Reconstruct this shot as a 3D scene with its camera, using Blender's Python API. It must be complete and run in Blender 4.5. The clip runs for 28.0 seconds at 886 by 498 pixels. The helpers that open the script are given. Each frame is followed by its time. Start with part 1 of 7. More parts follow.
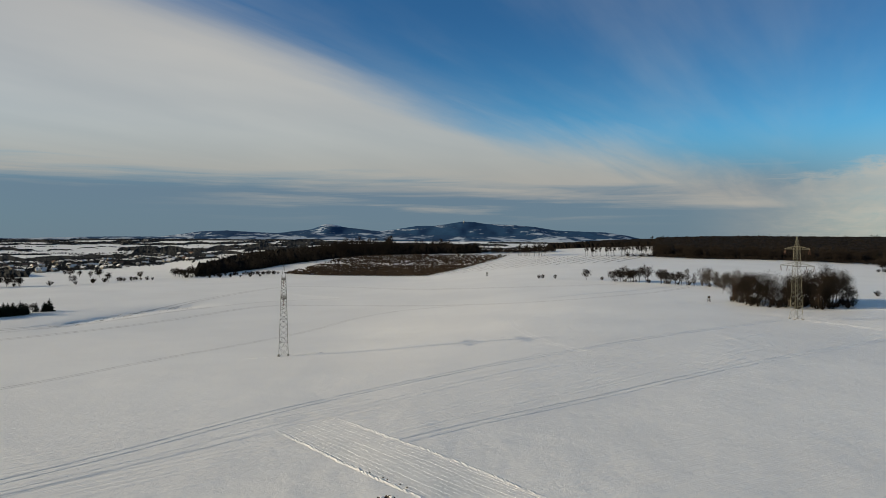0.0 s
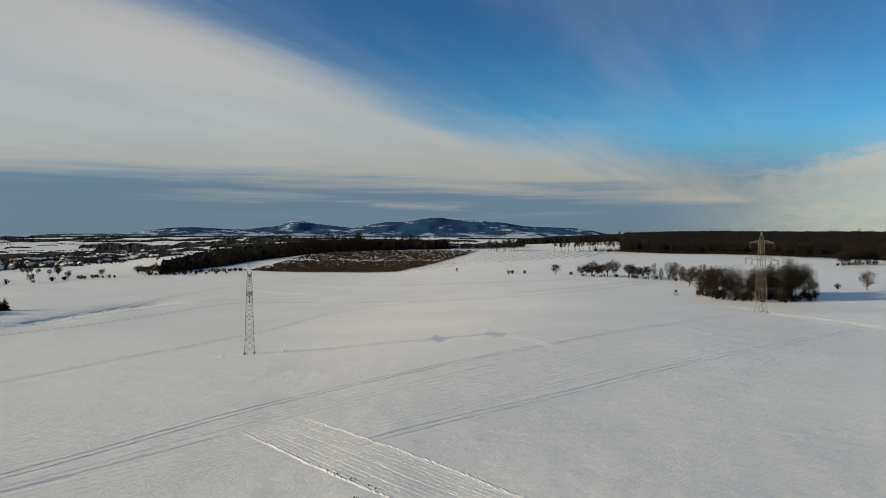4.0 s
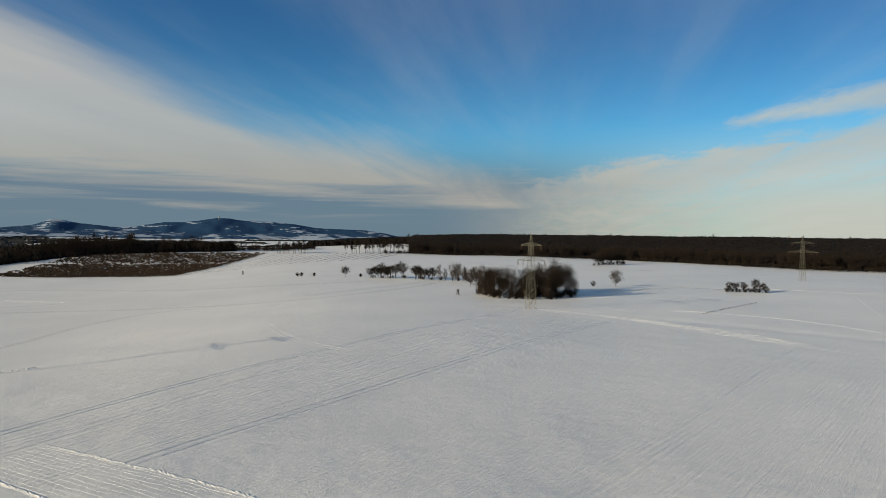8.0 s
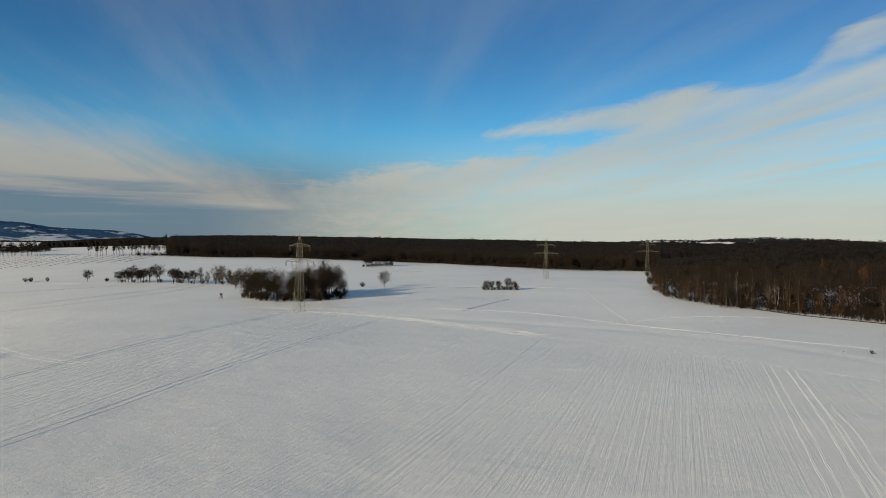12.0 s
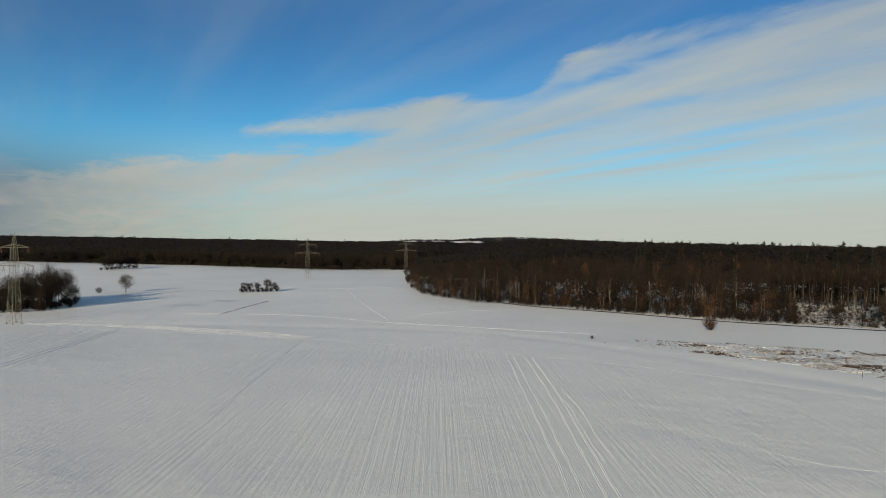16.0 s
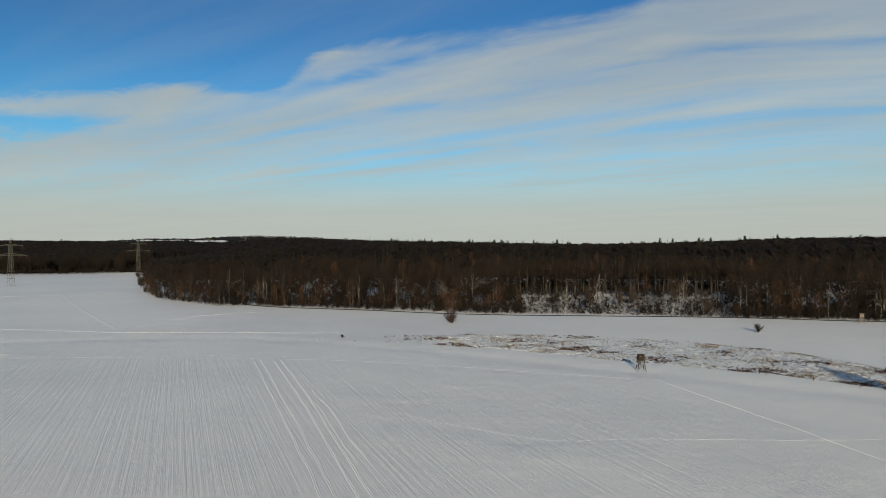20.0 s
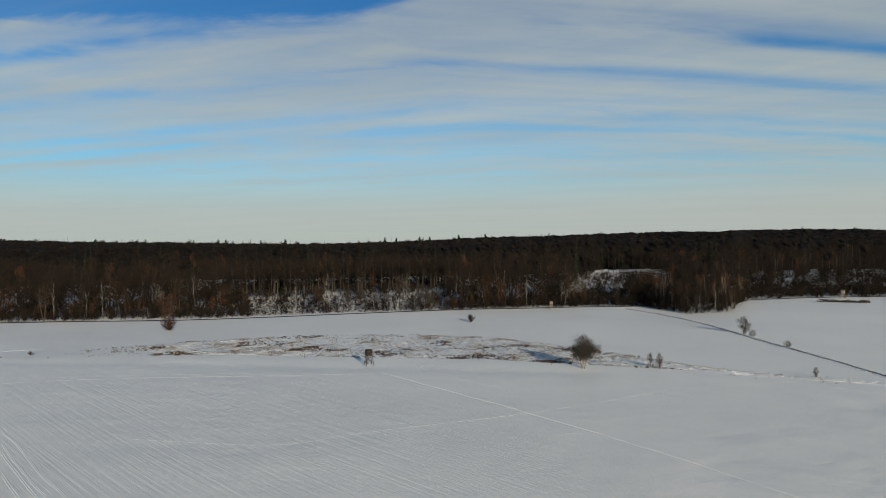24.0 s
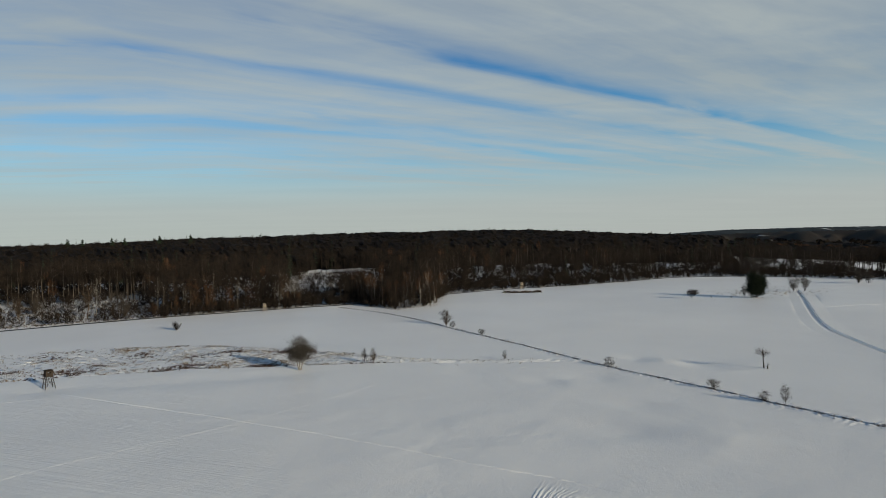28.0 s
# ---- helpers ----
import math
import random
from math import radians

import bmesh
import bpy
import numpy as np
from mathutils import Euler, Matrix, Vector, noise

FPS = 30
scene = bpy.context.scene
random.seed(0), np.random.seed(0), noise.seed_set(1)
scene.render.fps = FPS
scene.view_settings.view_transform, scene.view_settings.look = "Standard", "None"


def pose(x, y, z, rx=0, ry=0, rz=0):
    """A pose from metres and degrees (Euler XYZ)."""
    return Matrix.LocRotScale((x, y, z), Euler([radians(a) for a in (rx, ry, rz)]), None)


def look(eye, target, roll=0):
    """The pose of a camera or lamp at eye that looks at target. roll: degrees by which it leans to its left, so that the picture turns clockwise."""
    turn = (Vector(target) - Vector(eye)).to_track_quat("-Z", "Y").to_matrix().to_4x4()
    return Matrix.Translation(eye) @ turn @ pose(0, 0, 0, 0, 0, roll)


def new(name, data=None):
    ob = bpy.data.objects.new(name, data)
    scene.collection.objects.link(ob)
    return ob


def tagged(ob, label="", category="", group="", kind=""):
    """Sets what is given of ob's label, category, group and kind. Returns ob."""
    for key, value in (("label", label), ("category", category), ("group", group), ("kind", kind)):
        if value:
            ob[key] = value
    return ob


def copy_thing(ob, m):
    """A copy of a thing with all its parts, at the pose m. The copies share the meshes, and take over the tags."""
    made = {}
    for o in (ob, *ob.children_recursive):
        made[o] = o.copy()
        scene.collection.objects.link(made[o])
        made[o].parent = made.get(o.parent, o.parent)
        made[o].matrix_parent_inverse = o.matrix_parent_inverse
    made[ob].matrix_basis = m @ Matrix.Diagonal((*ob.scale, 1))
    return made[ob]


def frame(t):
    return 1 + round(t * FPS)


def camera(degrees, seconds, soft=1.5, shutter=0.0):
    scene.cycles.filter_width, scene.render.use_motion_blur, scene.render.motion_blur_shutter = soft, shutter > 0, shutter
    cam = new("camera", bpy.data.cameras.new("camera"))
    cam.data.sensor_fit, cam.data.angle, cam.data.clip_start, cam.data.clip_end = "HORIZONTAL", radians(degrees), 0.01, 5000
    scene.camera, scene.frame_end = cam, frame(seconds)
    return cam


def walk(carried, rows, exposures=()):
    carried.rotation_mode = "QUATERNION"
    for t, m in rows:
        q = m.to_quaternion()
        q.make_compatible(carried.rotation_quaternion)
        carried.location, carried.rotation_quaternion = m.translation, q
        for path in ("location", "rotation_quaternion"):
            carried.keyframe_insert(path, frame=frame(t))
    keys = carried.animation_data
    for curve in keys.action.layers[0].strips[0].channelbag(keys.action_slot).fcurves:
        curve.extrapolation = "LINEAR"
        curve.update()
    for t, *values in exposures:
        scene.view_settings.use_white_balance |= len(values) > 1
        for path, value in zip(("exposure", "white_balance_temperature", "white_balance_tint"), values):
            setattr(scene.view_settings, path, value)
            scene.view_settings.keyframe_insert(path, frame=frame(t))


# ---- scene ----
cam = camera(67.85, 28.0, soft=0.6)
EYE = 28.0
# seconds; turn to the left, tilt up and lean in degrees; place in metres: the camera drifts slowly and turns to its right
TURNS = [
    (0, 2.37, -0.47, 0.29, -3.09, -4.91, 28.91), (0.5, 3.07, -0.51, 0.18, -3.23, -4.58, 28.93), (1, 3.81, -0.52, 0.06, -3.35, -4.26, 28.93),
    (1.5, 4.52, -0.56, 0.10, -3.44, -3.97, 28.89), (2, 5.18, -0.66, 0.05, -3.48, -3.70, 28.83), (2.5, 5.54, -0.73, 0.02, -3.47, -3.46, 28.75),
    (3, 3.85, -0.78, -0.01, -3.40, -3.23, 28.67), (3.5, 1.77, -0.80, 0.03, -3.28, -3.00, 28.61), (5.5, -6.78, -0.75, 0.20, -2.23, -2.21, 28.50),
    (6, -9.01, -0.70, 0.22, -1.95, -2.05, 28.52), (6.5, -11.28, -0.66, 0.21, -1.68, -1.90, 28.56), (7, -13.56, -0.65, 0.20, -1.43, -1.75, 28.59),
    (7.5, -15.84, -0.61, 0.28, -1.19, -1.60, 28.58), (8, -18.20, -0.57, 0.27, -0.99, -1.42, 28.53), (8.5, -20.54, -0.52, 0.37, -0.84, -1.23, 28.44),
    (9, -22.98, -0.50, 0.37, -0.73, -1.02, 28.32), (9.5, -25.41, -0.43, 0.46, -0.60, -0.78, 28.21), (10, -27.90, -0.42, 0.44, -0.43, -0.51, 28.12),
    (10.5, -30.40, -0.36, 0.47, -0.23, -0.25, 28.05), (11, -32.90, -0.33, 0.46, 0.00, 0.00, 28.00), (11.5, -35.43, -0.27, 0.43, 0.26, 0.22, 27.98),
    (12, -37.97, -0.26, 0.44, 0.55, 0.40, 27.96), (12.5, -40.48, -0.24, 0.38, 0.85, 0.56, 27.95), (14.5, -50.63, -0.17, 0.29, 2.19, 0.99, 27.97),
    (15, -53.18, -0.17, 0.20, 2.48, 1.10, 28.00), (15.5, -55.78, -0.19, 0.13, 2.76, 1.22, 28.04), (16, -58.38, -0.19, 0.14, 3.03, 1.37, 28.08),
    (16.5, -61.05, -0.21, 0.07, 3.31, 1.54, 28.12), (17, -63.74, -0.24, -0.03, 3.59, 1.75, 28.16), (17.5, -66.40, -0.25, -0.09, 3.90, 1.98, 28.22),
    (18, -69.07, -0.27, -0.11, 4.20, 2.19, 28.27), (18.5, -71.72, -0.29, -0.13, 4.50, 2.34, 28.30), (19, -74.46, -0.32, -0.22, 4.77, 2.41, 28.31),
    (19.5, -77.19, -0.34, -0.24, 5.03, 2.42, 28.30), (20, -79.96, -0.34, -0.28, 5.25, 2.36, 28.25), (20.5, -82.73, -0.33, -0.33, 5.45, 2.27, 28.20),
    (21, -85.53, -0.36, -0.39, 5.62, 2.18, 28.13), (21.5, -88.17, -0.40, -0.41, 5.79, 2.11, 28.07), (23.5, -100.24, -0.51, -0.73, 6.54, 2.21, 27.91),
    (24, -103.23, -0.54, -0.79, 6.72, 2.23, 27.91), (24.5, -106.26, -0.58, -0.87, 6.89, 2.25, 27.90), (25, -109.30, -0.64, -0.97, 7.05, 2.25, 27.90),
    (25.5, -112.33, -0.68, -1.03, 7.23, 2.24, 27.90), (26, -115.37, -0.75, -1.09, 7.42, 2.23, 27.88),
    (26.5, -118.38, -0.78, -1.12, 7.62, 2.23, 27.86), (27, -121.54, -0.83, -1.16, 7.82, 2.23, 27.82),
    (27.5, -124.71, -0.87, -1.19, 8.03, 2.23, 27.77), (28, -127.90, -0.90, -1.21, 8.23, 2.24, 27.72),
]


def aim(turn, tilt, lean, x, y, z):
    a, b = radians(turn), radians(tilt)
    ahead = Vector((-math.sin(a) * math.cos(b), math.cos(a) * math.cos(b), math.sin(b)))
    eye = Vector((x, y, z))
    return look(eye, eye + ahead * 100, lean)


walk(cam, [(row[0], aim(*row[1:])) for row in TURNS], exposures=[(0, -0.08, 7650, 10), (12, -0.13, 7700, 9.5), (18, -0.22, 7480, 9), (28, -0.33, 7000, 8.5)])

# ---- sun and sky ----
SUN_UP, SUN_AZ = 14.3, 98.0  # height and bearing (left of +y) of the sun
sun = new("sun", bpy.data.lights.new("sun", "SUN"))
sun.data.energy, sun.data.angle, sun.data.color = 4.9, radians(0.6), (1.0, 0.90, 0.72)
_to = Vector((-math.sin(radians(SUN_AZ)) * math.cos(radians(SUN_UP)), math.cos(radians(SUN_AZ)) * math.cos(radians(SUN_UP)), math.sin(radians(SUN_UP))))
sun.matrix_world = look(_to * 300, (0, 0, 0))


class Graph:
    """Short hand for building node trees."""

    def __init__(self, tree):
        self.tree = tree

    def node(self, kind):
        return self.tree.nodes.new(kind)

    def put(self, value, socket):
        if isinstance(value, bpy.types.NodeSocket):
            self.tree.links.new(value, socket)
        elif value is not None:
            socket.default_value = value

    def math(self, op, a, b=None, clamp=False):
        n = self.node("ShaderNodeMath")
        n.operation, n.use_clamp = op, clamp
        self.put(a, n.inputs[0])
        self.put(b, n.inputs[1])
        return n.outputs[0]

    def sm(self, a, b, v):
        n = self.node("ShaderNodeMapRange")
        n.interpolation_type = "SMOOTHSTEP"
        self.put(v, n.inputs[0])
        n.inputs[1].default_value, n.inputs[2].default_value = a, b
        return n.outputs[0]

    def mix(self, fac, a, b, blend="MIX"):
        n = self.node("ShaderNodeMix")
        n.data_type, n.blend_type = "RGBA", blend
        self.put(fac, n.inputs[0])
        self.put(a, n.inputs[6])
        self.put(b, n.inputs[7])
        return n.outputs[2]

    def noise(self, vec, scale, detail=4.0, rough=0.55, warp=0.0):
        n = self.node("ShaderNodeTexNoise")
        self.put(vec, n.inputs["Vector"])
        n.inputs["Scale"].default_value, n.inputs["Detail"].default_value = scale, detail
        n.inputs["Roughness"].default_value, n.inputs["Distortion"].default_value = rough, warp
        return n.outputs["Fac"]

    def vec(self, x, y, z=0.0):
        n = self.node("ShaderNodeCombineXYZ")
        for value, socket in zip((x, y, z), n.inputs):
            self.put(value, socket)
        return n.outputs[0]


def rgb(r, g, b):
    return (r, g, b, 1.0)


world = bpy.data.worlds.new("winter_sky")
world.use_nodes = True
scene.world = world
g = Graph(world.node_tree)
back = world.node_tree.nodes["Background"]
sky = g.node("ShaderNodeTexSky")
sky.sky_type, sky.sun_disc, sky.sun_elevation, sky.sun_rotation = "NISHITA", False, radians(SUN_UP), radians(-SUN_AZ)
sky.altitude, sky.air_density, sky.dust_density, sky.ozone_density = 200, 1.0, 0.3, 3.0
way = g.node("ShaderNodeTexCoord").outputs["Generated"]
sep = g.node("ShaderNodeSeparateXYZ")
g.put(way, sep.inputs[0])
dx, dy, dz = sep.outputs
az_ = g.math("MULTIPLY", g.math("ARCTAN2", g.math("MULTIPLY", dx, -1.0), dy), 57.296)
el_ = g.math("MULTIPLY", g.math("ARCSINE", dz), 57.296)


def by_bearing(points, top=40.0):
    """A height (or any other number up to top) that changes with the bearing."""
    n = g.node("ShaderNodeValToRGB")
    g.put(g.math("DIVIDE", g.math("ADD", az_, 180.0), 360.0), n.inputs[0])
    ramp = n.color_ramp
    for i, (deg, value) in enumerate(sorted(points)):
        stop = ramp.elements[i] if i < 2 else ramp.elements.new((deg + 180) / 360)
        stop.position, stop.color = (deg + 180) / 360, rgb(value / top, value / top, value / top)
    return g.math("MULTIPLY", n.outputs[0], top)


def by_row(value, lo, hi, points):
    n = g.node("ShaderNodeValToRGB")
    g.put(g.math("DIVIDE", g.math("SUBTRACT", value, lo), hi - lo), n.inputs[0])
    n.color_ramp.interpolation = "EASE"
    for i, (at, v) in enumerate(points):
        stop = n.color_ramp.elements[i] if i < 2 else n.color_ramp.elements.new((at - lo) / (hi - lo))
        stop.position, stop.color = (at - lo) / (hi - lo), rgb(v, v, v)
    return n.outputs[0]


def plus(*values):
    total = values[0]
    for v in values[1:]:
        total = g.math("ADD", total, v)
    return total


def times(*values):
    total = values[0]
    for v in values[1:]:
        total = g.math("MULTIPLY", total, v)
    return total


def less(v):
    return g.math("SUBTRACT", 1.0, v)


# the sheet of high cloud, along and across its streaks; they bend off behind the woods
k = g.math("DIVIDE", 1.0, g.math("ADD", g.math("MAXIMUM", dz, 0.0), 0.03))
along = g.math("MULTIPLY", plus(times(dx, 0.469), times(dy, 0.883)), k)
across = g.math("MULTIPLY", g.math("SUBTRACT", times(dx, 0.883), times(dy, 0.469)), k)
row = g.math("SUBTRACT", across, times(g.math("MAXIMUM", g.math("SUBTRACT", 0.9, along), 0.0), 0.5))
soft = g.math("SUBTRACT", g.noise(g.vec(times(across, 0.8), times(along, 0.3), 2.0), 1.0, 4, 0.5, 0.3), 0.5)
fibre = g.math("SUBTRACT", g.noise(g.vec(times(row, 2.2), times(along, 0.33), 3.0), 1.0, 6, 0.58, 0.5), 0.5)
puff = g.math("SUBTRACT", g.noise(g.vec(times(across, 3.2), times(along, 1.5), 8.0), 1.0, 6, 0.62, 0.6), 0.5)
flat = g.noise(g.vec(times(az_, 0.05), times(el_, 1.0), 5.0), 1.0, 6, 0.6, 0.35)
woods = g.sm(-22.0, -48.0, az_)  # the side of the woods

# soft-edged bank over the hills, cut off level above the horizon
west_top = by_bearing([(-180, 3), (-32, 3.0), (-26, 4.6), (-19.5, 6.2), (-14.7, 7.4), (-9, 8.9), (-2, 10.7), (5, 12.9), (12.8, 15.6), (20, 17.6), (30, 20.0), (45, 24), (90, 30), (180, 30)])
west_low = by_bearing([(-180, 0), (-40, 0), (-31, 1.2), (-24, 2.6), (-15, 4.0), (-2, 4.6), (12, 5.1), (40, 5.4), (180, 5)])
over = plus(g.math("SUBTRACT", west_top, el_), times(soft, 1.8), times(fibre, 4.5), times(puff, 0.8))
bank_w = times(g.sm(-2.4, 3.2, over), g.sm(-1.1, 1.3, plus(g.math("SUBTRACT", el_, west_low), times(g.math("SUBTRACT", flat, 0.5), 4.6))), g.sm(-36.0, -22.0, az_))
# thin level streaks under it
thin = times(g.sm(0.44, 0.74, flat), g.sm(1.5, 3.0, el_), less(g.sm(5.5, 7.5, el_)), less(g.sm(8.0, 30.0, az_)), g.sm(-60.0, -40.0, az_), 0.62)

# streaked bank over the woods: a low layer, and the long tongue above it
east_top = by_bearing([(-180, 24), (-108, 24), (-100, 20.5), (-96, 19.2), (-86, 18.2), (-75, 17.3), (-70.5, 16.6), (-68.6, 15.8), (-67.2, 14.4), (-66, 13.3), (-64, 12.9), (-58, 12.6), (-55, 11.0), (-51, 9.3), (-46, 8.4), (-38.5, 7.7), (-35, 7.3), (-28, 5.9), (-24, 5.2), (-15, 3.6), (0, 1.0), (180, 1.0)])
low_layer = g.sm(-0.5, 1.1, plus(g.math("SUBTRACT", east_top, el_), times(soft, 0.6), times(fibre, 1.8), times(puff, 2.6)))
tongue_top = by_bearing([(-180, 11), (-66, 12.9), (-62, 12.8), (-56.7, 12.7), (-50, 11.5), (-43.3, 10.3), (-39.2, 9.3), (-36, 8.4), (180, 8.4)])
tongue_low = by_bearing([(-180, 8), (-60, 9.4), (-50, 9.6), (-43.3, 9.35), (-39.2, 9.05), (-36, 8.8), (180, 8.8)])
tongue = times(g.sm(-0.3, 0.7, plus(g.math("SUBTRACT", tongue_top, el_), times(puff, 1.8), times(fibre, 1.0))), g.sm(-0.5, 0.7, plus(g.math("SUBTRACT", el_, tongue_low), times(puff, 1.6))), g.sm(-38.5, -42.5, az_), g.sm(-72.0, -62.0, az_))
streaks = by_row(plus(row, times(fibre, 0.20), times(soft, 0.25)), 1.0, 9.0, [(1.0, 0.95), (2.05, 0.9), (2.3, 0.55), (2.47, 0.14), (2.66, 0.86), (2.95, 0.95), (3.14, 0.42), (3.36, 0.88), (3.9, 0.86), (4.2, 0.50), (4.45, 0.82), (4.68, 0.48), (5.1, 0.84), (5.9, 0.62), (6.7, 0.86), (9.0, 0.8)])
open_ = by_bearing([(-180, 1), (-72, 1), (-62, 0.35), (-50, 0), (180, 0)], 1.0)  # how far the streaks stand apart
breaks = g.sm(0.36, 0.60, g.noise(g.vec(times(row, 1.4), times(along, 0.8), 21.0), 1.0, 4, 0.55, 0.5))
streaks = plus(times(streaks, breaks), times(less(breaks), 0.80))
streaks = plus(times(streaks, open_), times(less(open_), 0.92))
bank_e = times(g.math("MAXIMUM", low_layer, tongue), plus(streaks, times(fibre, 0.85), times(puff, 0.42)), g.sm(-16.0, -34.0, az_))
bank_e = g.math("MINIMUM", g.math("MAXIMUM", bank_e, 0.0), 1.0)

# veils fanning out over the blue, and pale air low over the woods
fan = g.noise(g.vec(times(across, 1.5), times(along, 0.22), 11.0), 1.0, 5, 0.52, 0.4)
veil = times(g.sm(0.36, 0.80, plus(fan, times(puff, 0.10))), 0.15, g.sm(4.0, 9.0, el_))
low = times(less(g.sm(2.0, 11.0, el_)), woods)
cloud = g.math("MAXIMUM", g.math("MAXIMUM", times(bank_w, 0.74), times(bank_e, 0.84)), g.math("MAXIMUM", veil, thin))
cloud = g.math("MAXIMUM", cloud, times(low, 0.93), clamp=True)

blue = g.mix(1.0, sky.outputs[0], rgb(0.50, 0.98, 1.36), "MULTIPLY")
blue = g.mix(1.0, blue, g.mix(g.sm(0.06, 0.34, dz), rgb(1.12, 1.78, 1.72), rgb(0.64, 1.03, 1.17)), "MULTIPLY")
# overhead, out of view: sky warmed so that it lights the snow less blue
blue = g.mix(g.sm(0.40, 0.62, dz), blue, g.mix(1.0, blue, rgb(1.3, 1.02, 0.82), "MULTIPLY"))
# grey-blue air under the bank, over the far hills
dim = times(less(g.sm(4.0, 10.0, el_)), less(woods))
blue = g.mix(times(dim, 0.92), blue, rgb(1.75, 2.65, 4.1))
tone = g.mix(g.sm(-0.3, 0.3, soft), rgb(6.6, 6.85, 6.9), rgb(8.4, 8.5, 8.3))
tone = g.mix(woods, tone, g.mix(1.0, tone, rgb(0.88, 0.99, 1.05), "MULTIPLY"))
tone = g.mix(times(low, 0.8), tone, rgb(7.3, 7.7, 7.9))
tone = g.mix(times(less(g.sm(4.5, 13.0, el_)), less(woods), 0.6), tone, rgb(5.2, 5.15, 5.1))
g.put(g.mix(cloud, blue, tone), back.inputs["Color"])
back.inputs["Strength"].default_value = 0.075

# ---- materials ----


def surface(name, rough=0.8, metal=0.0):
    m = bpy.data.materials.new(name)
    m.use_nodes = True
    gr = Graph(m.node_tree)
    bsdf = m.node_tree.nodes["Principled BSDF"]
    bsdf.inputs["Roughness"].default_value, bsdf.inputs["Metallic"].default_value = rough, metal
    bsdf.inputs["Specular IOR Level"].default_value = 0.08 if rough > 0.8 else 0.4
    return m, gr, bsdf


def varied(name, a, b, scale=1.0, rough=0.85, bump=0.0, island=0.0, metal=0.0, spots=None):
    """A surface whose colour runs between a and b by noise, with grain, and differs from piece to piece."""
    m, gr, bsdf = surface(name, rough, metal)
    pos = gr.node("ShaderNodeNewGeometry")
    place = pos.outputs["Position"]
    n = gr.math("ADD", gr.math("MULTIPLY", gr.noise(place, scale, 5), 0.65), gr.math("MULTIPLY", gr.noise(place, scale * 7.3, 3), 0.35))
    if island:
        n = gr.math("ADD", n, gr.math("MULTIPLY", gr.math("SUBTRACT", pos.outputs["Random Per Island"], 0.5), island))
    col = gr.mix(gr.sm(0.25, 0.75, n), rgb(*a), rgb(*b))
    if spots:
        col = gr.mix(gr.sm(spots[0], spots[0] + 0.06, gr.noise(place, spots[1], 3)), col, rgb(*spots[2]))
    gr.put(col, bsdf.inputs["Base Color"])
    if bump:
        bm = gr.node("ShaderNodeBump")
        bm.inputs["Distance"].default_value = bump
        gr.put(gr.noise(place, scale * 4, 4), bm.inputs["Height"])
        gr.put(bm.outputs[0], bsdf.inputs["Normal"])
    return m


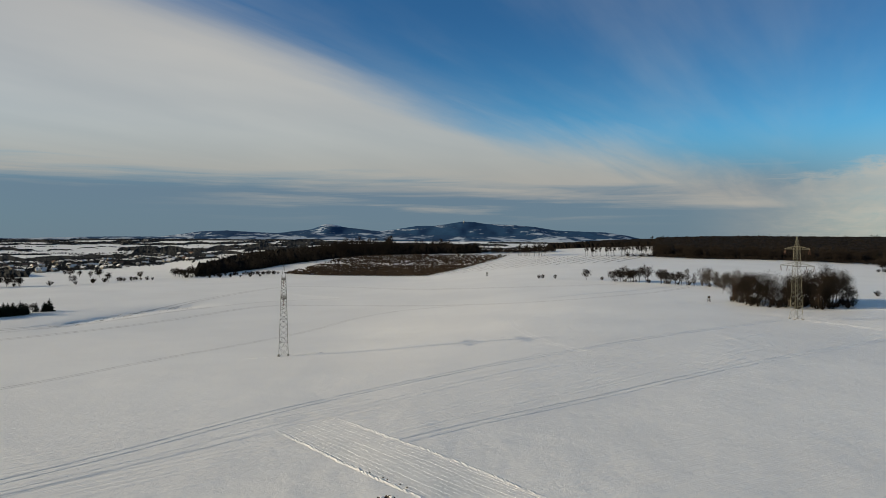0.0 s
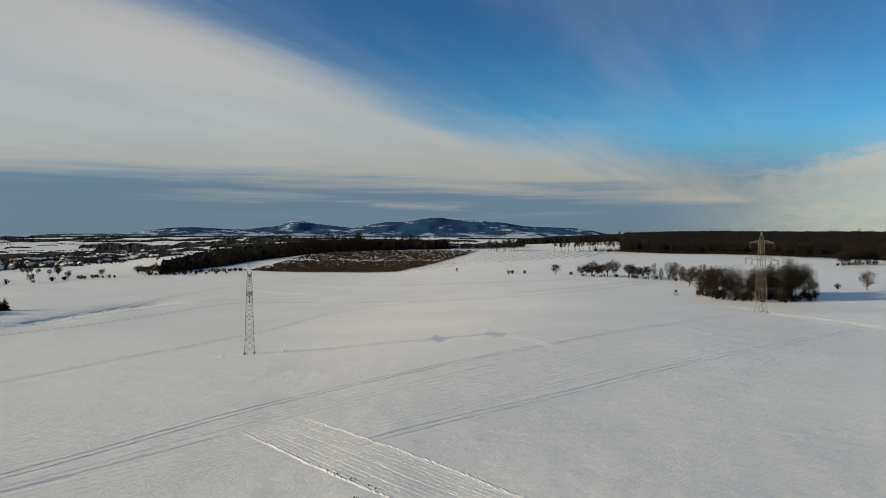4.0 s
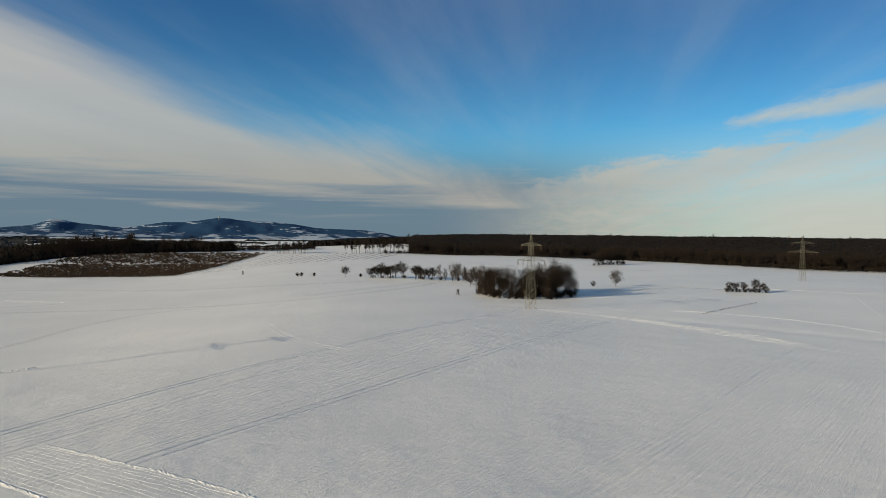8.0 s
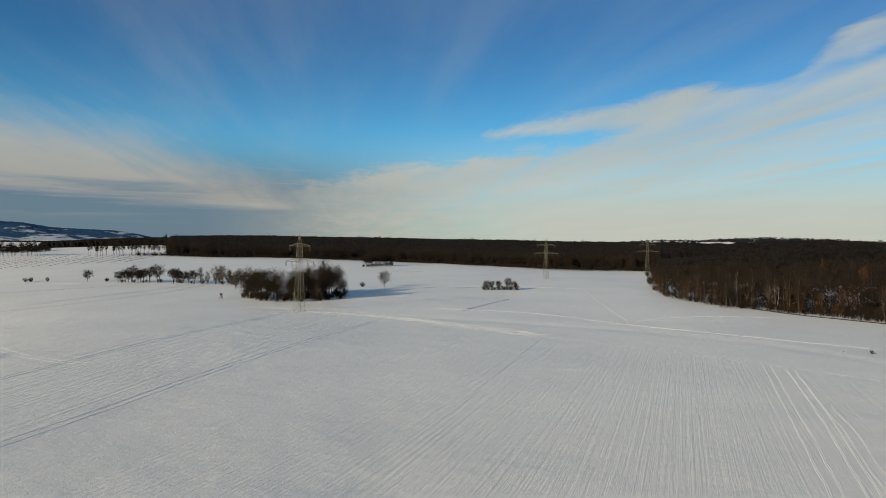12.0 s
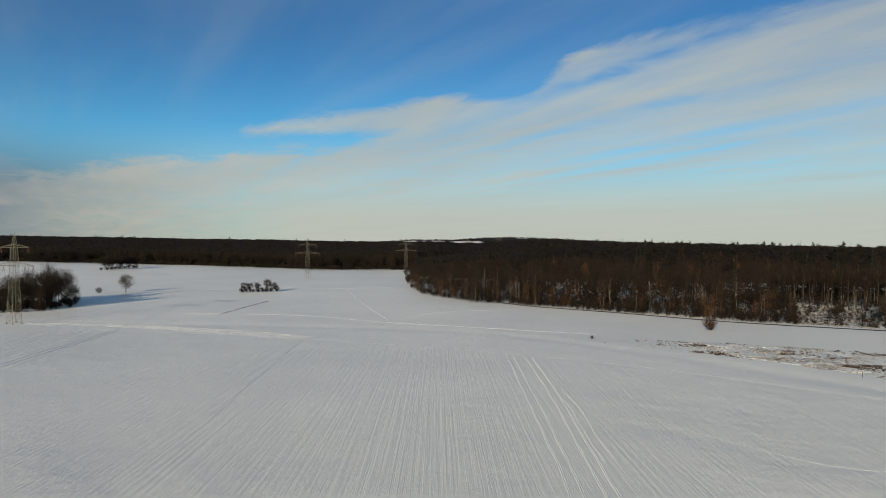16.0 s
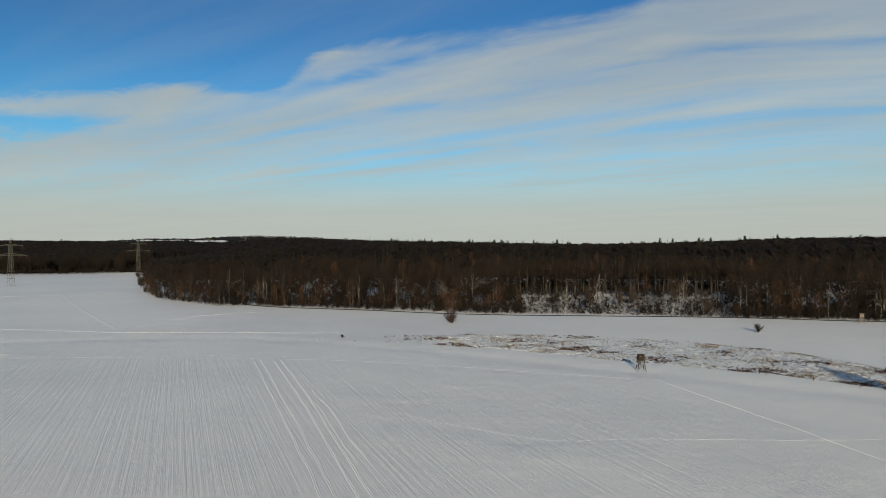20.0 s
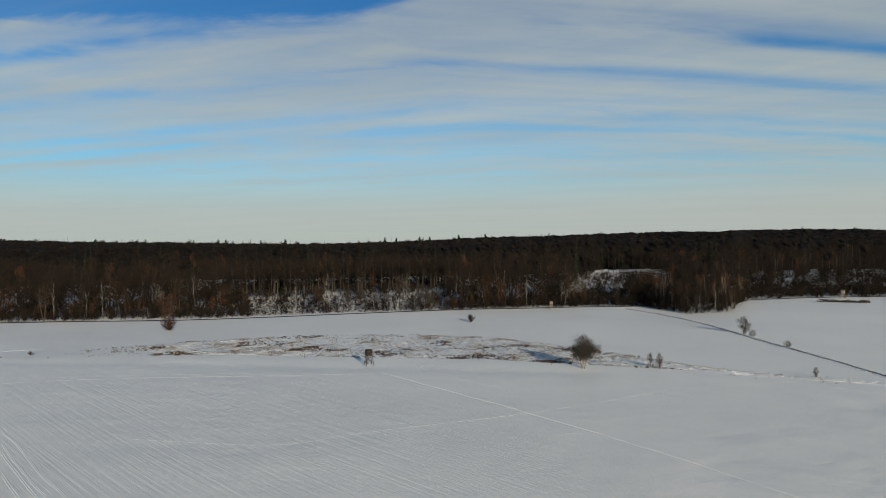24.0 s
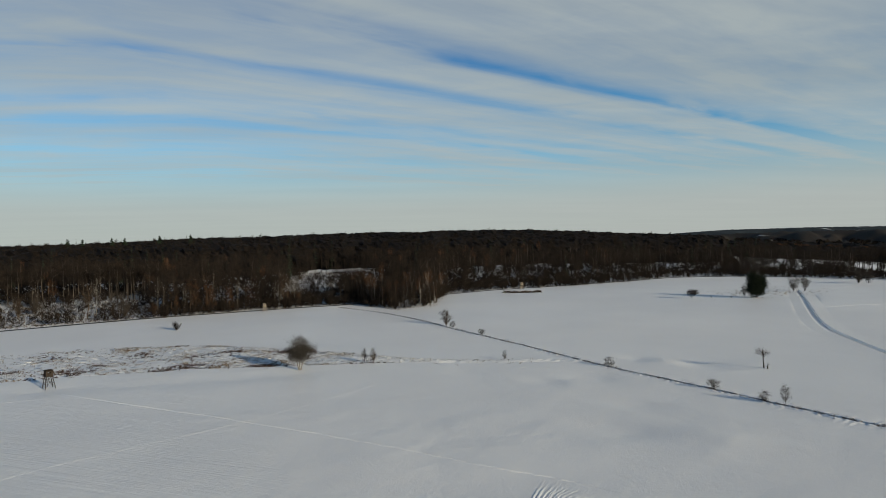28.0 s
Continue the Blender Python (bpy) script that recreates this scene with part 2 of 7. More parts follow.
def snow_field(name, rows=True):
    m, gr, bsdf = surface(name, 0.46)
    pos = gr.node("ShaderNodeNewGeometry").outputs["Position"]
    s = gr.node("ShaderNodeSeparateXYZ")
    gr.put(pos, s.inputs[0])
    x, y = s.outputs[0], s.outputs[1]
    big, mid = gr.noise(pos, 0.02, 4), gr.noise(pos, 0.35, 5, 0.6)
    col = gr.mix(gr.sm(0.3, 0.7, big), rgb(0.825, 0.825, 0.81), rgb(0.88, 0.88, 0.86))
    height = gr.math("MULTIPLY", mid, 0.16)
    height = gr.math("ADD", height, gr.math("MULTIPLY", gr.noise(pos, 1.7, 5, 0.7), 0.085))
    height = gr.math("ADD", height, gr.math("MULTIPLY", gr.noise(pos, 0.06, 3), 0.5))
    drift = gr.math("MULTIPLY", gr.sm(0.5, 0.68, gr.noise(gr.vec(x, y, 40.0), 0.018, 3)), gr.noise(gr.vec(x, gr.math("MULTIPLY", y, 0.6), 9.0), 0.12, 2, 0.5, 0.3))
    height = gr.math("ADD", height, gr.math("MULTIPLY", drift, 0.5))
    height = gr.math("ADD", height, gr.math("MULTIPLY", gr.noise(pos, 5.5, 3, 0.7), 0.055))
    if rows:
        def drills(c, s_, per, amp, mask):
            q = gr.math("SUBTRACT", gr.math("MULTIPLY", x, c), gr.math("MULTIPLY", y, s_))
            run = gr.math("ADD", gr.math("MULTIPLY", x, s_), gr.math("MULTIPLY", y, c))
            wob = gr.noise(gr.vec(gr.math("MULTIPLY", q, 1.0 / per), gr.math("MULTIPLY", run, 0.015)), 1.0, 4, 0.7)
            return gr.math("MULTIPLY", gr.math("MULTIPLY", wob, amp), mask)
        side = gr.math("SUBTRACT", gr.math("MULTIPLY", x, 0.64), gr.math("MULTIPLY", y, 0.77))
        east = gr.sm(-79, -74, side)  # drilled field on the camera's side of the cart track
        out = gr.math("SUBTRACT", 1.0, gr.sm(153, 159, x))
        front = gr.sm(-24, -18, gr.math("ADD", gr.math("MULTIPLY", y, 1.0), gr.math("MULTIPLY", x, 0.12)))
        field = gr.math("MULTIPLY", gr.math("MULTIPLY", east, out), front)
        height = gr.math("ADD", height, drills(0.53, 0.848, 0.62, 0.19, field))
        west = gr.math("MULTIPLY", gr.math("SUBTRACT", 1.0, east), gr.math("SUBTRACT", 1.0, gr.sm(420, 520, y)))
        height = gr.math("ADD", height, drills(0.70, 0.714, 1.0, 0.46, west))
        far = gr.math("MULTIPLY", gr.sm(640, 700, y), gr.math("MULTIPLY", gr.sm(-60, -20, x), gr.math("SUBTRACT", 1.0, gr.sm(150, 200, x))))
        height = gr.math("ADD", height, drills(0.926, 0.379, 5.0, 1.6, far))
    bm = gr.node("ShaderNodeBump")
    bm.inputs["Distance"].default_value, bm.inputs["Strength"].default_value = 1.0, 0.55
    gr.put(height, bm.inputs["Height"])
    gr.put(bm.outputs[0], bsdf.inputs["Normal"])
    gr.put(col, bsdf.inputs["Base Color"])
    return m


SNOW = snow_field("field_snow")
SNOW_PLAIN = snow_field("trodden_snow", False)
SNOW_WORN = varied("tyre_worn_snow", (0.42, 0.41, 0.39), (0.70, 0.69, 0.67), 0.3, 0.7, 0.03, 0.0, 0.0, (0.60, 0.9, (0.25, 0.23, 0.20)))
BARK = varied("bark", (0.042, 0.029, 0.020), (0.088, 0.062, 0.043), 0.6, 0.9, 0.0, 0.5)
BARK_DARK = varied("dark_bark", (0.014, 0.011, 0.0085), (0.038, 0.029, 0.022), 0.5, 0.9, 0.0, 0.6)
TRUNK = varied("pale_bark", (0.042, 0.035, 0.029), (0.105, 0.09, 0.075), 0.6, 0.9, 0.0, 0.6)
TWIG = varied("twigs", (0.0115, 0.0090, 0.0072), (0.031, 0.0235, 0.018), 0.15, 0.9, 0.0, 0.5)
WOODDARK = varied("far_twigs", (0.0135, 0.0106, 0.0084), (0.030, 0.0228, 0.0175), 0.03, 0.9, 0.0, 0.3)
# greyed and blued: the valley's haze is put into this twig colour
WOODHAZE = varied("haze_tinted_twigs", (0.020, 0.022, 0.026), (0.042, 0.044, 0.048), 0.02, 0.9, 0.0, 0.3)
TWIG_GREY = varied("grey_twigs", (0.034, 0.030, 0.026), (0.080, 0.070, 0.060), 0.15, 0.9, 0.0, 0.5)
TWIG_RED = varied("red_brown_twigs", (0.040, 0.021, 0.012), (0.092, 0.048, 0.026), 0.1, 0.9, 0.0, 0.5)
BIRCH = varied("birch_bark", (0.15, 0.135, 0.118), (0.30, 0.28, 0.25), 1.5, 0.75, 0.0, 0.2, spots=(0.62, 2.5, (0.06, 0.05, 0.05)))
NEEDLES = varied("needles", (0.012, 0.022, 0.014), (0.035, 0.05, 0.03), 0.4, 0.85, 0.0, 0.4)
# darker than the twigs: shade inside the crowns is painted into it
CANOPY = varied("self_shaded_canopy", (0.006, 0.005, 0.0042), (0.0115, 0.0095, 0.0078), 0.15, 0.95)
PINE = varied("pine_needles", (0.006, 0.010, 0.006), (0.018, 0.024, 0.014), 0.4, 0.85, 0.0, 0.4)
NEEDLES_SNOWY = varied("snow_dusted_needles", (0.014, 0.024, 0.016), (0.04, 0.055, 0.035), 0.4, 0.85, 0.0, 0.4, spots=(0.64, 2.6, (0.42, 0.44, 0.47)))
STEEL = varied("galvanised_steel", (0.14, 0.135, 0.098), (0.22, 0.21, 0.155), 0.8, 0.55, 0.0, 0.2, 0.35)
# darker tone, for the pylon in the open field
STEEL_DARK = varied("dark_steel", (0.06, 0.06, 0.05), (0.13, 0.127, 0.108), 0.8, 0.6, 0.0, 0.2, 0.35)
CONCRETE = varied("concrete", (0.28, 0.27, 0.25), (0.4, 0.39, 0.36), 2.0, 0.9, 0.01)
GLASSY = varied("insulator_glaze", (0.09, 0.045, 0.03), (0.14, 0.07, 0.045), 3.0, 0.25)
WOOD = varied("weathered_timber", (0.022, 0.017, 0.014), (0.06, 0.046, 0.036), 2.0, 0.85, 0.01, 0.3)
WOOD_PALE = varied("pale_timber", (0.15, 0.125, 0.095), (0.24, 0.2, 0.155), 2.0, 0.8, 0.01, 0.3)
GRASS = varied("dry_grass", (0.085, 0.062, 0.038), (0.20, 0.15, 0.095), 0.1, 0.95, 0.0, 0.6)
HEATH = varied("heather", (0.034, 0.022, 0.017), (0.085, 0.056, 0.042), 0.1, 0.95, 0.0, 0.6)
ASPHALT = varied("wet_asphalt", (0.014, 0.014, 0.015), (0.026, 0.025, 0.024), 0.5, 0.6, 0.01)
STONE = varied("field_stone", (0.045, 0.04, 0.035), (0.14, 0.125, 0.11), 1.5, 0.85, 0.03)
PLASTER = varied("house_plaster", (0.20, 0.18, 0.15), (0.42, 0.38, 0.32), 0.05, 0.85, 0.0, 0.6)
ROOF_SNOW = varied("roof_snow", (0.42, 0.43, 0.45), (0.78, 0.79, 0.82), 0.3, 0.7, 0.02)
ROOF_TILE = varied("roof_tiles", (0.085, 0.055, 0.045), (0.16, 0.10, 0.08), 1.0, 0.8, 0.02)
PANE = varied("window_glass", (0.02, 0.022, 0.025), (0.05, 0.055, 0.06), 1.0, 0.15)


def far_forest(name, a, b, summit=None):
    """Forest slopes with distance haze painted into the colour, and level snowy clearings, which grow denser at the
    foot.
    """
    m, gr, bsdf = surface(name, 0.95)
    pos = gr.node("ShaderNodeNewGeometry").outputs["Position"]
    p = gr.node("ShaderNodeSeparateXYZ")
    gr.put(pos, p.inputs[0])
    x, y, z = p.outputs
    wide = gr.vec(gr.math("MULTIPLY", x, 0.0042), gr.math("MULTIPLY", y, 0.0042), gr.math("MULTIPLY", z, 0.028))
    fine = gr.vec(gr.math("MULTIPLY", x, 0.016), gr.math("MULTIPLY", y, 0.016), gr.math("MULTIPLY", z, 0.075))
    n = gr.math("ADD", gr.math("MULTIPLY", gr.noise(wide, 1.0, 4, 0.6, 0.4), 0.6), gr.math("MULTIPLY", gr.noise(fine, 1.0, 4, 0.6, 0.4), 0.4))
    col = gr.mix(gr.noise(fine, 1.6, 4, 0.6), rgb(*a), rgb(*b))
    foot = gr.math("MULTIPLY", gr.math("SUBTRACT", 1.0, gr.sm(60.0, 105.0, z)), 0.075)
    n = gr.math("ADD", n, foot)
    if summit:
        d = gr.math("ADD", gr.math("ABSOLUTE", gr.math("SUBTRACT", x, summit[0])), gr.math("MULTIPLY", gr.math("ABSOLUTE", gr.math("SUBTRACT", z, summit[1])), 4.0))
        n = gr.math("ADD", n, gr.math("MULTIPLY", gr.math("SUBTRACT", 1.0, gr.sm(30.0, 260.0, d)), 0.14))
    # clearings are dimmed and blued by the same painted haze
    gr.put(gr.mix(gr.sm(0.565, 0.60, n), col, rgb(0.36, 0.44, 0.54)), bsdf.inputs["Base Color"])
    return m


# closed crowns of the valley, with the haze painted in likewise
VALE = varied("haze_tinted_valley_canopy", (0.014, 0.016, 0.018), (0.030, 0.032, 0.034), 0.02, 0.95)
# blue base colours stand for the haze of distance
MOUNTAIN = far_forest("haze_blue_mountain", (0.010, 0.042, 0.100), (0.026, 0.080, 0.165), (-1070.0, 160.0))
SLOPE = varied("wooded_slope", (0.012, 0.0105, 0.009), (0.028, 0.023, 0.019), 0.008, 0.95, spots=(0.66, 0.009, (0.55, 0.56, 0.58)))
# blue-grey instead of brown: haze over the far hills, put into the colour
HILL = varied("hazed_wooded_hill", (0.022, 0.030, 0.036), (0.04, 0.048, 0.05), 0.006, 0.95, spots=(0.66, 0.006, (0.5, 0.53, 0.57)))

# ---- land ----
# Heights of the land by bearing (degrees, left of +y): four distances and heights, then the rim.
LAND_WEST = [
    (60, 60, 330, -11, 700, -14, 1500, -25, 45),
    (38, 60, 330, -11, 650, -12, 1500, -26, 45),
    (27, 60, 330, -11, 720, -12, 1500, -26, 45),
    (20, 60, 330, -11, 760, -11.5, 1250, 0, 45),
    (10, 60, 330, -10.5, 760, -10, 1250, 17, 45),
    (2, 80, 350, -6, 740, -8, 1200, 14, 45),
    (-5, 100, 400, -2.5, 900, 8, 1300, 13, 50),
    (-12, 120, 450, 0, 900, 10.7, 1300, 29, 25),
    (-23, 160, 500, 0, 900, 10, 1300, 32, 16),
    (-33, 200, 480, 1.5, 850, 7.2, 1250, 29, 16),
]
LAND_EAST = [
    (-47, 250, 480, 3, 720, 3, 1150, 25, 16),
    (-54, 250, 480, 2, 700, 2.5, 1100, 22, 16),
    (-64, 150, 330, 0, 450, 3, 900, 21, 16),
    (-75, 120, 274, 0, 400, 3, 620, 12.2, 16),
    (-98, 120, 262, 0, 400, 3, 620, 8.0, 16),
    (-106, 120, 270, 0, 420, 4, 700, 13.4, 16),
    (-120, 120, 285, 0, 450, 5, 800, 17.0, 16),
    (-134, 120, 353, 0, 500, 5, 900, 20.8, 16),
    (-147, 120, 440, 0, 600, 3, 900, 8, 6),
    (-165, 120, 430, 0, 600, -5, 1000, -8, -4),
]
_rows = LAND_WEST + LAND_EAST
_rows = [(-300,) + _rows[0][1:]] + _rows[::-1]
_rows = np.array(_rows, float)
# the same by single degrees, with the bends rounded off
_deg = np.arange(-330.0, 91.0)
_soft = np.exp(-0.5 * (np.arange(-14, 15) / 4.5) ** 2)
_wrap = np.concatenate([_rows[-5:-1] - np.eye(9)[0] * 360, _rows, _rows[1:4] + np.eye(9)[0] * 360])
LAND = np.stack([_deg] + [np.convolve(np.pad(np.interp(_deg, _wrap[:, 0], _wrap[:, k]), 14, "edge"), _soft / _soft.sum(), "valid") for k in range(1, 9)], 1)


def smooth(a, b, v):
    k = np.clip((v - a) / (b - a), 0, 1)
    return k * k * (3 - 2 * k)


DITCH = [(243, -135), (220, -137), (193.6, -135), (159, -128), (129.3, -123.6), (103.5, -117), (87.6, -113.4), (64.3, -110.7), (49.2, -107.5), (34, -105.6), (5, -101)]
CANAL = [(143, -327), (123.5, -287.5), (105.2, -249.5), (84.4, -208.3), (70, -189.7), (55.4, -171.7), (30, -143)]
HOLLOW = [(110, 275), (138, 243), (164, 192), (186, 134), (187, 95), (181, 64), (162, 18), (147, -22), (128, -62)]

# wind-scooped hollows: place, depth, width
DRIFTS = [(105.4, -87.9, 0.25, 5.0), (89.2, -94.1, 0.3, 4.5), (84.1, -103.3, 0.3, 5.0), (91.9, -127.5, 0.5, 4.5), (84.2, -126.7, -0.4, 5.0), (78, -131, 0.4, 6.0), (60, -78, 0.35, 7.0), (48, -84, -0.3, 6.0), (66, -92, 0.3, 6.0)]
DIP = [(-196, 305), (-193.9, 328.8), (-191.5, 352), (-186, 378), (-174.9, 401)]


def away(x, y, line):
    """Distance to a line of straight pieces."""
    best = np.full(np.shape(x), 1e9)
    for (ax, ay), (bx, by) in zip(line, line[1:]):
        k = np.clip(((x - ax) * (bx - ax) + (y - ay) * (by - ay)) / ((bx - ax) ** 2 + (by - ay) ** 2), 0, 1)
        best = np.minimum(best, np.hypot(x - ax - k * (bx - ax), y - ay - k * (by - ay)))
    return best


def hgt(x, y, dug=1.0):
    """Height of the snow at a place; dug=0 leaves the ditches filled."""
    x, y = np.asarray(x, float), np.asarray(y, float)
    r = np.hypot(x, y)
    az = np.degrees(np.arctan2(-x, y))
    az = np.where(az > 60, az - 360, az)
    ra, rb, hb, rc, hc, rd, hd, rim = (np.interp(az, LAND[:, 0], LAND[:, k]) for k in range(1, 9))
    h = hb * smooth(ra, rb, r) + (hc - hb) * smooth(rb, rc, r) + (hd - hc) * smooth(rc, rd, r) + (rim - hd) * smooth(rd + 400, 4800, r)
    roll = 0.22 * np.sin(x / 23 + 1.3 * np.sin(y / 41)) * np.sin(y / 29 + 1.1 * np.sin(x / 53)) + 0.3 * np.sin(x / 61 - y / 47)
    far = 6 * np.sin(x / 310 + 2 * np.sin(y / 570)) * np.sin(y / 270 + 1.0) * smooth(1500, 3000, r)
    cut = -0.9 * dug * (1 - smooth(0.4, 1.6, away(x, y, DITCH)))
    c = away(x, y, CANAL)
    cut += -2.1 * dug * (1 - smooth(0.6, 2.2, c)) - 0.22 * np.exp(-(away(x, y, HOLLOW) / 4.0) ** 2)
    cut += -1.2 * np.exp(-(away(x, y, DIP) / 4.5) ** 2) - 0.9 * np.exp(-(away(x, y, DIP) / 16) ** 2)
    for dx_, dy_, deep, wide in DRIFTS:
        cut -= deep * np.exp(-((x - dx_) / wide) ** 2 - ((y - dy_) / (wide * 0.55)) ** 2)
    return h + cut + roll * smooth(30, 120, r) + far

# The plan below is laid out by bearing from one fixed stand. To fit the camera's view, by bearing from it: shift in
# metres along x, y and z, and turn in degrees
VIEW_FIT = np.array([(40, -3.47, -3.81, 0.85, -0.48), (6, -3.47, -3.45, 0.75, -0.47), (0, -3.01, -2.80, 0.58, -0.43), (-10, -1.81, -1.97, 0.55, -0.23), (-20, -0.88, -1.27, 0.46, -0.01), (-33, 0.01, 0.01, -0.00, -0.00), (-45, 1.43, 0.75, -0.04, 0.16), (-60, 3.16, 1.45, 0.10, 0.38), (-75, 4.79, 2.41, 0.31, 0.32), (-90, 5.88, 2.12, 0.05, 0.43), (-105, 6.79, 2.24, -0.10, 0.39), (-120, 7.70, 2.23, -0.16, 0.31), (-128, 7.91, 2.23, -0.20, 0.28), (-175, 7.91, 2.23, -0.20, 0.28)], float)[::-1]


def lay(x, y, z):
    """Plan coordinates shifted and turned to fit the view of the drifting camera."""
    x, y, z = np.asarray(x, float), np.asarray(y, float), np.asarray(z, float)
    az_ = np.degrees(np.arctan2(-x, y))
    az_ = np.where(az_ > 60, az_ - 360, az_)
    sx, sy, sz, turn = (np.interp(az_, VIEW_FIT[:, 0], VIEW_FIT[:, k]) for k in range(1, 5))
    near = smooth(0, 40, np.hypot(x, y))
    c, s = np.cos(np.radians(turn)), np.sin(np.radians(turn))
    return np.stack([x * c - y * s + sx * near, x * s + y * c + sy * near, z + sz * near], -1)


# ---- mesh helpers ----


def mesh_of(name, verts, tris, material, smooth_shade=False):
    """A mesh from arrays of corners and triangles."""
    verts, tris = np.asarray(verts, np.float32), np.asarray(tris, np.int32)
    me = bpy.data.meshes.new(name)
    me.vertices.add(len(verts))
    me.vertices.foreach_set("co", verts.ravel())
    me.loops.add(tris.size)
    me.loops.foreach_set("vertex_index", tris.ravel())
    me.polygons.add(len(tris))
    me.polygons.foreach_set("loop_start", np.arange(0, tris.size, 3, dtype=np.int32))
    me.polygons.foreach_set("loop_total", np.full(len(tris), 3, np.int32))
    me.update(calc_edges=True)
    me.polygons.foreach_set("use_smooth", np.full(len(tris), smooth_shade, bool))
    me.materials.append(material)
    return me


def part(name, shape, material, parent, label="", smooth_shade=False):
    """One mesh under a thing or under a part."""
    ob = new(name, mesh_of(name, shape[0], shape[1], material, smooth_shade))
    ob.parent = parent
    if label:
        tagged(ob, label)
    return ob


def thing(name, label, category, group="", kind="", at=(0, 0, 0), turn=0.0, size=1.0):
    ob = new(name)
    ob.empty_display_size = 0.3
    ob.matrix_basis = Matrix.LocRotScale(at, Euler((0, 0, radians(turn))), (size, size, size))
    return tagged(ob, label, category, group, kind)


def spot(x, y, lift=0.0):
    return tuple(float(k) for k in lay(x, y, float(hgt(x, y, 0.0)) + lift))


def joined(shapes):
    vs, ts, n = [], [], 0
    for v, t in shapes:
        vs.append(np.asarray(v, float).reshape(-1, 3))
        ts.append(np.asarray(t, int).reshape(-1, 3) + n)
        n += len(vs[-1])
    return np.concatenate(vs), np.concatenate(ts)


def tubes(segs, sides, caps=True):
    """Tapered rods: rows of p0 (3), p1 (3), r0, r1."""
    s = np.asarray(segs, float).reshape(-1, 8)
    a, b, ra, rb = s[:, :3], s[:, 3:6], s[:, 6], s[:, 7]
    d = b - a
    d /= np.maximum(np.linalg.norm(d, axis=1, keepdims=True), 1e-9)
    ref = np.where(np.abs(d[:, 2:3]) > 0.9, [[1.0, 0, 0]], [[0, 0, 1.0]])
    u = np.cross(d, ref)
    u /= np.linalg.norm(u, axis=1, keepdims=True)
    w = np.cross(d, u)
    ang = np.arange(sides) * 2 * np.pi / sides
    ring = u[:, None] * np.cos(ang)[None, :, None] + w[:, None] * np.sin(ang)[None, :, None]
    v = np.concatenate([a[:, None] + ring * ra[:, None, None], b[:, None] + ring * rb[:, None, None]], 1)
    i = np.arange(sides)
    j = (i + 1) % sides
    t = np.concatenate([np.stack([i, j, sides + j], 1), np.stack([i, sides + j, sides + i], 1)])
    ends = [[sides, sides + q, sides + q + 1] for q in range(1, sides - 1)] + [[0, q + 1, q] for q in range(1, sides - 1)]
    if caps:
        t = np.concatenate([t, np.array(ends, int)])
    return v.reshape(-1, 3), (t[None] + (np.arange(len(s)) * 2 * sides)[:, None, None]).reshape(-1, 3)


def blades(p0, p1, width, rng):
    """Slender triangles from p0 to p1."""
    p0, p1 = np.asarray(p0, float), np.asarray(p1, float)
    d = p1 - p0
    side = np.cross(d, rng.normal(size=d.shape))
    side *= (np.asarray(width) / np.maximum(np.linalg.norm(side, axis=1), 1e-9))[:, None] / 2
    v = np.stack([p0 - side, p0 + side, p1], 1).reshape(-1, 3)
    return v, np.arange(len(v)).reshape(-1, 3)


def box(x0, x1, y0, y1, z0, z1):
    v = [(x, y, z) for z in (z0, z1) for x, y in ((x0, y0), (x1, y0), (x1, y1), (x0, y1))]
    t = [(0, 2, 1), (0, 3, 2), (4, 5, 6), (4, 6, 7)]
    for i in range(4):
        j = (i + 1) % 4
        t += [(i, j, j + 4), (i, j + 4, i + 4)]
    return np.array(v, float), np.array(t)


def scattered(variants, places, turns, sizes, pick):
    """Copies of shapes set down at many places and joined."""
    out = []
    places, turns, sizes, pick = map(np.asarray, (places, turns, sizes, pick))
    for n, (v, t) in enumerate(variants):
        m = pick == n
        if not m.any():
            continue
        c, s, k, p = np.cos(turns[m]), np.sin(turns[m]), sizes[m], places[m]
        x = (v[None, :, 0] * c[:, None] - v[None, :, 1] * s[:, None]) * k[:, None] + p[:, :1]
        y = (v[None, :, 0] * s[:, None] + v[None, :, 1] * c[:, None]) * k[:, None] + p[:, 1:2]
        z = v[None, :, 2] * k[:, None] + p[:, 2:3]
        out.append((np.stack([x, y, z], -1).reshape(-1, 3), (t[None] + (np.arange(m.sum()) * len(v))[:, None, None]).reshape(-1, 3)))
    return joined(out)


# ---- plants ----


def unit(v):
    return v / np.maximum(np.linalg.norm(v, axis=-1, keepdims=True), 1e-9)


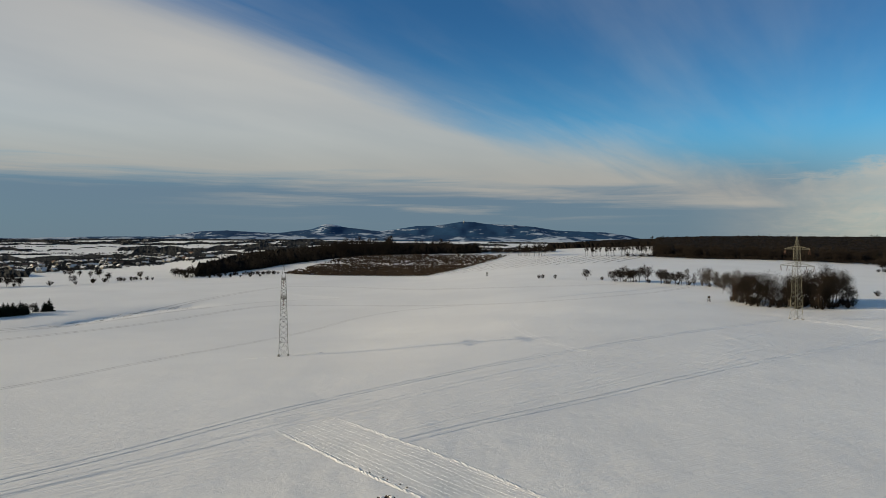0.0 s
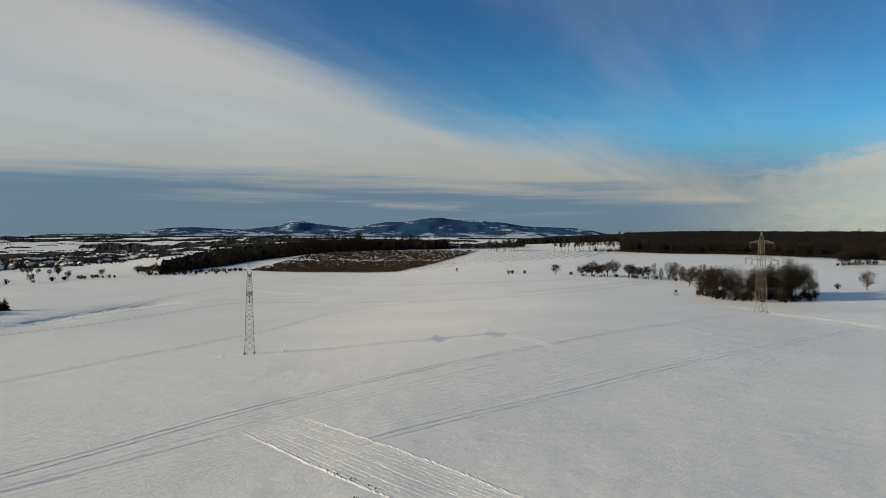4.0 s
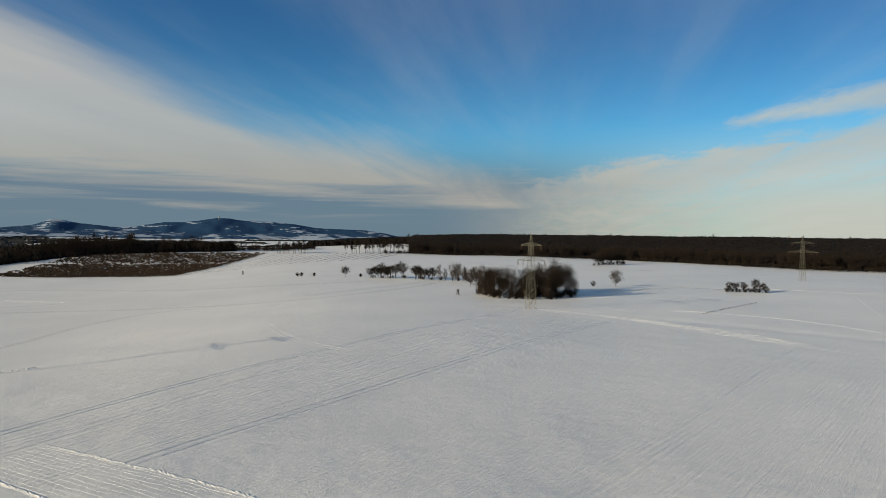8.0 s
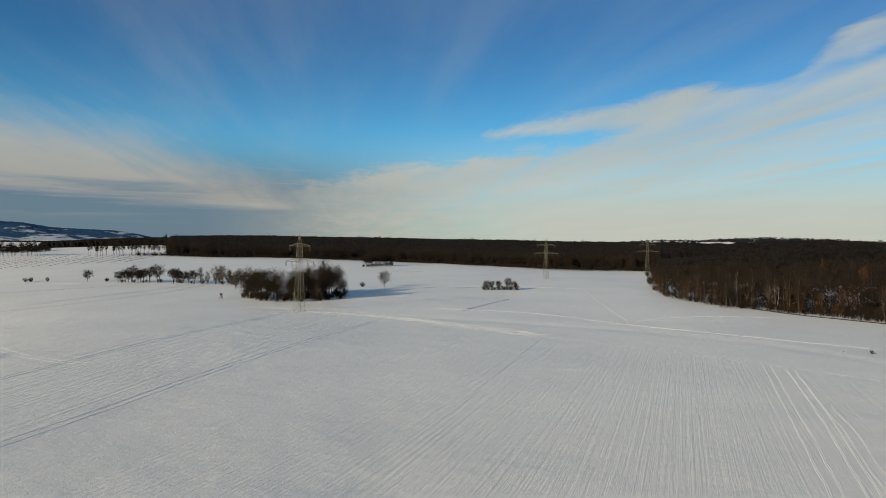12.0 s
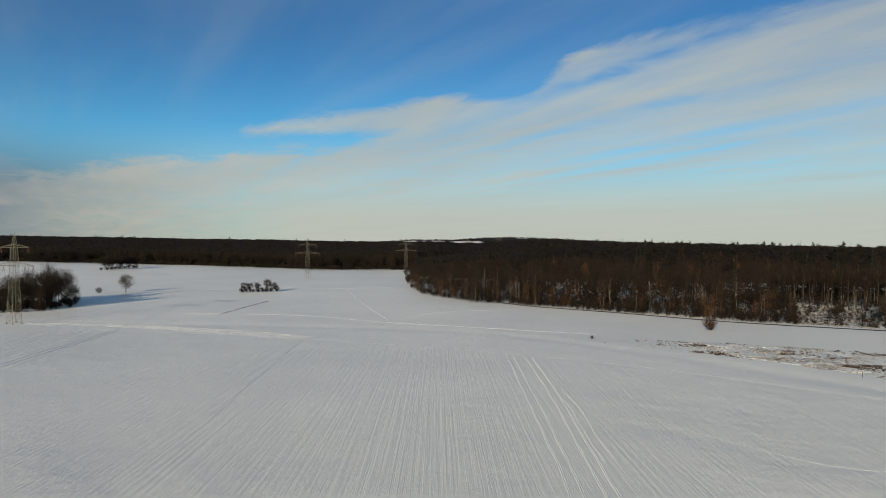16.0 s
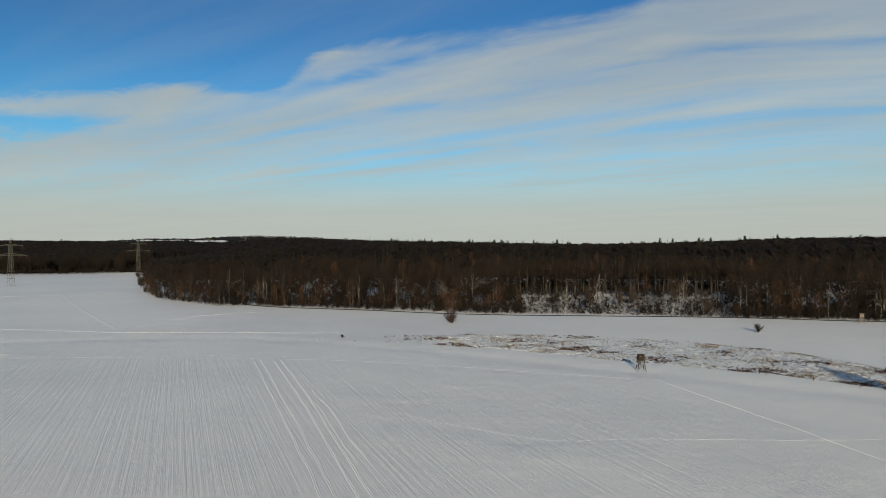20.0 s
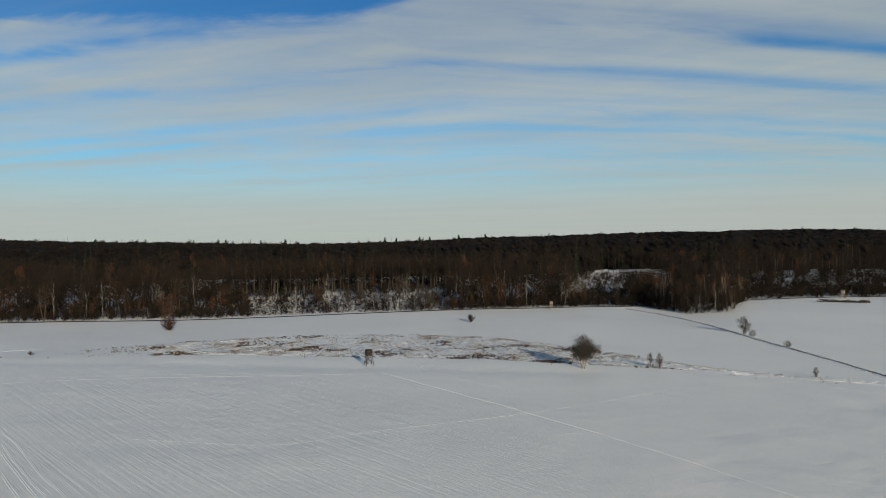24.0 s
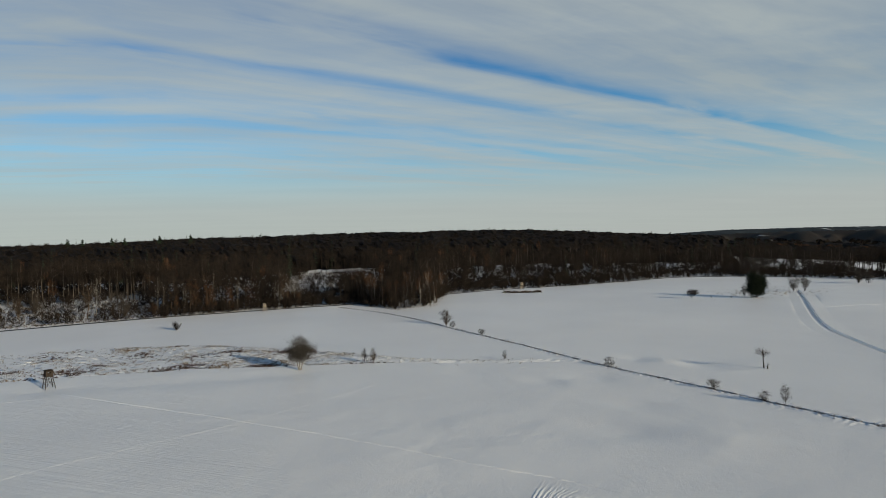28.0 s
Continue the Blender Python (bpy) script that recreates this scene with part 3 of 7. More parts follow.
def bare_tree(seed, height, spread, clear=0.25, limbs=16, subs=5, twigs=7, reach=0.9, girth=0.022, lean=0.02, rise=0.5, thick=0.035, sides=6, stems=1, light=False):
    """A leafless tree one piece at a time: trunk with limbs, and the crown of branches and twigs."""
    rng = np.random.default_rng(seed)
    wood, fine, tw0, tw1 = [], [], [], []
    for stem in range(stems):
        foot = np.array([0, 0, -0.3]) + (rng.normal(size=3) * [0.25, 0.25, 0] if stems > 1 else 0)
        tilt = rng.normal(size=3) * [lean, lean, 0] + (np.array([math.cos(stem * 2.4), math.sin(stem * 2.4), 0]) * 0.16 if stems > 1 else 0)
        n, pts = (4 if light else 7), [foot]
        for _ in range(n):
            tilt = tilt + rng.normal(size=3) * [lean, lean, 0]
            pts.append(pts[-1] + unit(np.array([0, 0, 1.0]) + tilt) * (height * 0.93 + 0.3) / n)
        pts = np.array(pts)
        rad = height * girth * (1 - np.linspace(0, 1, n + 1) ** 1.3 * 0.9)
        rad[0] *= 1.35
        for i in range(n):
            wood.append([*pts[i], *pts[i + 1], rad[i], rad[i + 1]])
        for i in range(limbs):
            f = clear + (0.98 - clear) * ((i + rng.random() * 0.8) / limbs)
            at = f * n
            q = int(min(at, n - 1))
            p = pts[q] + (pts[q + 1] - pts[q]) * (at - q)
            a = i * 2.4 + rng.random()
            g_ = (f - clear) / (1 - clear)
            span = spread * (0.55 + 0.55 * math.sin(math.pi * min(1, 0.25 + g_ * 0.8))) * (1.05 - 0.55 * g_ ** 2) * rng.uniform(0.75, 1.15)
            lift = rise * (0.35 + 1.1 * g_) + rng.normal() * 0.12
            d = unit(np.array([math.cos(a), math.sin(a), lift]))
            r0 = height * girth * 0.42 * (1.05 - 0.7 * g_)
            mid = p + d * span * 0.5
            d2 = unit(d + [0, 0, 0.25] + rng.normal(size=3) * 0.18)
            end = mid + d2 * span * 0.5
            if light:
                end = p + (end - p)
                mid = (p + end) / 2
                wood.append([*p, *end, r0, r0 * 0.18])
            else:
                wood += [[*p, *mid, r0, r0 * 0.6], [*mid, *end, r0 * 0.6, r0 * 0.18]]
            for j in range(subs):
                u = rng.uniform(0.25, 1.0)
                b = p + (mid - p) * (u * 2) if u < 0.5 else mid + (end - mid) * (u * 2 - 1)
                e = unit(d * 0.6 + rng.normal(size=3) * 0.55 + [0, 0, 0.35])
                ln = span * rng.uniform(0.25, 0.5)
                fine.append([*b, *(b + e * ln), r0 * 0.28, r0 * 0.06])
                for _ in range(twigs):
                    w = rng.uniform(0.2, 1.0)
                    s0 = b + e * ln * w
                    tw0.append(s0)
                    tw1.append(s0 + unit(e * 0.7 + rng.normal(size=3) * 0.6 + [0, 0, 0.2]) * reach * rng.uniform(0.5, 1.2))
    trunk = tubes(wood, sides, not light)
    bits = []
    if fine and light:
        f_ = np.array(fine)
        bits.append(blades(f_[:, :3], f_[:, 3:6], f_[:, 6] * 3, rng))
    elif fine:
        bits.append(tubes(fine, 3, False))
    if tw0:
        bits.append(blades(tw0, tw1, np.full(len(tw0), thick), rng))
    return trunk, joined(bits)


def conifer(seed, height, spread, tiers=12, ring=8, droop=0.35, clear=0.06, taper=0.85):
    rng = np.random.default_rng(seed)
    trunk = tubes([[0, 0, -0.3, 0, 0, height * 0.97, height * 0.016, 0.02]], 6)
    v, t = [], []
    for i in range(tiers):
        f = clear + (1 - clear) * i / tiers
        for j in range(ring):
            a = (j + rng.random() * 0.7 + i * 0.37) * 2 * math.pi / ring
            ln = spread * (1 - f) ** taper * rng.uniform(0.7, 1.15) + 0.12
            z = height * (f + rng.uniform(-0.02, 0.03))
            o, s = np.array([math.cos(a), math.sin(a), 0]), np.array([-math.sin(a), math.cos(a), 0])
            wd = ln * rng.uniform(0.28, 0.42) + 0.05
            pts = [o * 0.03 + [0, 0, z + ln * 0.12], o * ln * 0.6 + s * wd + [0, 0, z - ln * droop * 0.55], o * ln + [0, 0, z - ln * droop * 0.75], o * ln * 0.6 - s * wd + [0, 0, z - ln * droop * 0.55], o * ln * 0.55 + [0, 0, z + ln * 0.02]]
            n = len(v)
            v += pts
            t += [(n, n + 1, n + 4), (n + 1, n + 2, n + 4), (n + 2, n + 3, n + 4), (n + 3, n, n + 4)]
    tip = tubes([[0, 0, height * 0.9, 0, 0, height * 1.04, 0.12, 0.01]], 4)
    return trunk, joined([(np.array(v), np.array(t)), tip])


def shrub(seed, height, spread, stems=22, twigs=14, reach=0.5, thick=0.03, sides=4):
    rng = np.random.default_rng(seed)
    segs, t0, t1 = [], [], []
    for _ in range(stems):
        a, out = rng.random() * 2 * math.pi, rng.uniform(0.1, 1.0)
        p = np.array([math.cos(a) * out * 0.06, math.sin(a) * out * 0.06, -0.1])
        e = np.array([math.cos(a) * out * spread * 0.5, math.sin(a) * out * spread * 0.5, height * rng.uniform(0.55, 1.0) * (1.1 - 0.35 * out)])
        m = (p + e) / 2 + rng.normal(size=3) * 0.08 * height
        segs += [[*p, *m, 0.035, 0.022], [*m, *e, 0.022, 0.008]]
        for _ in range(twigs):
            w = rng.uniform(0.1, 1.0)
            s0 = m + (e - m) * w if rng.random() < 0.7 else p + (m - p) * (0.3 + 0.7 * w)
            t0.append(s0)
            t1.append(s0 + unit((e - p) * 0.35 / height + rng.normal(size=3) * 0.75) * reach * rng.uniform(0.5, 1.2))
    return tubes(segs, sides, False), blades(t0, t1, np.full(len(t0), thick), rng)


def wood_tree(seed, height, spread, clear=0.25, limbs=8, grains=200, reach=1.0, thick=0.25, girth=0.009, sides=3, fork=0, rise=0.7, stems=1):
    """A leafless tree: limbs that rise to sprays of fine twigs, which together make up an uneven crown."""
    rng = np.random.default_rng(seed)
    wood = []
    mid, half = height * (1 + clear) / 2, height * (1 - clear) / 2
    count = max(limbs * stems, 9, grains // 26)
    d = unit(rng.normal(size=(count, 3)))
    lobes = 0.84 + 0.16 * np.sin(d[:, 0] * 5 + seed) * np.sin(d[:, 1] * 4 + 2 * seed) + 0.12 * np.sin(d[:, 2] * 7 + d[:, 0] * 6)
    tips = d * (rng.uniform(0.25, 1.0, count) ** 0.45 * lobes)[:, None] * [spread * 0.86, spread * 0.86, half * 0.9] + [0, 0, mid]
    for stem in range(stems):
        a0 = stem * 2.2 + rng.random()
        foot = np.array([math.cos(a0), math.sin(a0), 0]) * (0.2 * (stems > 1)) + [0, 0, -0.3]
        tip = np.array([math.cos(a0), math.sin(a0), 0]) * spread * 0.35 * (stems > 1) + rng.normal(size=3) * [0.02, 0.02, 0] * height + [0, 0, height * 0.93]
        bend = (foot + tip) / 2 + rng.normal(size=3) * [0.025, 0.025, 0] * height
        r0 = height * girth
        wood += [[*foot, *bend, r0 * 1.2, r0 * 0.7], [*bend, *tip, r0 * 0.7, r0 * 0.12]]
        for i in range(limbs):
            e = tips[stem * limbs + i]
            f = np.clip((e[2] - rise * np.hypot(e[0], e[1]) * rng.uniform(0.7, 1.3)) / height, clear * 0.7 + 0.02, 0.86)
            p = foot + (bend - foot) * (f * 2) if f < 0.5 else bend + (tip - bend) * (f * 2 - 1)
            knee = p + (e - p) * 0.5 + rng.normal(size=3) * spread * 0.07 - [0, 0, spread * 0.06]
            wood += [[*p, *knee, r0 * 0.42, r0 * 0.24], [*knee, *e, r0 * 0.24, r0 * 0.07]] if sides > 3 else [[*p, *e, r0 * 0.4, r0 * 0.08]]
            for _ in range(fork):
                b = p + (e - p) * rng.uniform(0.35, 0.9)
                wood.append([*b, *(b + unit((e - p) + rng.normal(size=3) * np.linalg.norm(e - p) * 0.7) * spread * 0.35), r0 * 0.16, r0 * 0.04])
    own = rng.integers(0, count, grains)
    c = tips[own] + rng.normal(size=(grains, 3)) * [spread * 0.15, spread * 0.15, half * 0.12]
    c[:, 2] = np.maximum(c[:, 2], height * max(clear, 0.02) * 0.6)
    way_ = unit(d[own] * [0.7, 0.7, 0.45] + [0, 0, 0.42] + rng.normal(size=(grains, 3)) * 0.55) * (reach * rng.uniform(0.5, 1.15, grains))[:, None] / 2
    return tubes(wood, sides, False), blades(c - way_, c + way_, np.full(grains, thick), rng)


def clump(seed, height, spread, count=16, wide=0.0):
    """A far-off tree: a stem with a ragged crown of a few broad sprays."""
    q_ = np.random.default_rng(seed)
    a, f = q_.random(count) * 6.28, q_.uniform(0.15, 0.9, count)
    p0 = np.stack([0 * a, 0 * a, height * f * 0.75], 1)
    out = spread * np.sin(np.pi * np.clip(f, 0.2, 0.9)) * q_.uniform(0.6, 1.1, count)
    p1 = np.stack([np.cos(a) * out, np.sin(a) * out, height * (f * 0.75 + 0.3)], 1)
    return tubes([[0, 0, -0.5, 0, 0, height * 0.85, height * 0.014, 0.05]], 3, False), blades(p1, p0, np.full(count, wide or spread * 0.55), q_)


def plant(name, shape, mats, at, label, category, group="", turn=0.0, size=1.0, first="trunk", second="crown"):
    ob = thing(name, label, category, group, at=at, turn=turn, size=size)
    part(first, shape[0], mats[0], ob)
    part(second, shape[1], mats[1], ob)
    return ob


def near_copy(ob, x, y, turn, size, lift=-0.05):
    c = copy_thing(ob, pose(*spot(x, y, lift), 0, 0, turn))
    c.scale = (size, size, size)
    return c


# ---- ground ----
_az = np.radians(np.concatenate([np.arange(46, -172, -0.55), np.arange(-174, -312, -3.0)]))
_r = np.concatenate([np.geomspace(2, 58, 22), np.arange(60, 330, 2.6), np.geomspace(332, 4900, 105)])
_A, _R = np.meshgrid(_az, _r, indexing="ij")
_X, _Y = -np.sin(_A) * _R, np.cos(_A) * _R
_n, _m = _A.shape
_V = lay(_X, _Y, hgt(_X, _Y)).reshape(-1, 3)
_V = np.concatenate([_V, [[0, 0, float(hgt(0, 0))]]])
_i, _j = np.meshgrid(np.arange(_n), np.arange(_m - 1), indexing="ij")
_i2 = (_i + 1) % _n
_q = [x_.ravel() for x_ in (_i * _m + _j, _i * _m + _j + 1, _i2 * _m + _j + 1, _i2 * _m + _j)]
_T = np.concatenate([np.stack([_q[0], _q[2], _q[1]], 1), np.stack([_q[0], _q[3], _q[2]], 1)])
_c = np.arange(_n)
_T = np.concatenate([_T, np.stack([_c * _m, np.full(_n, len(_V) - 1), ((_c + 1) % _n) * _m], 1)])[:, ::-1]
ground = new("ground", mesh_of("ground", _V, _T, SNOW, True))
tagged(ground, "rolling farmland under fresh wind-brushed snow", "ground", kind="structure")

# ---- pylons ----


def lattice_pylon(name, x, y, turn, label, steel, height=32.5, stout=1.0):
    """Lattice pylon with two crossarms along its local x; the legs stand on concrete footings."""
    ob = thing(name, label, "pylon", "pylons of the power line", at=spot(x, y), turn=turn, size=height / 32.5)

    def tub(segs, sides):
        return tubes([[*g_[:6], g_[6] * stout, g_[7] * stout] for g_ in segs], sides)

    knots = [(0.0, 1.65), (20.4, 1.0), (27.0, 0.76)]

    def half(z):
        return float(np.interp(z, [k_[0] for k_ in knots], [k_[1] for k_ in knots]))

    corner = [(-1, -1), (1, -1), (1, 1), (-1, 1)]
    levels = [0.0, 2.6, 5.0, 7.2, 9.2, 11.1, 12.9, 14.5, 16.0, 17.4, 18.7, 20.4, 21.7, 22.9, 24.0, 25.1, 26.1, 27.0]
    for sx, sy in corner:
        segs = [[sx * half(a), sy * half(a), a - (0.2 if a == 0 else 0), sx * half(b), sy * half(b), b, 0.085, 0.07] for a, b in ((0.0, 20.4), (20.4, 27.0))]
        part("leg", tub(segs, 4), steel, ob)
        part("footing", joined([box(sx * 1.65 - 0.4, sx * 1.65 + 0.4, sy * 1.65 - 0.4, sy * 1.65 + 0.4, -0.6, 0.22)]), CONCRETE, ob, "snowy concrete footing block")
    for f in range(4):
        (ax, ay), (bx, by) = corner[f], corner[(f + 1) % 4]
        segs = []
        for n, (a, b) in enumerate(zip(levels, levels[1:])):
            ha, hb = half(a), half(b)
            segs.append([ax * ha, ay * ha, a, bx * hb, by * hb, b, 0.032, 0.032])
            segs.append([bx * ha, by * ha, a, ax * hb, ay * hb, b, 0.032, 0.032])
            if n in (1, 5, 10, 16):
                segs.append([ax * hb, ay * hb, b, bx * hb, by * hb, b, 0.05, 0.05])
        part("lattice_face", tub(segs, 4), steel, ob)
    part("earth_wire_peak", tub([[sx * 0.76, sy * 0.76, 27.0, 0, 0, 32.5, 0.055, 0.04] for sx, sy in corner]
         + [[sx * 0.76 * (1 - q), sy * 0.76 * (1 - q), 27 + 5.5 * q, -sx * 0.76 * (0.82 - q), sy * 0.76 * (0.82 - q), 28 + 5.5 * q, 0.025, 0.025] for q in (0.0, 0.2, 0.4, 0.6) for sx, sy in corner], 4), steel, ob)
    for z, reach_, rise_ in ((20.5, 11.0, 1.35), (27.0, 8.0, 1.2)):
        h = half(z)
        segs = []
        for s in (-1, 1):
            for q in (-1, 1):
                segs.append([s * h, q * h, z, s * reach_, 0, z + 0.1, 0.06, 0.05])
                segs.append([s * half(z + rise_ - 0.2), q * half(z + rise_ - 0.2), z + rise_, s * reach_, 0, z + 0.15, 0.055, 0.045])
                for n in range(5):
                    u0, u1 = n / 5, (n + 0.6) / 5
                    lo = [s * (h + (reach_ - h) * u0), q * h * (1 - u0), z]
                    hi = [s * (h + (reach_ - h) * u1), q * h * (1 - u1), z + rise_ * (1 - u1)]
                    segs.append([*lo, *hi, 0.035, 0.035])
                    segs.append([s * (h + (reach_ - h) * u0), -h * (1 - u0), z, s * (h + (reach_ - h) * (n + 1) / 5), h * (1 - (n + 1) / 5), z, 0.035, 0.035])
        part("crossarm", tub(segs, 4), steel, ob)
    for s in (-1, 1):
        for xx, z in ((10.4, 20.45), (6.0, 20.4), (7.6, 26.95)):
            for q in (-0.5, 0.5):
                segs = [[s * xx, 0, z, s * xx + q * 1.32, 0, z - 2.0, 0.045, 0.045]]
                for n in range(9):
                    a, b = n / 9, (n + 1) / 9
                    segs.append([s * xx + q * 1.32 * a, 0, z - 2.0 * a, s * xx + q * 1.32 * b, 0, z - 2.0 * b, 0.10, 0.04])
                part("insulator", tub(segs, 6), GLASSY, ob, "ribbed brown insulator string")
    return ob


lattice_pylon("pylon", -56.3, 190.9, 106, "tall dark lattice pylon standing in open snow", STEEL_DARK, 27.3)
lattice_pylon("pylon", 122.6, 253.9, 97, "pale yellowish lattice pylon with two crossarms beside the grove", STEEL)
lattice_pylon("pylon", 391.0, 364.5, 104, "pale yellowish lattice pylon with two crossarms in an open snow field", STEEL)
lattice_pylon("pylon", 560.0, 385.0, 104, "pale lattice pylon with two crossarms standing before the far wood", STEEL)
lattice_pylon("pylon", 785.0, 439.0, 104, "distant lattice pylon rising out of the wood", STEEL, 40.3 - float(hgt(785.0, 439.0)), 2.2)
lattice_pylon("pylon", 1003.0, 497.0, 104, "distant lattice pylon rising out of the wood", STEEL, 45.3 - float(hgt(1003.0, 497.0)), 2.2)

# ---- woods ----
rng = np.random.default_rng(11)
EDGE = np.array([(-55.4, 480), (-55.9, 420), (-57, 369), (-61, 321), (-65, 314), (-74.6, 284), (-84, 272), (-98, 272), (-104, 274), (-112, 283),
                 (-120, 287), (-124, 262), (-127.5, 274), (-128.4, 326), (-133.6, 355), (-139.5, 380), (-143.4, 406), (-147, 442), (-152, 455), (-158, 452), (-172, 440)], float)[::-1]


def wood_edge(az):
    return np.interp(az, EDGE[:, 0], EDGE[:, 1])


def polar(az, r):
    a = np.radians(az)
    x, y = -np.sin(a) * r, np.cos(a) * r
    return np.stack([x, y, hgt(x, y) - 0.1], -1)


def clearing(az, r):
    """Where the wood has been felled or is thin."""
    d = r - wood_edge(az)
    one = (az < -87) & (az > -104) & (d < 62) & (d > 4)
    two = (az < -114.4) & (az > -127.8) & (d > 3) & (d < np.interp(az, [-127.8, -122.8, -121.8, -118, -115.5, -114.4], [24, 40, 190, 200, 150, 70]))
    three = (az < -137) & (az > -151) & (d > 18) & (d < 36)
    return one | two | three


def fill(count, az0, az1, d0, d1, seed, power=1.0):
    q = np.random.default_rng(seed)
    az = q.uniform(min(az0, az1), max(az0, az1), count)
    r = wood_edge(az) + d0 + (d1 - d0) * q.random(count) ** power
    keep = ~clearing(az, r)
    return az[keep], r[keep]


def corner_low(az, r):
    """Lowers the near wood towards its rounded corner, to fit the skyline in the camera's view."""
    low = np.where(az > -68, np.interp(az, [-68, -63, -58, -55], [1.0, 0.88, 0.74, 0.66]), 1.0)
    return 1 - (1 - low) * np.where(r < 680, 1.0, np.where(r < 900, np.interp(az, [-61.5, -58.5], [1.0, 0.0]), 0.0))


def stand(name, label, az, r, shapes, mats, seed, lo=0.8, hi=1.15, category="woodland", lift=0.0):
    """A wood of uncountable trees: trunks and crowns."""
    q = np.random.default_rng(seed)
    p = polar(az, r)
    p = lay(p[:, 0], p[:, 1], p[:, 2] + lift)
    pick, turns, sizes = q.integers(0, len(shapes), len(p)), q.random(len(p)) * 6.28, q.uniform(lo, hi, len(p)) * corner_low(az, r)
    ob = thing(name, label, category, kind="stuff")
    tagged(part("trunks", scattered([s[0] for s in shapes], p, turns, sizes, pick), mats[0], ob), kind="stuff")
    tagged(part("crowns", scattered([s[1] for s in shapes], p, turns, sizes, pick), mats[1], ob), kind="stuff")
    return ob


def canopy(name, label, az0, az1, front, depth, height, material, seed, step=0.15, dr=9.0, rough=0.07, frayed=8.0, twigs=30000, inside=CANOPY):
    """A far wood too dense to tell its trees apart: one sheet as a ragged roof of crowns with a steep front, the shade
    between twigs put into its colour.
    """
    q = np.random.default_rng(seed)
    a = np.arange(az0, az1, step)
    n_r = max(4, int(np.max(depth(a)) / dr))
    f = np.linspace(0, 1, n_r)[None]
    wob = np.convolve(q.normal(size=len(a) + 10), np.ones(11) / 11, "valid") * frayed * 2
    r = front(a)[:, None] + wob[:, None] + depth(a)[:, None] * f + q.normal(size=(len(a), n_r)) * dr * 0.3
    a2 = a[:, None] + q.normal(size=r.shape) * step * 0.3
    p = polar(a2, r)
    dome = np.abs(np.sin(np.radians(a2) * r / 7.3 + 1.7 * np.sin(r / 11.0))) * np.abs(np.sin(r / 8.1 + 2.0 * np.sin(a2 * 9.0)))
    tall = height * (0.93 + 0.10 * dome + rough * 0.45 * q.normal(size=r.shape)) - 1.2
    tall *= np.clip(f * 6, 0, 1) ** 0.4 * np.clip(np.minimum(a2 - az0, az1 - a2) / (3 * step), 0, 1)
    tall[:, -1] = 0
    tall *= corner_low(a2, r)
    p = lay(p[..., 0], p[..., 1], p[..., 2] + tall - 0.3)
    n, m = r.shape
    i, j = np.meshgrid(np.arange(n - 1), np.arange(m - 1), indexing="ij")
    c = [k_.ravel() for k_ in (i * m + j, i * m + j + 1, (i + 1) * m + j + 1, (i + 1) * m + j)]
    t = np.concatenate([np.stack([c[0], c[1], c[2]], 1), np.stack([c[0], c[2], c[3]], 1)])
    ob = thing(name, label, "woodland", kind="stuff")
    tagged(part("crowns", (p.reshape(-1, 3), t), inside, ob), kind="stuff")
    # twigs standing out of the crowns
    u, v = q.random(twigs) * (n - 1.001), q.random(twigs) ** 1.9 * (m - 2.001)
    i, j = u.astype(int), v.astype(int)
    fu, fv = (u - i)[:, None], (v - j)[:, None]
    s0 = (p[i, j] * (1 - fv) + p[i, j + 1] * fv) * (1 - fu) + (p[i + 1, j] * (1 - fv) + p[i + 1, j + 1] * fv) * fu
    high = height * q.uniform(0.04, 0.11, twigs)
    s1 = s0 + np.stack([q.normal(size=twigs) * high * 0.55, q.normal(size=twigs) * high * 0.55, high], 1)
    tagged(part("twigs", blades(s0 - [0, 0, 0.5], s1, np.full(twigs, max(height * 0.016, 0.0006 * float(np.mean(front(a))))), q), material, ob), kind="stuff")
    return ob


FRONT = [wood_tree(20 + n, 15.5 + 1.9 * (n % 4), 4.0 + 0.5 * (n % 3), 0.20, 10, 430, 1.5, 0.115, 0.0080, 3) for n in range(8)]
TALL = [wood_tree(40 + n, 19.6 + 0.5 * (n % 3), 5.2, 0.12, 4, 200, 1.7, 0.255) for n in range(8)]
LARCH = [wood_tree(60 + n, 18.5, 2.5, 0.25, 6, 300, 1.3, 0.14) for n in range(4)]
SPRUCE = [conifer(80 + n, 22.0, 3.0, 13, 7) for n in range(5)]
FAR = [wood_tree(100 + n, 18.5, 4.8, 0.10, 4, 230, 1.8, 0.34) for n in range(6)]

az, r = fill(420, -55.6, -128, 4, 62, 1)
stand("leafless_wood", "dense leafless brown wood behind the snow field", az, r, FRONT, (BARK_DARK, TWIG), 1, 0.6, 1.1)
az, r = fill(60, -55.6, -128, 5, 60, 21)
stand("leafless_wood", "pale-stemmed leafless trees in the wood's front", az, r, FRONT, (TRUNK, TWIG), 21, 0.6, 1.05)
az, r = fill(70, -55.6, -128, 4, 70, 22)
stand("leafless_wood", "red-brown young trees in the wood's front", az, r, FRONT, (BARK_DARK, TWIG_RED), 22, 0.4, 0.85)
az, r = fill(46, -62, -150, 40, 200, 23)
stand("spruce_wood", "snow-dusted spruces between the bare trees", az, r, SPRUCE, (BARK_DARK, NEEDLES_SNOWY), 23, 0.5, 0.95)
az, r = fill(900, -55.6, -128, 45, 290, 12, 0.85)
stand("leafless_wood", "dark depth of the leafless wood", az, r, TALL, (BARK_DARK, WOODDARK), 12, 0.86, 1.12)
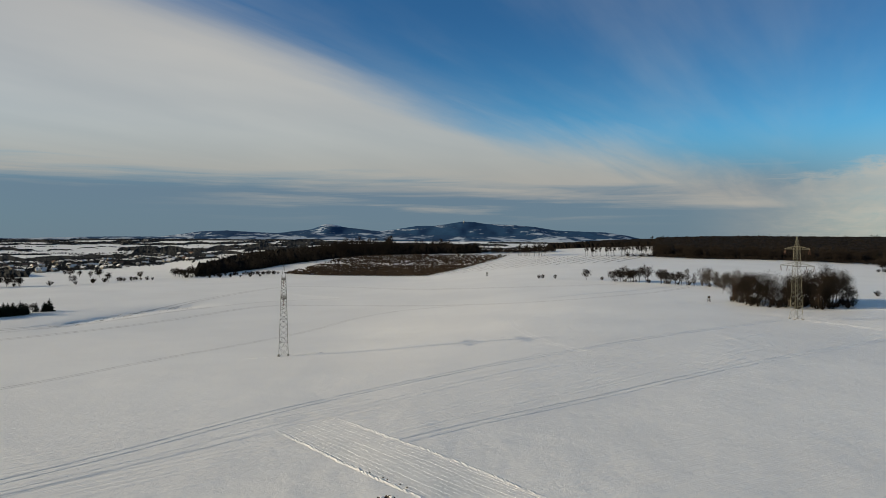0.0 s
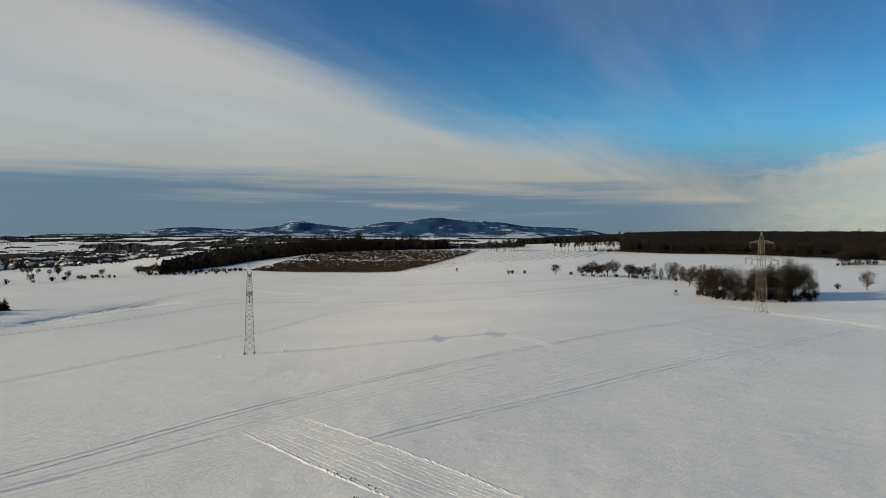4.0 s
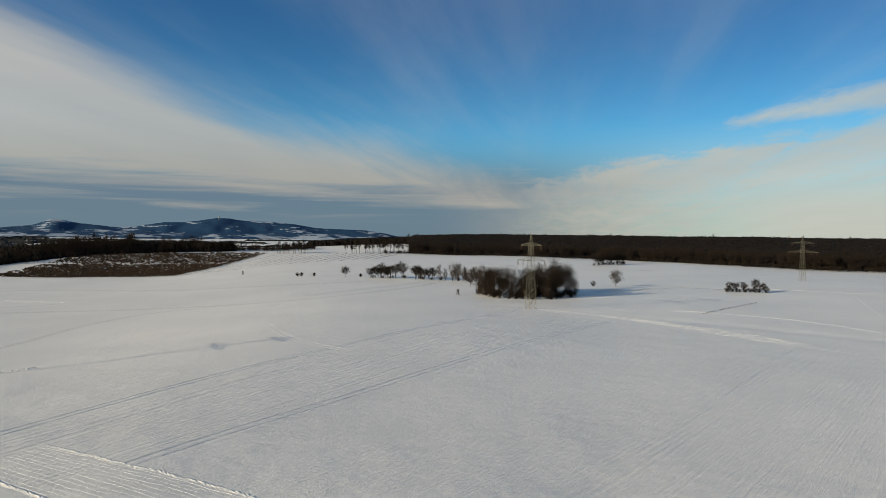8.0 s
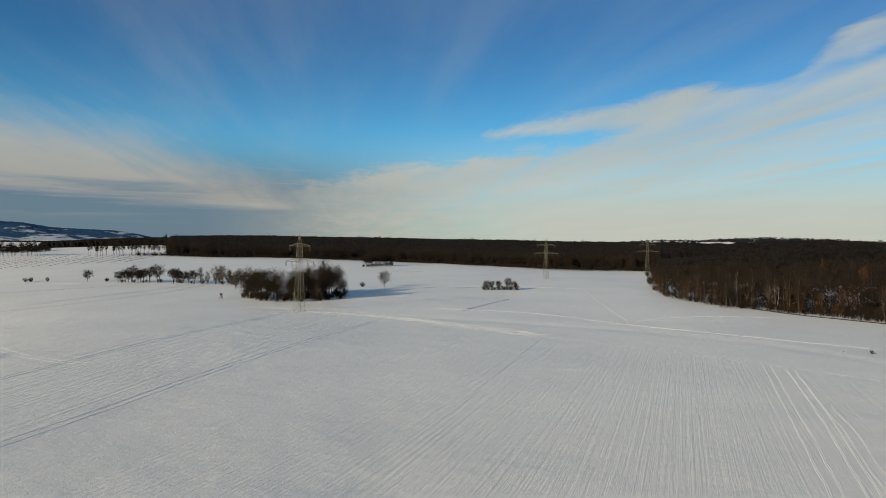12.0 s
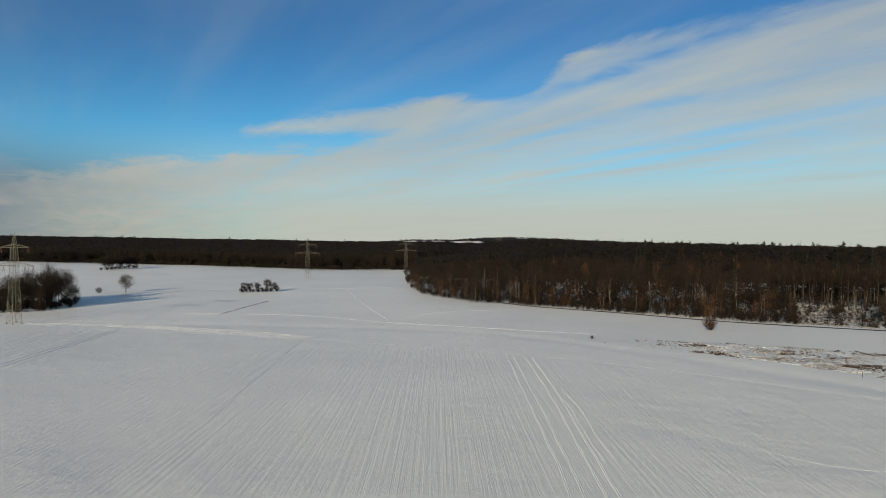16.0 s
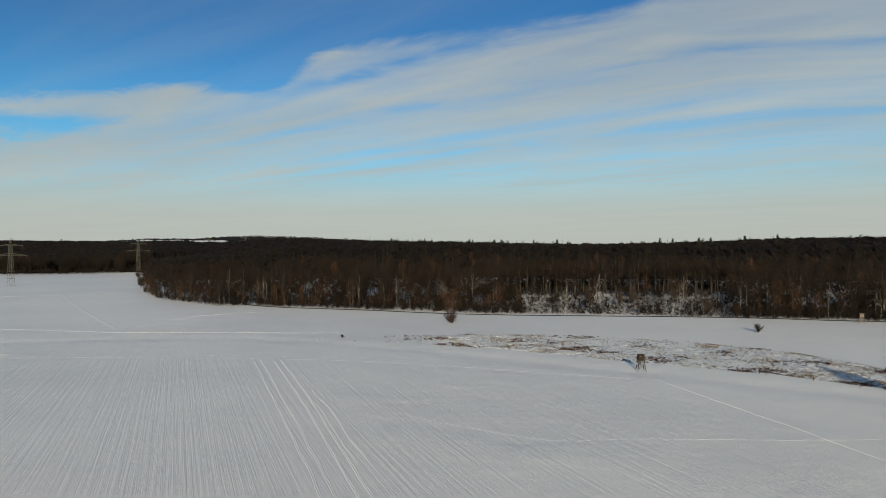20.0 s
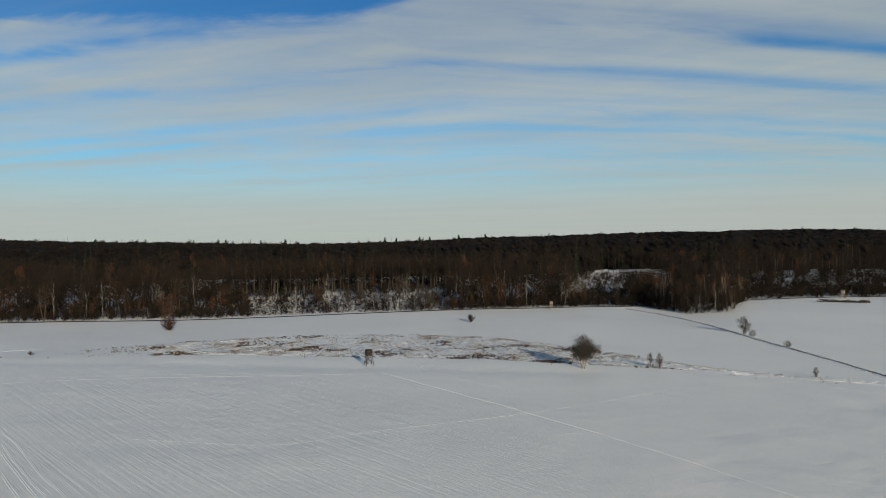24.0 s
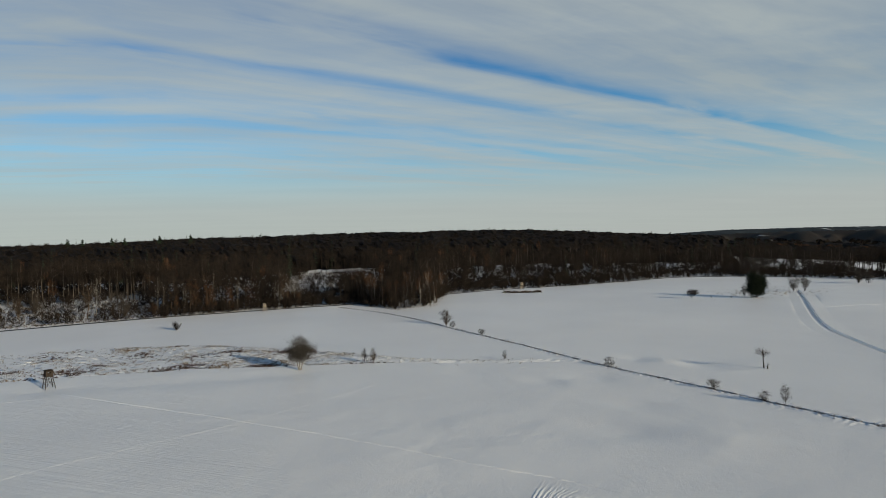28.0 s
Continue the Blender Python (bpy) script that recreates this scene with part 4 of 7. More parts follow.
az, r = fill(260, -126, -160, 36, 110, 13)
stand("leafless_wood", "dark leafless trees behind the far field", az, r, FRONT, (TRUNK, TWIG), 13, 0.75, 1.05)
az, r = fill(620, -126, -176, 50, 350, 2, 0.9)
r = np.where(az < -150, np.minimum(r, wood_edge(az) + np.interp(az, [-176, -162, -150], [70, 90, 480])), r)

stand("leafless_wood", "dark leafless wood on rising ground", az, r, TALL, (BARK_DARK, WOODDARK), 2, 0.90, 1.12)
BRUSH = [shrub(500 + n, 3.6, 3.8, 4, 22, 1.3, 0.10, 3) for n in range(4)]
az, r = fill(760, -55.4, -128, 1, 55, 9, 1.5)
stand("undergrowth", "brown leafless undergrowth along the wood", az, r, BRUSH, (BARK_DARK, TWIG), 9, 0.6, 1.6, "undergrowth")
THICKET = [clump(560 + n, 5.5, 3.6, 44, 0.32) for n in range(4)]
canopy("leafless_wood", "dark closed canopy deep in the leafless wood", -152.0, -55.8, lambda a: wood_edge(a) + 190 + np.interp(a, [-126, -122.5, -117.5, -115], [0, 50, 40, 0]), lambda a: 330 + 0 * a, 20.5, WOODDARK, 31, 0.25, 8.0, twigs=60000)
az, r = fill(1700, -55.4, -160, 10, 200, 10)
stand("undergrowth", "dense dark thicket under the trees of the wood", az, r, THICKET, (BARK_DARK, TWIG), 10, 0.6, 1.4, "undergrowth")
YOUNG = [wood_tree(900 + n, 6.0, 2.3, 0.0, 2, 125, 1.1, 0.135, 0.008, 3, 0, 0.9, 2) for n in range(5)]
az = np.concatenate([rng.uniform(-172, -127.6, 1500), rng.uniform(-104.5, -86.5, 230), rng.uniform(-116, -104, 300), rng.uniform(-124, -114.5, 200), rng.uniform(-172, -127.8, 620), rng.uniform(-87.5, -55.6, 520), rng.uniform(-121.8, -114.6, 130)])
r = wood_edge(az) + np.concatenate([44 * rng.random(1500) ** 1.2, 3 + 60 * rng.random(230), 1 + 22 * rng.random(300), 2 + 70 * rng.random(200) ** 1.4, 30 + 50 * rng.random(620), 0.5 + 26 * rng.random(520) ** 1.3, 40 + 125 * rng.random(130)])
stand("undergrowth", "dense brown young growth along the rim of the wood", az, r, YOUNG, (BARK_DARK, TWIG), 27, 0.4, 1.1, "undergrowth")
az, r = az[:1500:4], r[:1500:4] + 8
az2 = rng.uniform(-127.8, -119.4, 90)
stand("leafless_wood", "low dense young trees before a felled slope", az2, wood_edge(az2) + 2 + 44 * rng.random(len(az2)), FRONT, (TRUNK, TWIG), 20, 0.38, 0.62)
az3 = rng.uniform(-153, -128.2, 190)
stand("leafless_wood", "dark half-grown trees before the far wood", az3, wood_edge(az3) + 26 + 44 * rng.random(len(az3)), FRONT, (BARK_DARK, TWIG), 28, 0.4, 0.75)
az3 = rng.uniform(-126.5, -119.2, 90)
stand("leafless_wood", "dark leafless trees crowding the copse by the ditch", az3, wood_edge(az3) + 3 + 60 * rng.random(len(az3)), FRONT, (BARK_DARK, TWIG), 26, 0.5, 0.95)
az3 = rng.uniform(-124.5, -119.0, 60)
stand("leafless_wood", "young bare trees at the foot of a felled slope", az3, wood_edge(az3) + 20 + 85 * rng.random(len(az3)), FRONT, (TRUNK, TWIG), 24, 0.35, 0.5)
az3 = rng.uniform(-124.5, -115.0, 120)
stand("undergrowth", "dark thicket at the foot of a felled slope", az3, wood_edge(az3) + 4 + 46 * rng.random(len(az3)), THICKET, (BARK_DARK, TWIG), 25, 0.3, 0.7, "undergrowth")
stand("undergrowth", "brown scrub on the snowy slope before the far wood", az, r, BRUSH, (BARK_DARK, TWIG_RED), 19, 0.3, 0.9, "undergrowth")
az, r = fill(80, -57, -150, 20, 320, 3)
stand("larch_wood", "orange-brown winter larches among the bare trees", az, r, LARCH, (BARK, TWIG_RED), 3)
az = rng.uniform(-105, -85.5, 190)
stand("leafless_wood", "tall straight pale-stemmed trees behind a felled clearing", az, wood_edge(az) + 60 + 46 * rng.random(len(az)), [wood_tree(870 + n, 17.5, 3.2, 0.5, 6, 420, 1.5, 0.11, 0.0095, 4) for n in range(4)], (TRUNK, TWIG), 29, 0.8, 1.12)
az = rng.uniform(-105, -85.5, 260)
stand("undergrowth", "dark thicket behind a felled clearing", az, wood_edge(az) + 66 + 60 * rng.random(len(az)), THICKET, (BARK_DARK, TWIG), 30, 0.5, 1.0, "undergrowth")
CRESTERS = [conifer(90 + n, 22.0, 4.4, 24, 9, 0.3, 0.3, 0.48) for n in range(3)]
for n, (deg_, top_) in enumerate(((-75.8, 34.0), (-76.9, 31.0), (-77.3, 32.0), (-77.8, 31.2), (-78.3, 31.4), (-79.0, 31.0), (-79.9, 31.2), (-80.9, 31.6), (-82.9, 32.2), (-84.8, 33.0), (-85.4, 32.4), (-88.2, 32.0),
                                  (-90.2, 32.6), (-98.6, 33.2), (-99.6, 32.6), (-101.6, 33.4), (-102.5, 33.2), (-105.0, 34.6), (-107.3, 35.2))):
    x, y, z_ = polar(deg_, 585.0)
    near_copy(crest[n % 3], float(x), float(y), 67.0 * n, (top_ + 1.4 - float(z_)) / 22.9) if n > 2 else None
    if n < 3:
        crest = ([] if n == 0 else crest) + [plant("crest_spruce", CRESTERS[n], (BARK_DARK, NEEDLES), spot(float(x), float(y), -0.05), "dark spruce standing above the leafless crowns", "tree", "spruces on the wood's crest", 67.0 * n, (top_ + 1.4 - float(z_)) / 22.9)]
az, r = fill(420, -56, -150, 200, 500, 14)
stand("leafless_wood", "leafless crowns standing out of the closed canopy", az, r, [wood_tree(880 + n, 20.0, 3.6, 0.5, 5, 210, 1.5, 0.22) for n in range(6)], (BARK_DARK, WOODDARK), 14, 0.98, 1.17)
az = rng.uniform(-63, -55.9, 90)
stand("leafless_wood", "dark leafless trees at the back of the wood's corner", az, wood_edge(az) + 170 + 60 * rng.random(len(az)), TALL, (BARK_DARK, WOODDARK), 15, 0.85, 1.05)
az, r = fill(110, -70, -160, 120, 420, 4)
stand("spruce_wood", "dark green spruces scattered through the wood", az, r, SPRUCE, (BARK_DARK, NEEDLES), 4, 0.85, 1.1)

q = np.random.default_rng(5)


def far_front(a):
    return np.interp(a, [-57, -54, -47, -40, -33, -23, -17, -8], [690, 700, 725, 785, 850, 900, 930, 1000])


az = q.uniform(-57, -15.5, 560)
r = far_front(az) + 55 * q.random(len(az))
stand("leafless_wood", "distant dark leafless wood along the field's far edge", az, r, FAR, (BARK_DARK, WOODDARK), 6, 0.85, 1.05)
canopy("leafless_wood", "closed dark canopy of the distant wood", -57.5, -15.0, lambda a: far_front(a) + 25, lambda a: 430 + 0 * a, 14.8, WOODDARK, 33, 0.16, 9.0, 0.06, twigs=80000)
az = q.uniform(-57, -15, 460)
stand("leafless_wood", "leafless crowns standing out of the distant wood", az, far_front(az) + 40 + 380 * q.random(len(az)), FAR, (BARK_DARK, WOODDARK), 421, 0.72, 1.02)
az = np.concatenate([q.uniform(-57, -16, 60), q.normal(-30, 5, 30)])
stand("spruce_wood", "dark spruces scattered through the distant wood", az, far_front(az) + 20 + 300 * q.random(len(az)), SPRUCE, (BARK_DARK, PINE), 422, 0.6, 0.9)
canopy("leafless_wood", "thin dark wood at the end of the far field", -16.5, -6.0, lambda a: 1190 + 6 * (a + 16.5), lambda a: 150 + 0 * a, 12.5, WOODDARK, 34, 0.14, 9.0, twigs=6000)
canopy("leafless_wood", "distant dark wood on the ridge behind", -77.0, -54.0, lambda a: 690 + 0 * a, lambda a: 380 + 0 * a, 12.5, WOODDARK, 35, 0.2, 9.0, twigs=16000)


def west_front(a):
    return np.interp(a, [0, 5, 9, 13, 17, 21, 24], [1110, 1075, 1060, 1030, 960, 860, 800])


az = q.uniform(-1, 24, 400)
r = west_front(az) + 50 * q.random(len(az))
stand("leafless_wood", "dark leafless wood behind the plantation", az, r, FAR, (BARK_DARK, WOODDARK), 7, 0.35, 0.85)
canopy("leafless_wood", "closed dark canopy behind the plantation", -0.5, 23.6, lambda a: west_front(a) + 15, lambda a: np.interp(a, [0, 4, 12, 20, 24], [60, 170, 330, 330, 60]), 10.5, WOODDARK, 36, 0.12, 8.0, 0.55, twigs=26000)
stand("leafless_wood", "tall dark trees rising behind the plantation", q.uniform(0, 22, 200), 1090 + 240 * q.random(200), FAR, (BARK_DARK, WOODDARK), 18, 0.5, 1.05)
for n, (deg_, half_, count, lo_, hi_) in enumerate(((16.5, 3.0, 70, 0.8, 1.35), (12.5, 1.2, 34, 1.0, 1.6), (10.6, 0.9, 26, 1.1, 1.75), (8.6, 1.2, 30, 1.0, 1.65), (7.2, 0.5, 12, 1.3, 1.95), (4.5, 1.6, 30, 0.7, 1.35), (2.6, 0.5, 8, 1.2, 1.6), (-0.5, 2.0, 26, 0.4, 0.8), (20.0, 2.2, 40, 0.6, 1.0))):
    stand("leafless_wood", "tall uneven group of leafless trees behind the plantation", deg_ + half_ * q.uniform(-1, 1, count), west_front(np.full(count, deg_)) + 20 + 110 * q.random(count), FAR, (BARK_DARK, WOODDARK), 410 + n, lo_, hi_)
stand("undergrowth", "low dark thicket beyond the far field", q.uniform(-7, 1, 260), 1120 + 40 * q.random(260), THICKET, (BARK_DARK, WOODDARK), 420, 0.6, 1.5, "undergrowth")
az = np.concatenate([q.uniform(3, 16, 60), q.normal(8.5, 2.0, 50)])
r = 1150 + 180 * q.random(len(az))
stand("spruce_wood", "dark spruces standing above the wood behind the plantation", az, r, SPRUCE, (BARK_DARK, PINE), 17, 0.55, 1.12)

az = q.uniform(-57, -13, 700)
r = far_front(az) - 4 + 25 * q.random(len(az))
stand("undergrowth", "dark thicket along the distant wood", az, r, THICKET, (BARK_DARK, WOODDARK), 15, 0.4, 1.1, "undergrowth")

# ---- grove, lone trees ----
OAKS = [wood_tree(200 + n, 13.2 + 1.3 * (n % 3), 4.4 + 0.5 * (n % 2), (0.22, 0.10, 0.28, 0.16, 0.05)[n], 15, 1500, 1.1, 0.085, 0.0095, 4, 2, 0.6, 1 + n % 2) for n in range(5)]
gx = np.random.default_rng(8)
for n in range(76):
    a, b = gx.uniform(0, 1), gx.uniform(0, 1)
    x, y = 127 + 51 * a, 332 - 36 * math.sin(math.pi * min(1, 0.25 + a * 0.6)) + 42 * b - 8 * a
    if n < 5:
        plant("grove_tree", OAKS[n], (BARK if n % 2 else BARK_DARK, TWIG), spot(x, y, -0.05), "dark leafless tree in a tight round grove", "tree", "trees of the grove", gx.uniform(0, 360), gx.uniform(1.0, 1.25))
        _grove = [o for o in scene.objects if o.name.startswith("grove_tree")]
    else:
        near_copy(_grove[n % 5], x, y, gx.uniform(0, 360), gx.uniform(0.55, 1.25) * (0.92 + 0.22 * a))

species_brush = [shrub(530 + n, 3.0, 3.4, 14, 30, 1.0, 0.07, 3) for n in range(3)]
for n in range(96):
    a, b = gx.uniform(0, 1), gx.uniform(0, 1)
    x, y = 127 + 51 * a, 330 - 36 * math.sin(math.pi * min(1, 0.25 + a * 0.6)) + 38 * b - 8 * a
    if n < 3:
        plant("grove_bush", species_brush[n], (BARK_DARK, TWIG), spot(x, y, -0.05), "brown leafless bush at the foot of the grove", "bush", "bushes of the grove", gx.uniform(0, 360), gx.uniform(0.7, 1.2), "stem", "crown")
        _brush = [o for o in scene.objects if o.name.startswith("grove_bush")]
    else:
        near_copy(_brush[n % 3], x, y, gx.uniform(0, 360), gx.uniform(0.6, 1.7))

# ---- hills on the horizon ----


def ridge(name, label, profile, r0, r1, material, seed, rough=10.0):
    """A range of hills whose skyline follows bearings and heights in degrees."""
    q = np.random.default_rng(seed)
    prof = np.array(sorted(profile), float)
    az_ = np.arange(prof[0, 0], prof[-1, 0], 0.12)
    el = np.interp(az_, prof[:, 0], prof[:, 1])
    rows = 14
    f = np.linspace(0, 1, rows)[None]
    rr = r0 + (r1 - r0) * f + 0 * az_[:, None]
    a = np.radians(az_)[:, None]
    x, y = -np.sin(a) * rr, np.cos(a) * rr
    top = EYE + r1 * np.tan(np.radians(el))[:, None]
    low = hgt(-np.sin(a) * r0, np.cos(a) * r0) - 6
    ph = q.random(6) * 6.28
    wave = sum(np.sin(az_[:, None] * (0.9 + 0.8 * n) + ph[n] + f * (3 + n) * (1 if n % 2 else -1)) / (n + 1) for n in range(6))
    z = low + (top - low) * f ** 0.75 + wave * rough * np.sin(math.pi * f)
    z[:, -1] += q.normal(size=len(az_)) * 0.8
    n, m = z.shape
    i, j = np.meshgrid(np.arange(n - 1), np.arange(m - 1), indexing="ij")
    q4 = [k_.ravel() for k_ in (i * m + j, i * m + j + 1, (i + 1) * m + j + 1, (i + 1) * m + j)]
    t = np.concatenate([np.stack([q4[0], q4[1], q4[2]], 1), np.stack([q4[0], q4[2], q4[3]], 1)])
    ob = new(name, mesh_of(name, lay(x, y, z).reshape(-1, 3), t, material, True))
    return tagged(ob, label, "mountain", kind="structure")


ridge("backdrop_hills", "low wooded hills far away, tinted blue for haze", [(44, 0.2), (36, 0.25), (30, 0.42), (26, 0.45), (23, 0.92), (21, 1.0), (18, 0.85), (15, 0.8), (10, 0.75), (0, 0.7), (-8, 0.75), (-12, 0.7), (-14, 0.2)], 4250, 4600, MOUNTAIN, 1, 4)
ridge("backdrop_mountains", "wooded mountains tinted blue for haze, with snowy clearings and a bare summit",
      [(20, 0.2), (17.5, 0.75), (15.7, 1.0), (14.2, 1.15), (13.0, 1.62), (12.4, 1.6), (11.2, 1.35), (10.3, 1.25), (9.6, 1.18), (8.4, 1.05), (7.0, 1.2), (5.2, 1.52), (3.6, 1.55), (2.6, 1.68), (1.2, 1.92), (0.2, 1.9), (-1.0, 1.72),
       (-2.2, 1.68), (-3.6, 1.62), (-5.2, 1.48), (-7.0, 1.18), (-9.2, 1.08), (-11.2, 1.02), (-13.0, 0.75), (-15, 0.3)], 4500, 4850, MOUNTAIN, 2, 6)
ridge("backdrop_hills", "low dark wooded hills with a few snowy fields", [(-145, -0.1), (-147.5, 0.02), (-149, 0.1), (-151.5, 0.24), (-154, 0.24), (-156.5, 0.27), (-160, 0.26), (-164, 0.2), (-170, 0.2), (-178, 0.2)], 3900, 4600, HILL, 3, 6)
ridge("backdrop_hills", "dark wooded slope with snowy clearings beyond the far wood", [(-144, -0.9), (-147.5, -0.35), (-150, -0.16), (-154, -0.06), (-160, 0.0), (-166, -0.04), (-178, -0.1)], 1250, 2100, SLOPE, 4, 9)
ridge("backdrop_field", "pale snowy field on a ridge beyond the wood", [(-52, 0.2), (-55, 0.46), (-57, 0.53), (-59, 0.50), (-61, 0.47), (-64, 0.42), (-66, 0.30), (-68, 0.1)], 1250, 1450, SNOW_PLAIN, 5, 2)
ridge("backdrop_hills", "dark wooded ridge beyond the wood", [(-50, 0.2), (-54, 0.50), (-57, 0.60), (-60, 0.63), (-62, 0.74), (-64, 0.80), (-67, 0.74), (-70, 0.62), (-74, 0.4), (-78, 0.1)], 1600, 2000, SLOPE, 6, 5)
_a = np.concatenate([rng.uniform(-70, -62, 130), rng.uniform(-62, -54, 60)])
stand("far_wood", "larches and spruces along a distant ridge", _a, rng.uniform(1965, 1995, 190), [clump(720 + n, 6.0, 3.4, 18) for n in range(3)], (BARK_DARK, TWIG), 28, 0.25, 0.9, lift=EYE - 1.5 + 1985 * np.tan(np.radians(np.interp(_a, [-70, -67, -64, -62, -60, -57, -54], [0.62, 0.74, 0.80, 0.74, 0.63, 0.60, 0.50]))) - hgt(-np.sin(np.radians(_a)) * 1985, np.cos(np.radians(_a)) * 1985))
tower = thing("summit_mast", "slim pale mast on the mountain summit", "mast", at=lay(-math.sin(radians(1.0)) * 4800, math.cos(radians(1.0)) * 4800, EYE + 4800 * math.tan(radians(1.86))))
part("shaft", tubes([[0, 0, -6, 0, 0, 18, 2.2, 1.4]], 8), CONCRETE, tower)
part("cabin", tubes([[0, 0, 4, 0, 0, 9, 5, 5]], 10), CONCRETE, tower)

# ---- far country: woods, hedges and the village in the valley ----
FARFAR = [clump(700 + n, 9.5, 5.0, 20) for n in range(6)]
q = np.random.default_rng(21)
# bearing, distance, half width, depth, height: woods and hedges of the valley
VALLEY = [(38.0, 985, 3.0, 260, 8), (42.0, 1260, 3.6, 400, 7), (36.5, 1310, 3.4, 260, 5), (32.0, 1430, 3.2, 260, 5), (28.0, 1540, 2.8, 240, 5), (24.0, 1610, 2.4, 260, 6), (37.5, 1640, 4.0, 300, 6), (32.5, 1760, 3.4, 300, 6), (27.5, 1850, 3.4, 300, 6), (22.5, 1940, 3.0, 330, 7),
          (37.0, 2040, 4.4, 330, 6), (31.5, 2130, 3.6, 300, 6), (26.5, 2180, 3.4, 330, 6), (30.0, 2400, 2.6, 120, 5), (35.5, 2480, 2.0, 90, 6), (25.2, 2450, 3.0, 760, 7), (21.0, 2350, 2.8, 800, 7), (17.0, 2150, 2.8, 600, 8), (27.6, 2820, 1.6, 420, 6), (36.8, 2880, 2.2, 190, 6),
          (33.0, 2860, 0.9, 60, 5), (31.2, 3010, 0.8, 40, 4), (16.0, 2900, 5.0, 420, 8), (23.0, 3350, 6.0, 240, 7), (34.0, 3330, 3.6, 70, 6), (30.0, 3480, 4.0, 60, 6), (38.5, 3300, 3.0, 90, 6), (33.0, 3720, 7.0, 170, 7), (24.0, 3860, 6.0, 200, 7), (38.0, 4050, 5.0, 240, 8), (30.0, 4200, 6.0, 240, 8), (19.0, 4100, 6.0, 260, 9),
          (12, 3300, 5.0, 300, 8), (2, 2350, 5.0, 300, 8), (-3.5, 1650, 3.0, 120, 6), (-6, 2900, 5.0, 350, 8), (5.5, 1700, 3.0, 120, 7), (8, 2600, 4.0, 200, 8), (-10, 1750, 3.5, 130, 7), (42, 2300, 3.0, 230, 7), (43, 3500, 5.0, 170, 7)]
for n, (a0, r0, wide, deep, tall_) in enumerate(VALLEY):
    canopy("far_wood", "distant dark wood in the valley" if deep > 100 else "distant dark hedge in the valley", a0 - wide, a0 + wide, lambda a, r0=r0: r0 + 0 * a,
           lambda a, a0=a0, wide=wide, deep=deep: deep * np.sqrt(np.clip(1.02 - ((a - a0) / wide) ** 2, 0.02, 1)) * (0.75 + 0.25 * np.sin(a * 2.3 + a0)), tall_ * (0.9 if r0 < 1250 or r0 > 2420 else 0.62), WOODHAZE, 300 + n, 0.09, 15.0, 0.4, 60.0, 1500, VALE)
_p = []
for a0, r0, wide, deep, count in ((37.5, 1100, 2.5, 70, 200), (35, 1400, 4.5, 70, 420), (30, 1560, 4, 90, 420), (26, 1700, 3.5, 110, 380), (34, 1900, 5, 170, 420), (28, 2050, 5, 170, 420), (40, 1350, 3, 120, 200), (24, 2600, 4, 300, 300), (14, 2400, 6, 300, 90), (-2, 2000, 6, 300, 80)):
    _p.append(np.stack([a0 + wide * (q.random(count) - 0.5) * 2, r0 + deep * q.normal(size=count)], 1))
for n in range(16):
    a0, r0, slope_ = q.uniform(24, 40), q.uniform(2500, 3600), q.uniform(-60, 60)
    u = q.uniform(-1, 1, size=46) * q.uniform(0.5, 1.6)
    _p.append(np.stack([a0 + u, r0 + slope_ * u + q.normal(size=46) * 6], 1))
_p = np.concatenate(_p)
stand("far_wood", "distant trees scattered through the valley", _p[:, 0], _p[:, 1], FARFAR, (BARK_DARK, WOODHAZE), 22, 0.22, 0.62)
az = q.uniform(-176, -150, 420)
r = 900 + 900 * q.random(len(az))
stand("far_wood", "distant dark wood on low ground beyond the fields", az, r, FARFAR, (BARK_DARK, WOODDARK), 24, 0.9, 1.6)
canopy("far_wood", "distant dark wood on low ground beyond the fields", -177.0, -148.0, lambda a: 760 + 0 * a, lambda a: 400 + 0 * a, 13.0, WOODDARK, 340, 0.25, 12.0, 0.2, twigs=5000)
az = -157 + 2.0 * q.normal(size=70)
stand("far_wood", "patch of orange-brown larches in a distant wood", az, 880 + 40 * q.random(len(az)), FARFAR, (BARK, TWIG_RED), 25, 1.0, 1.5)


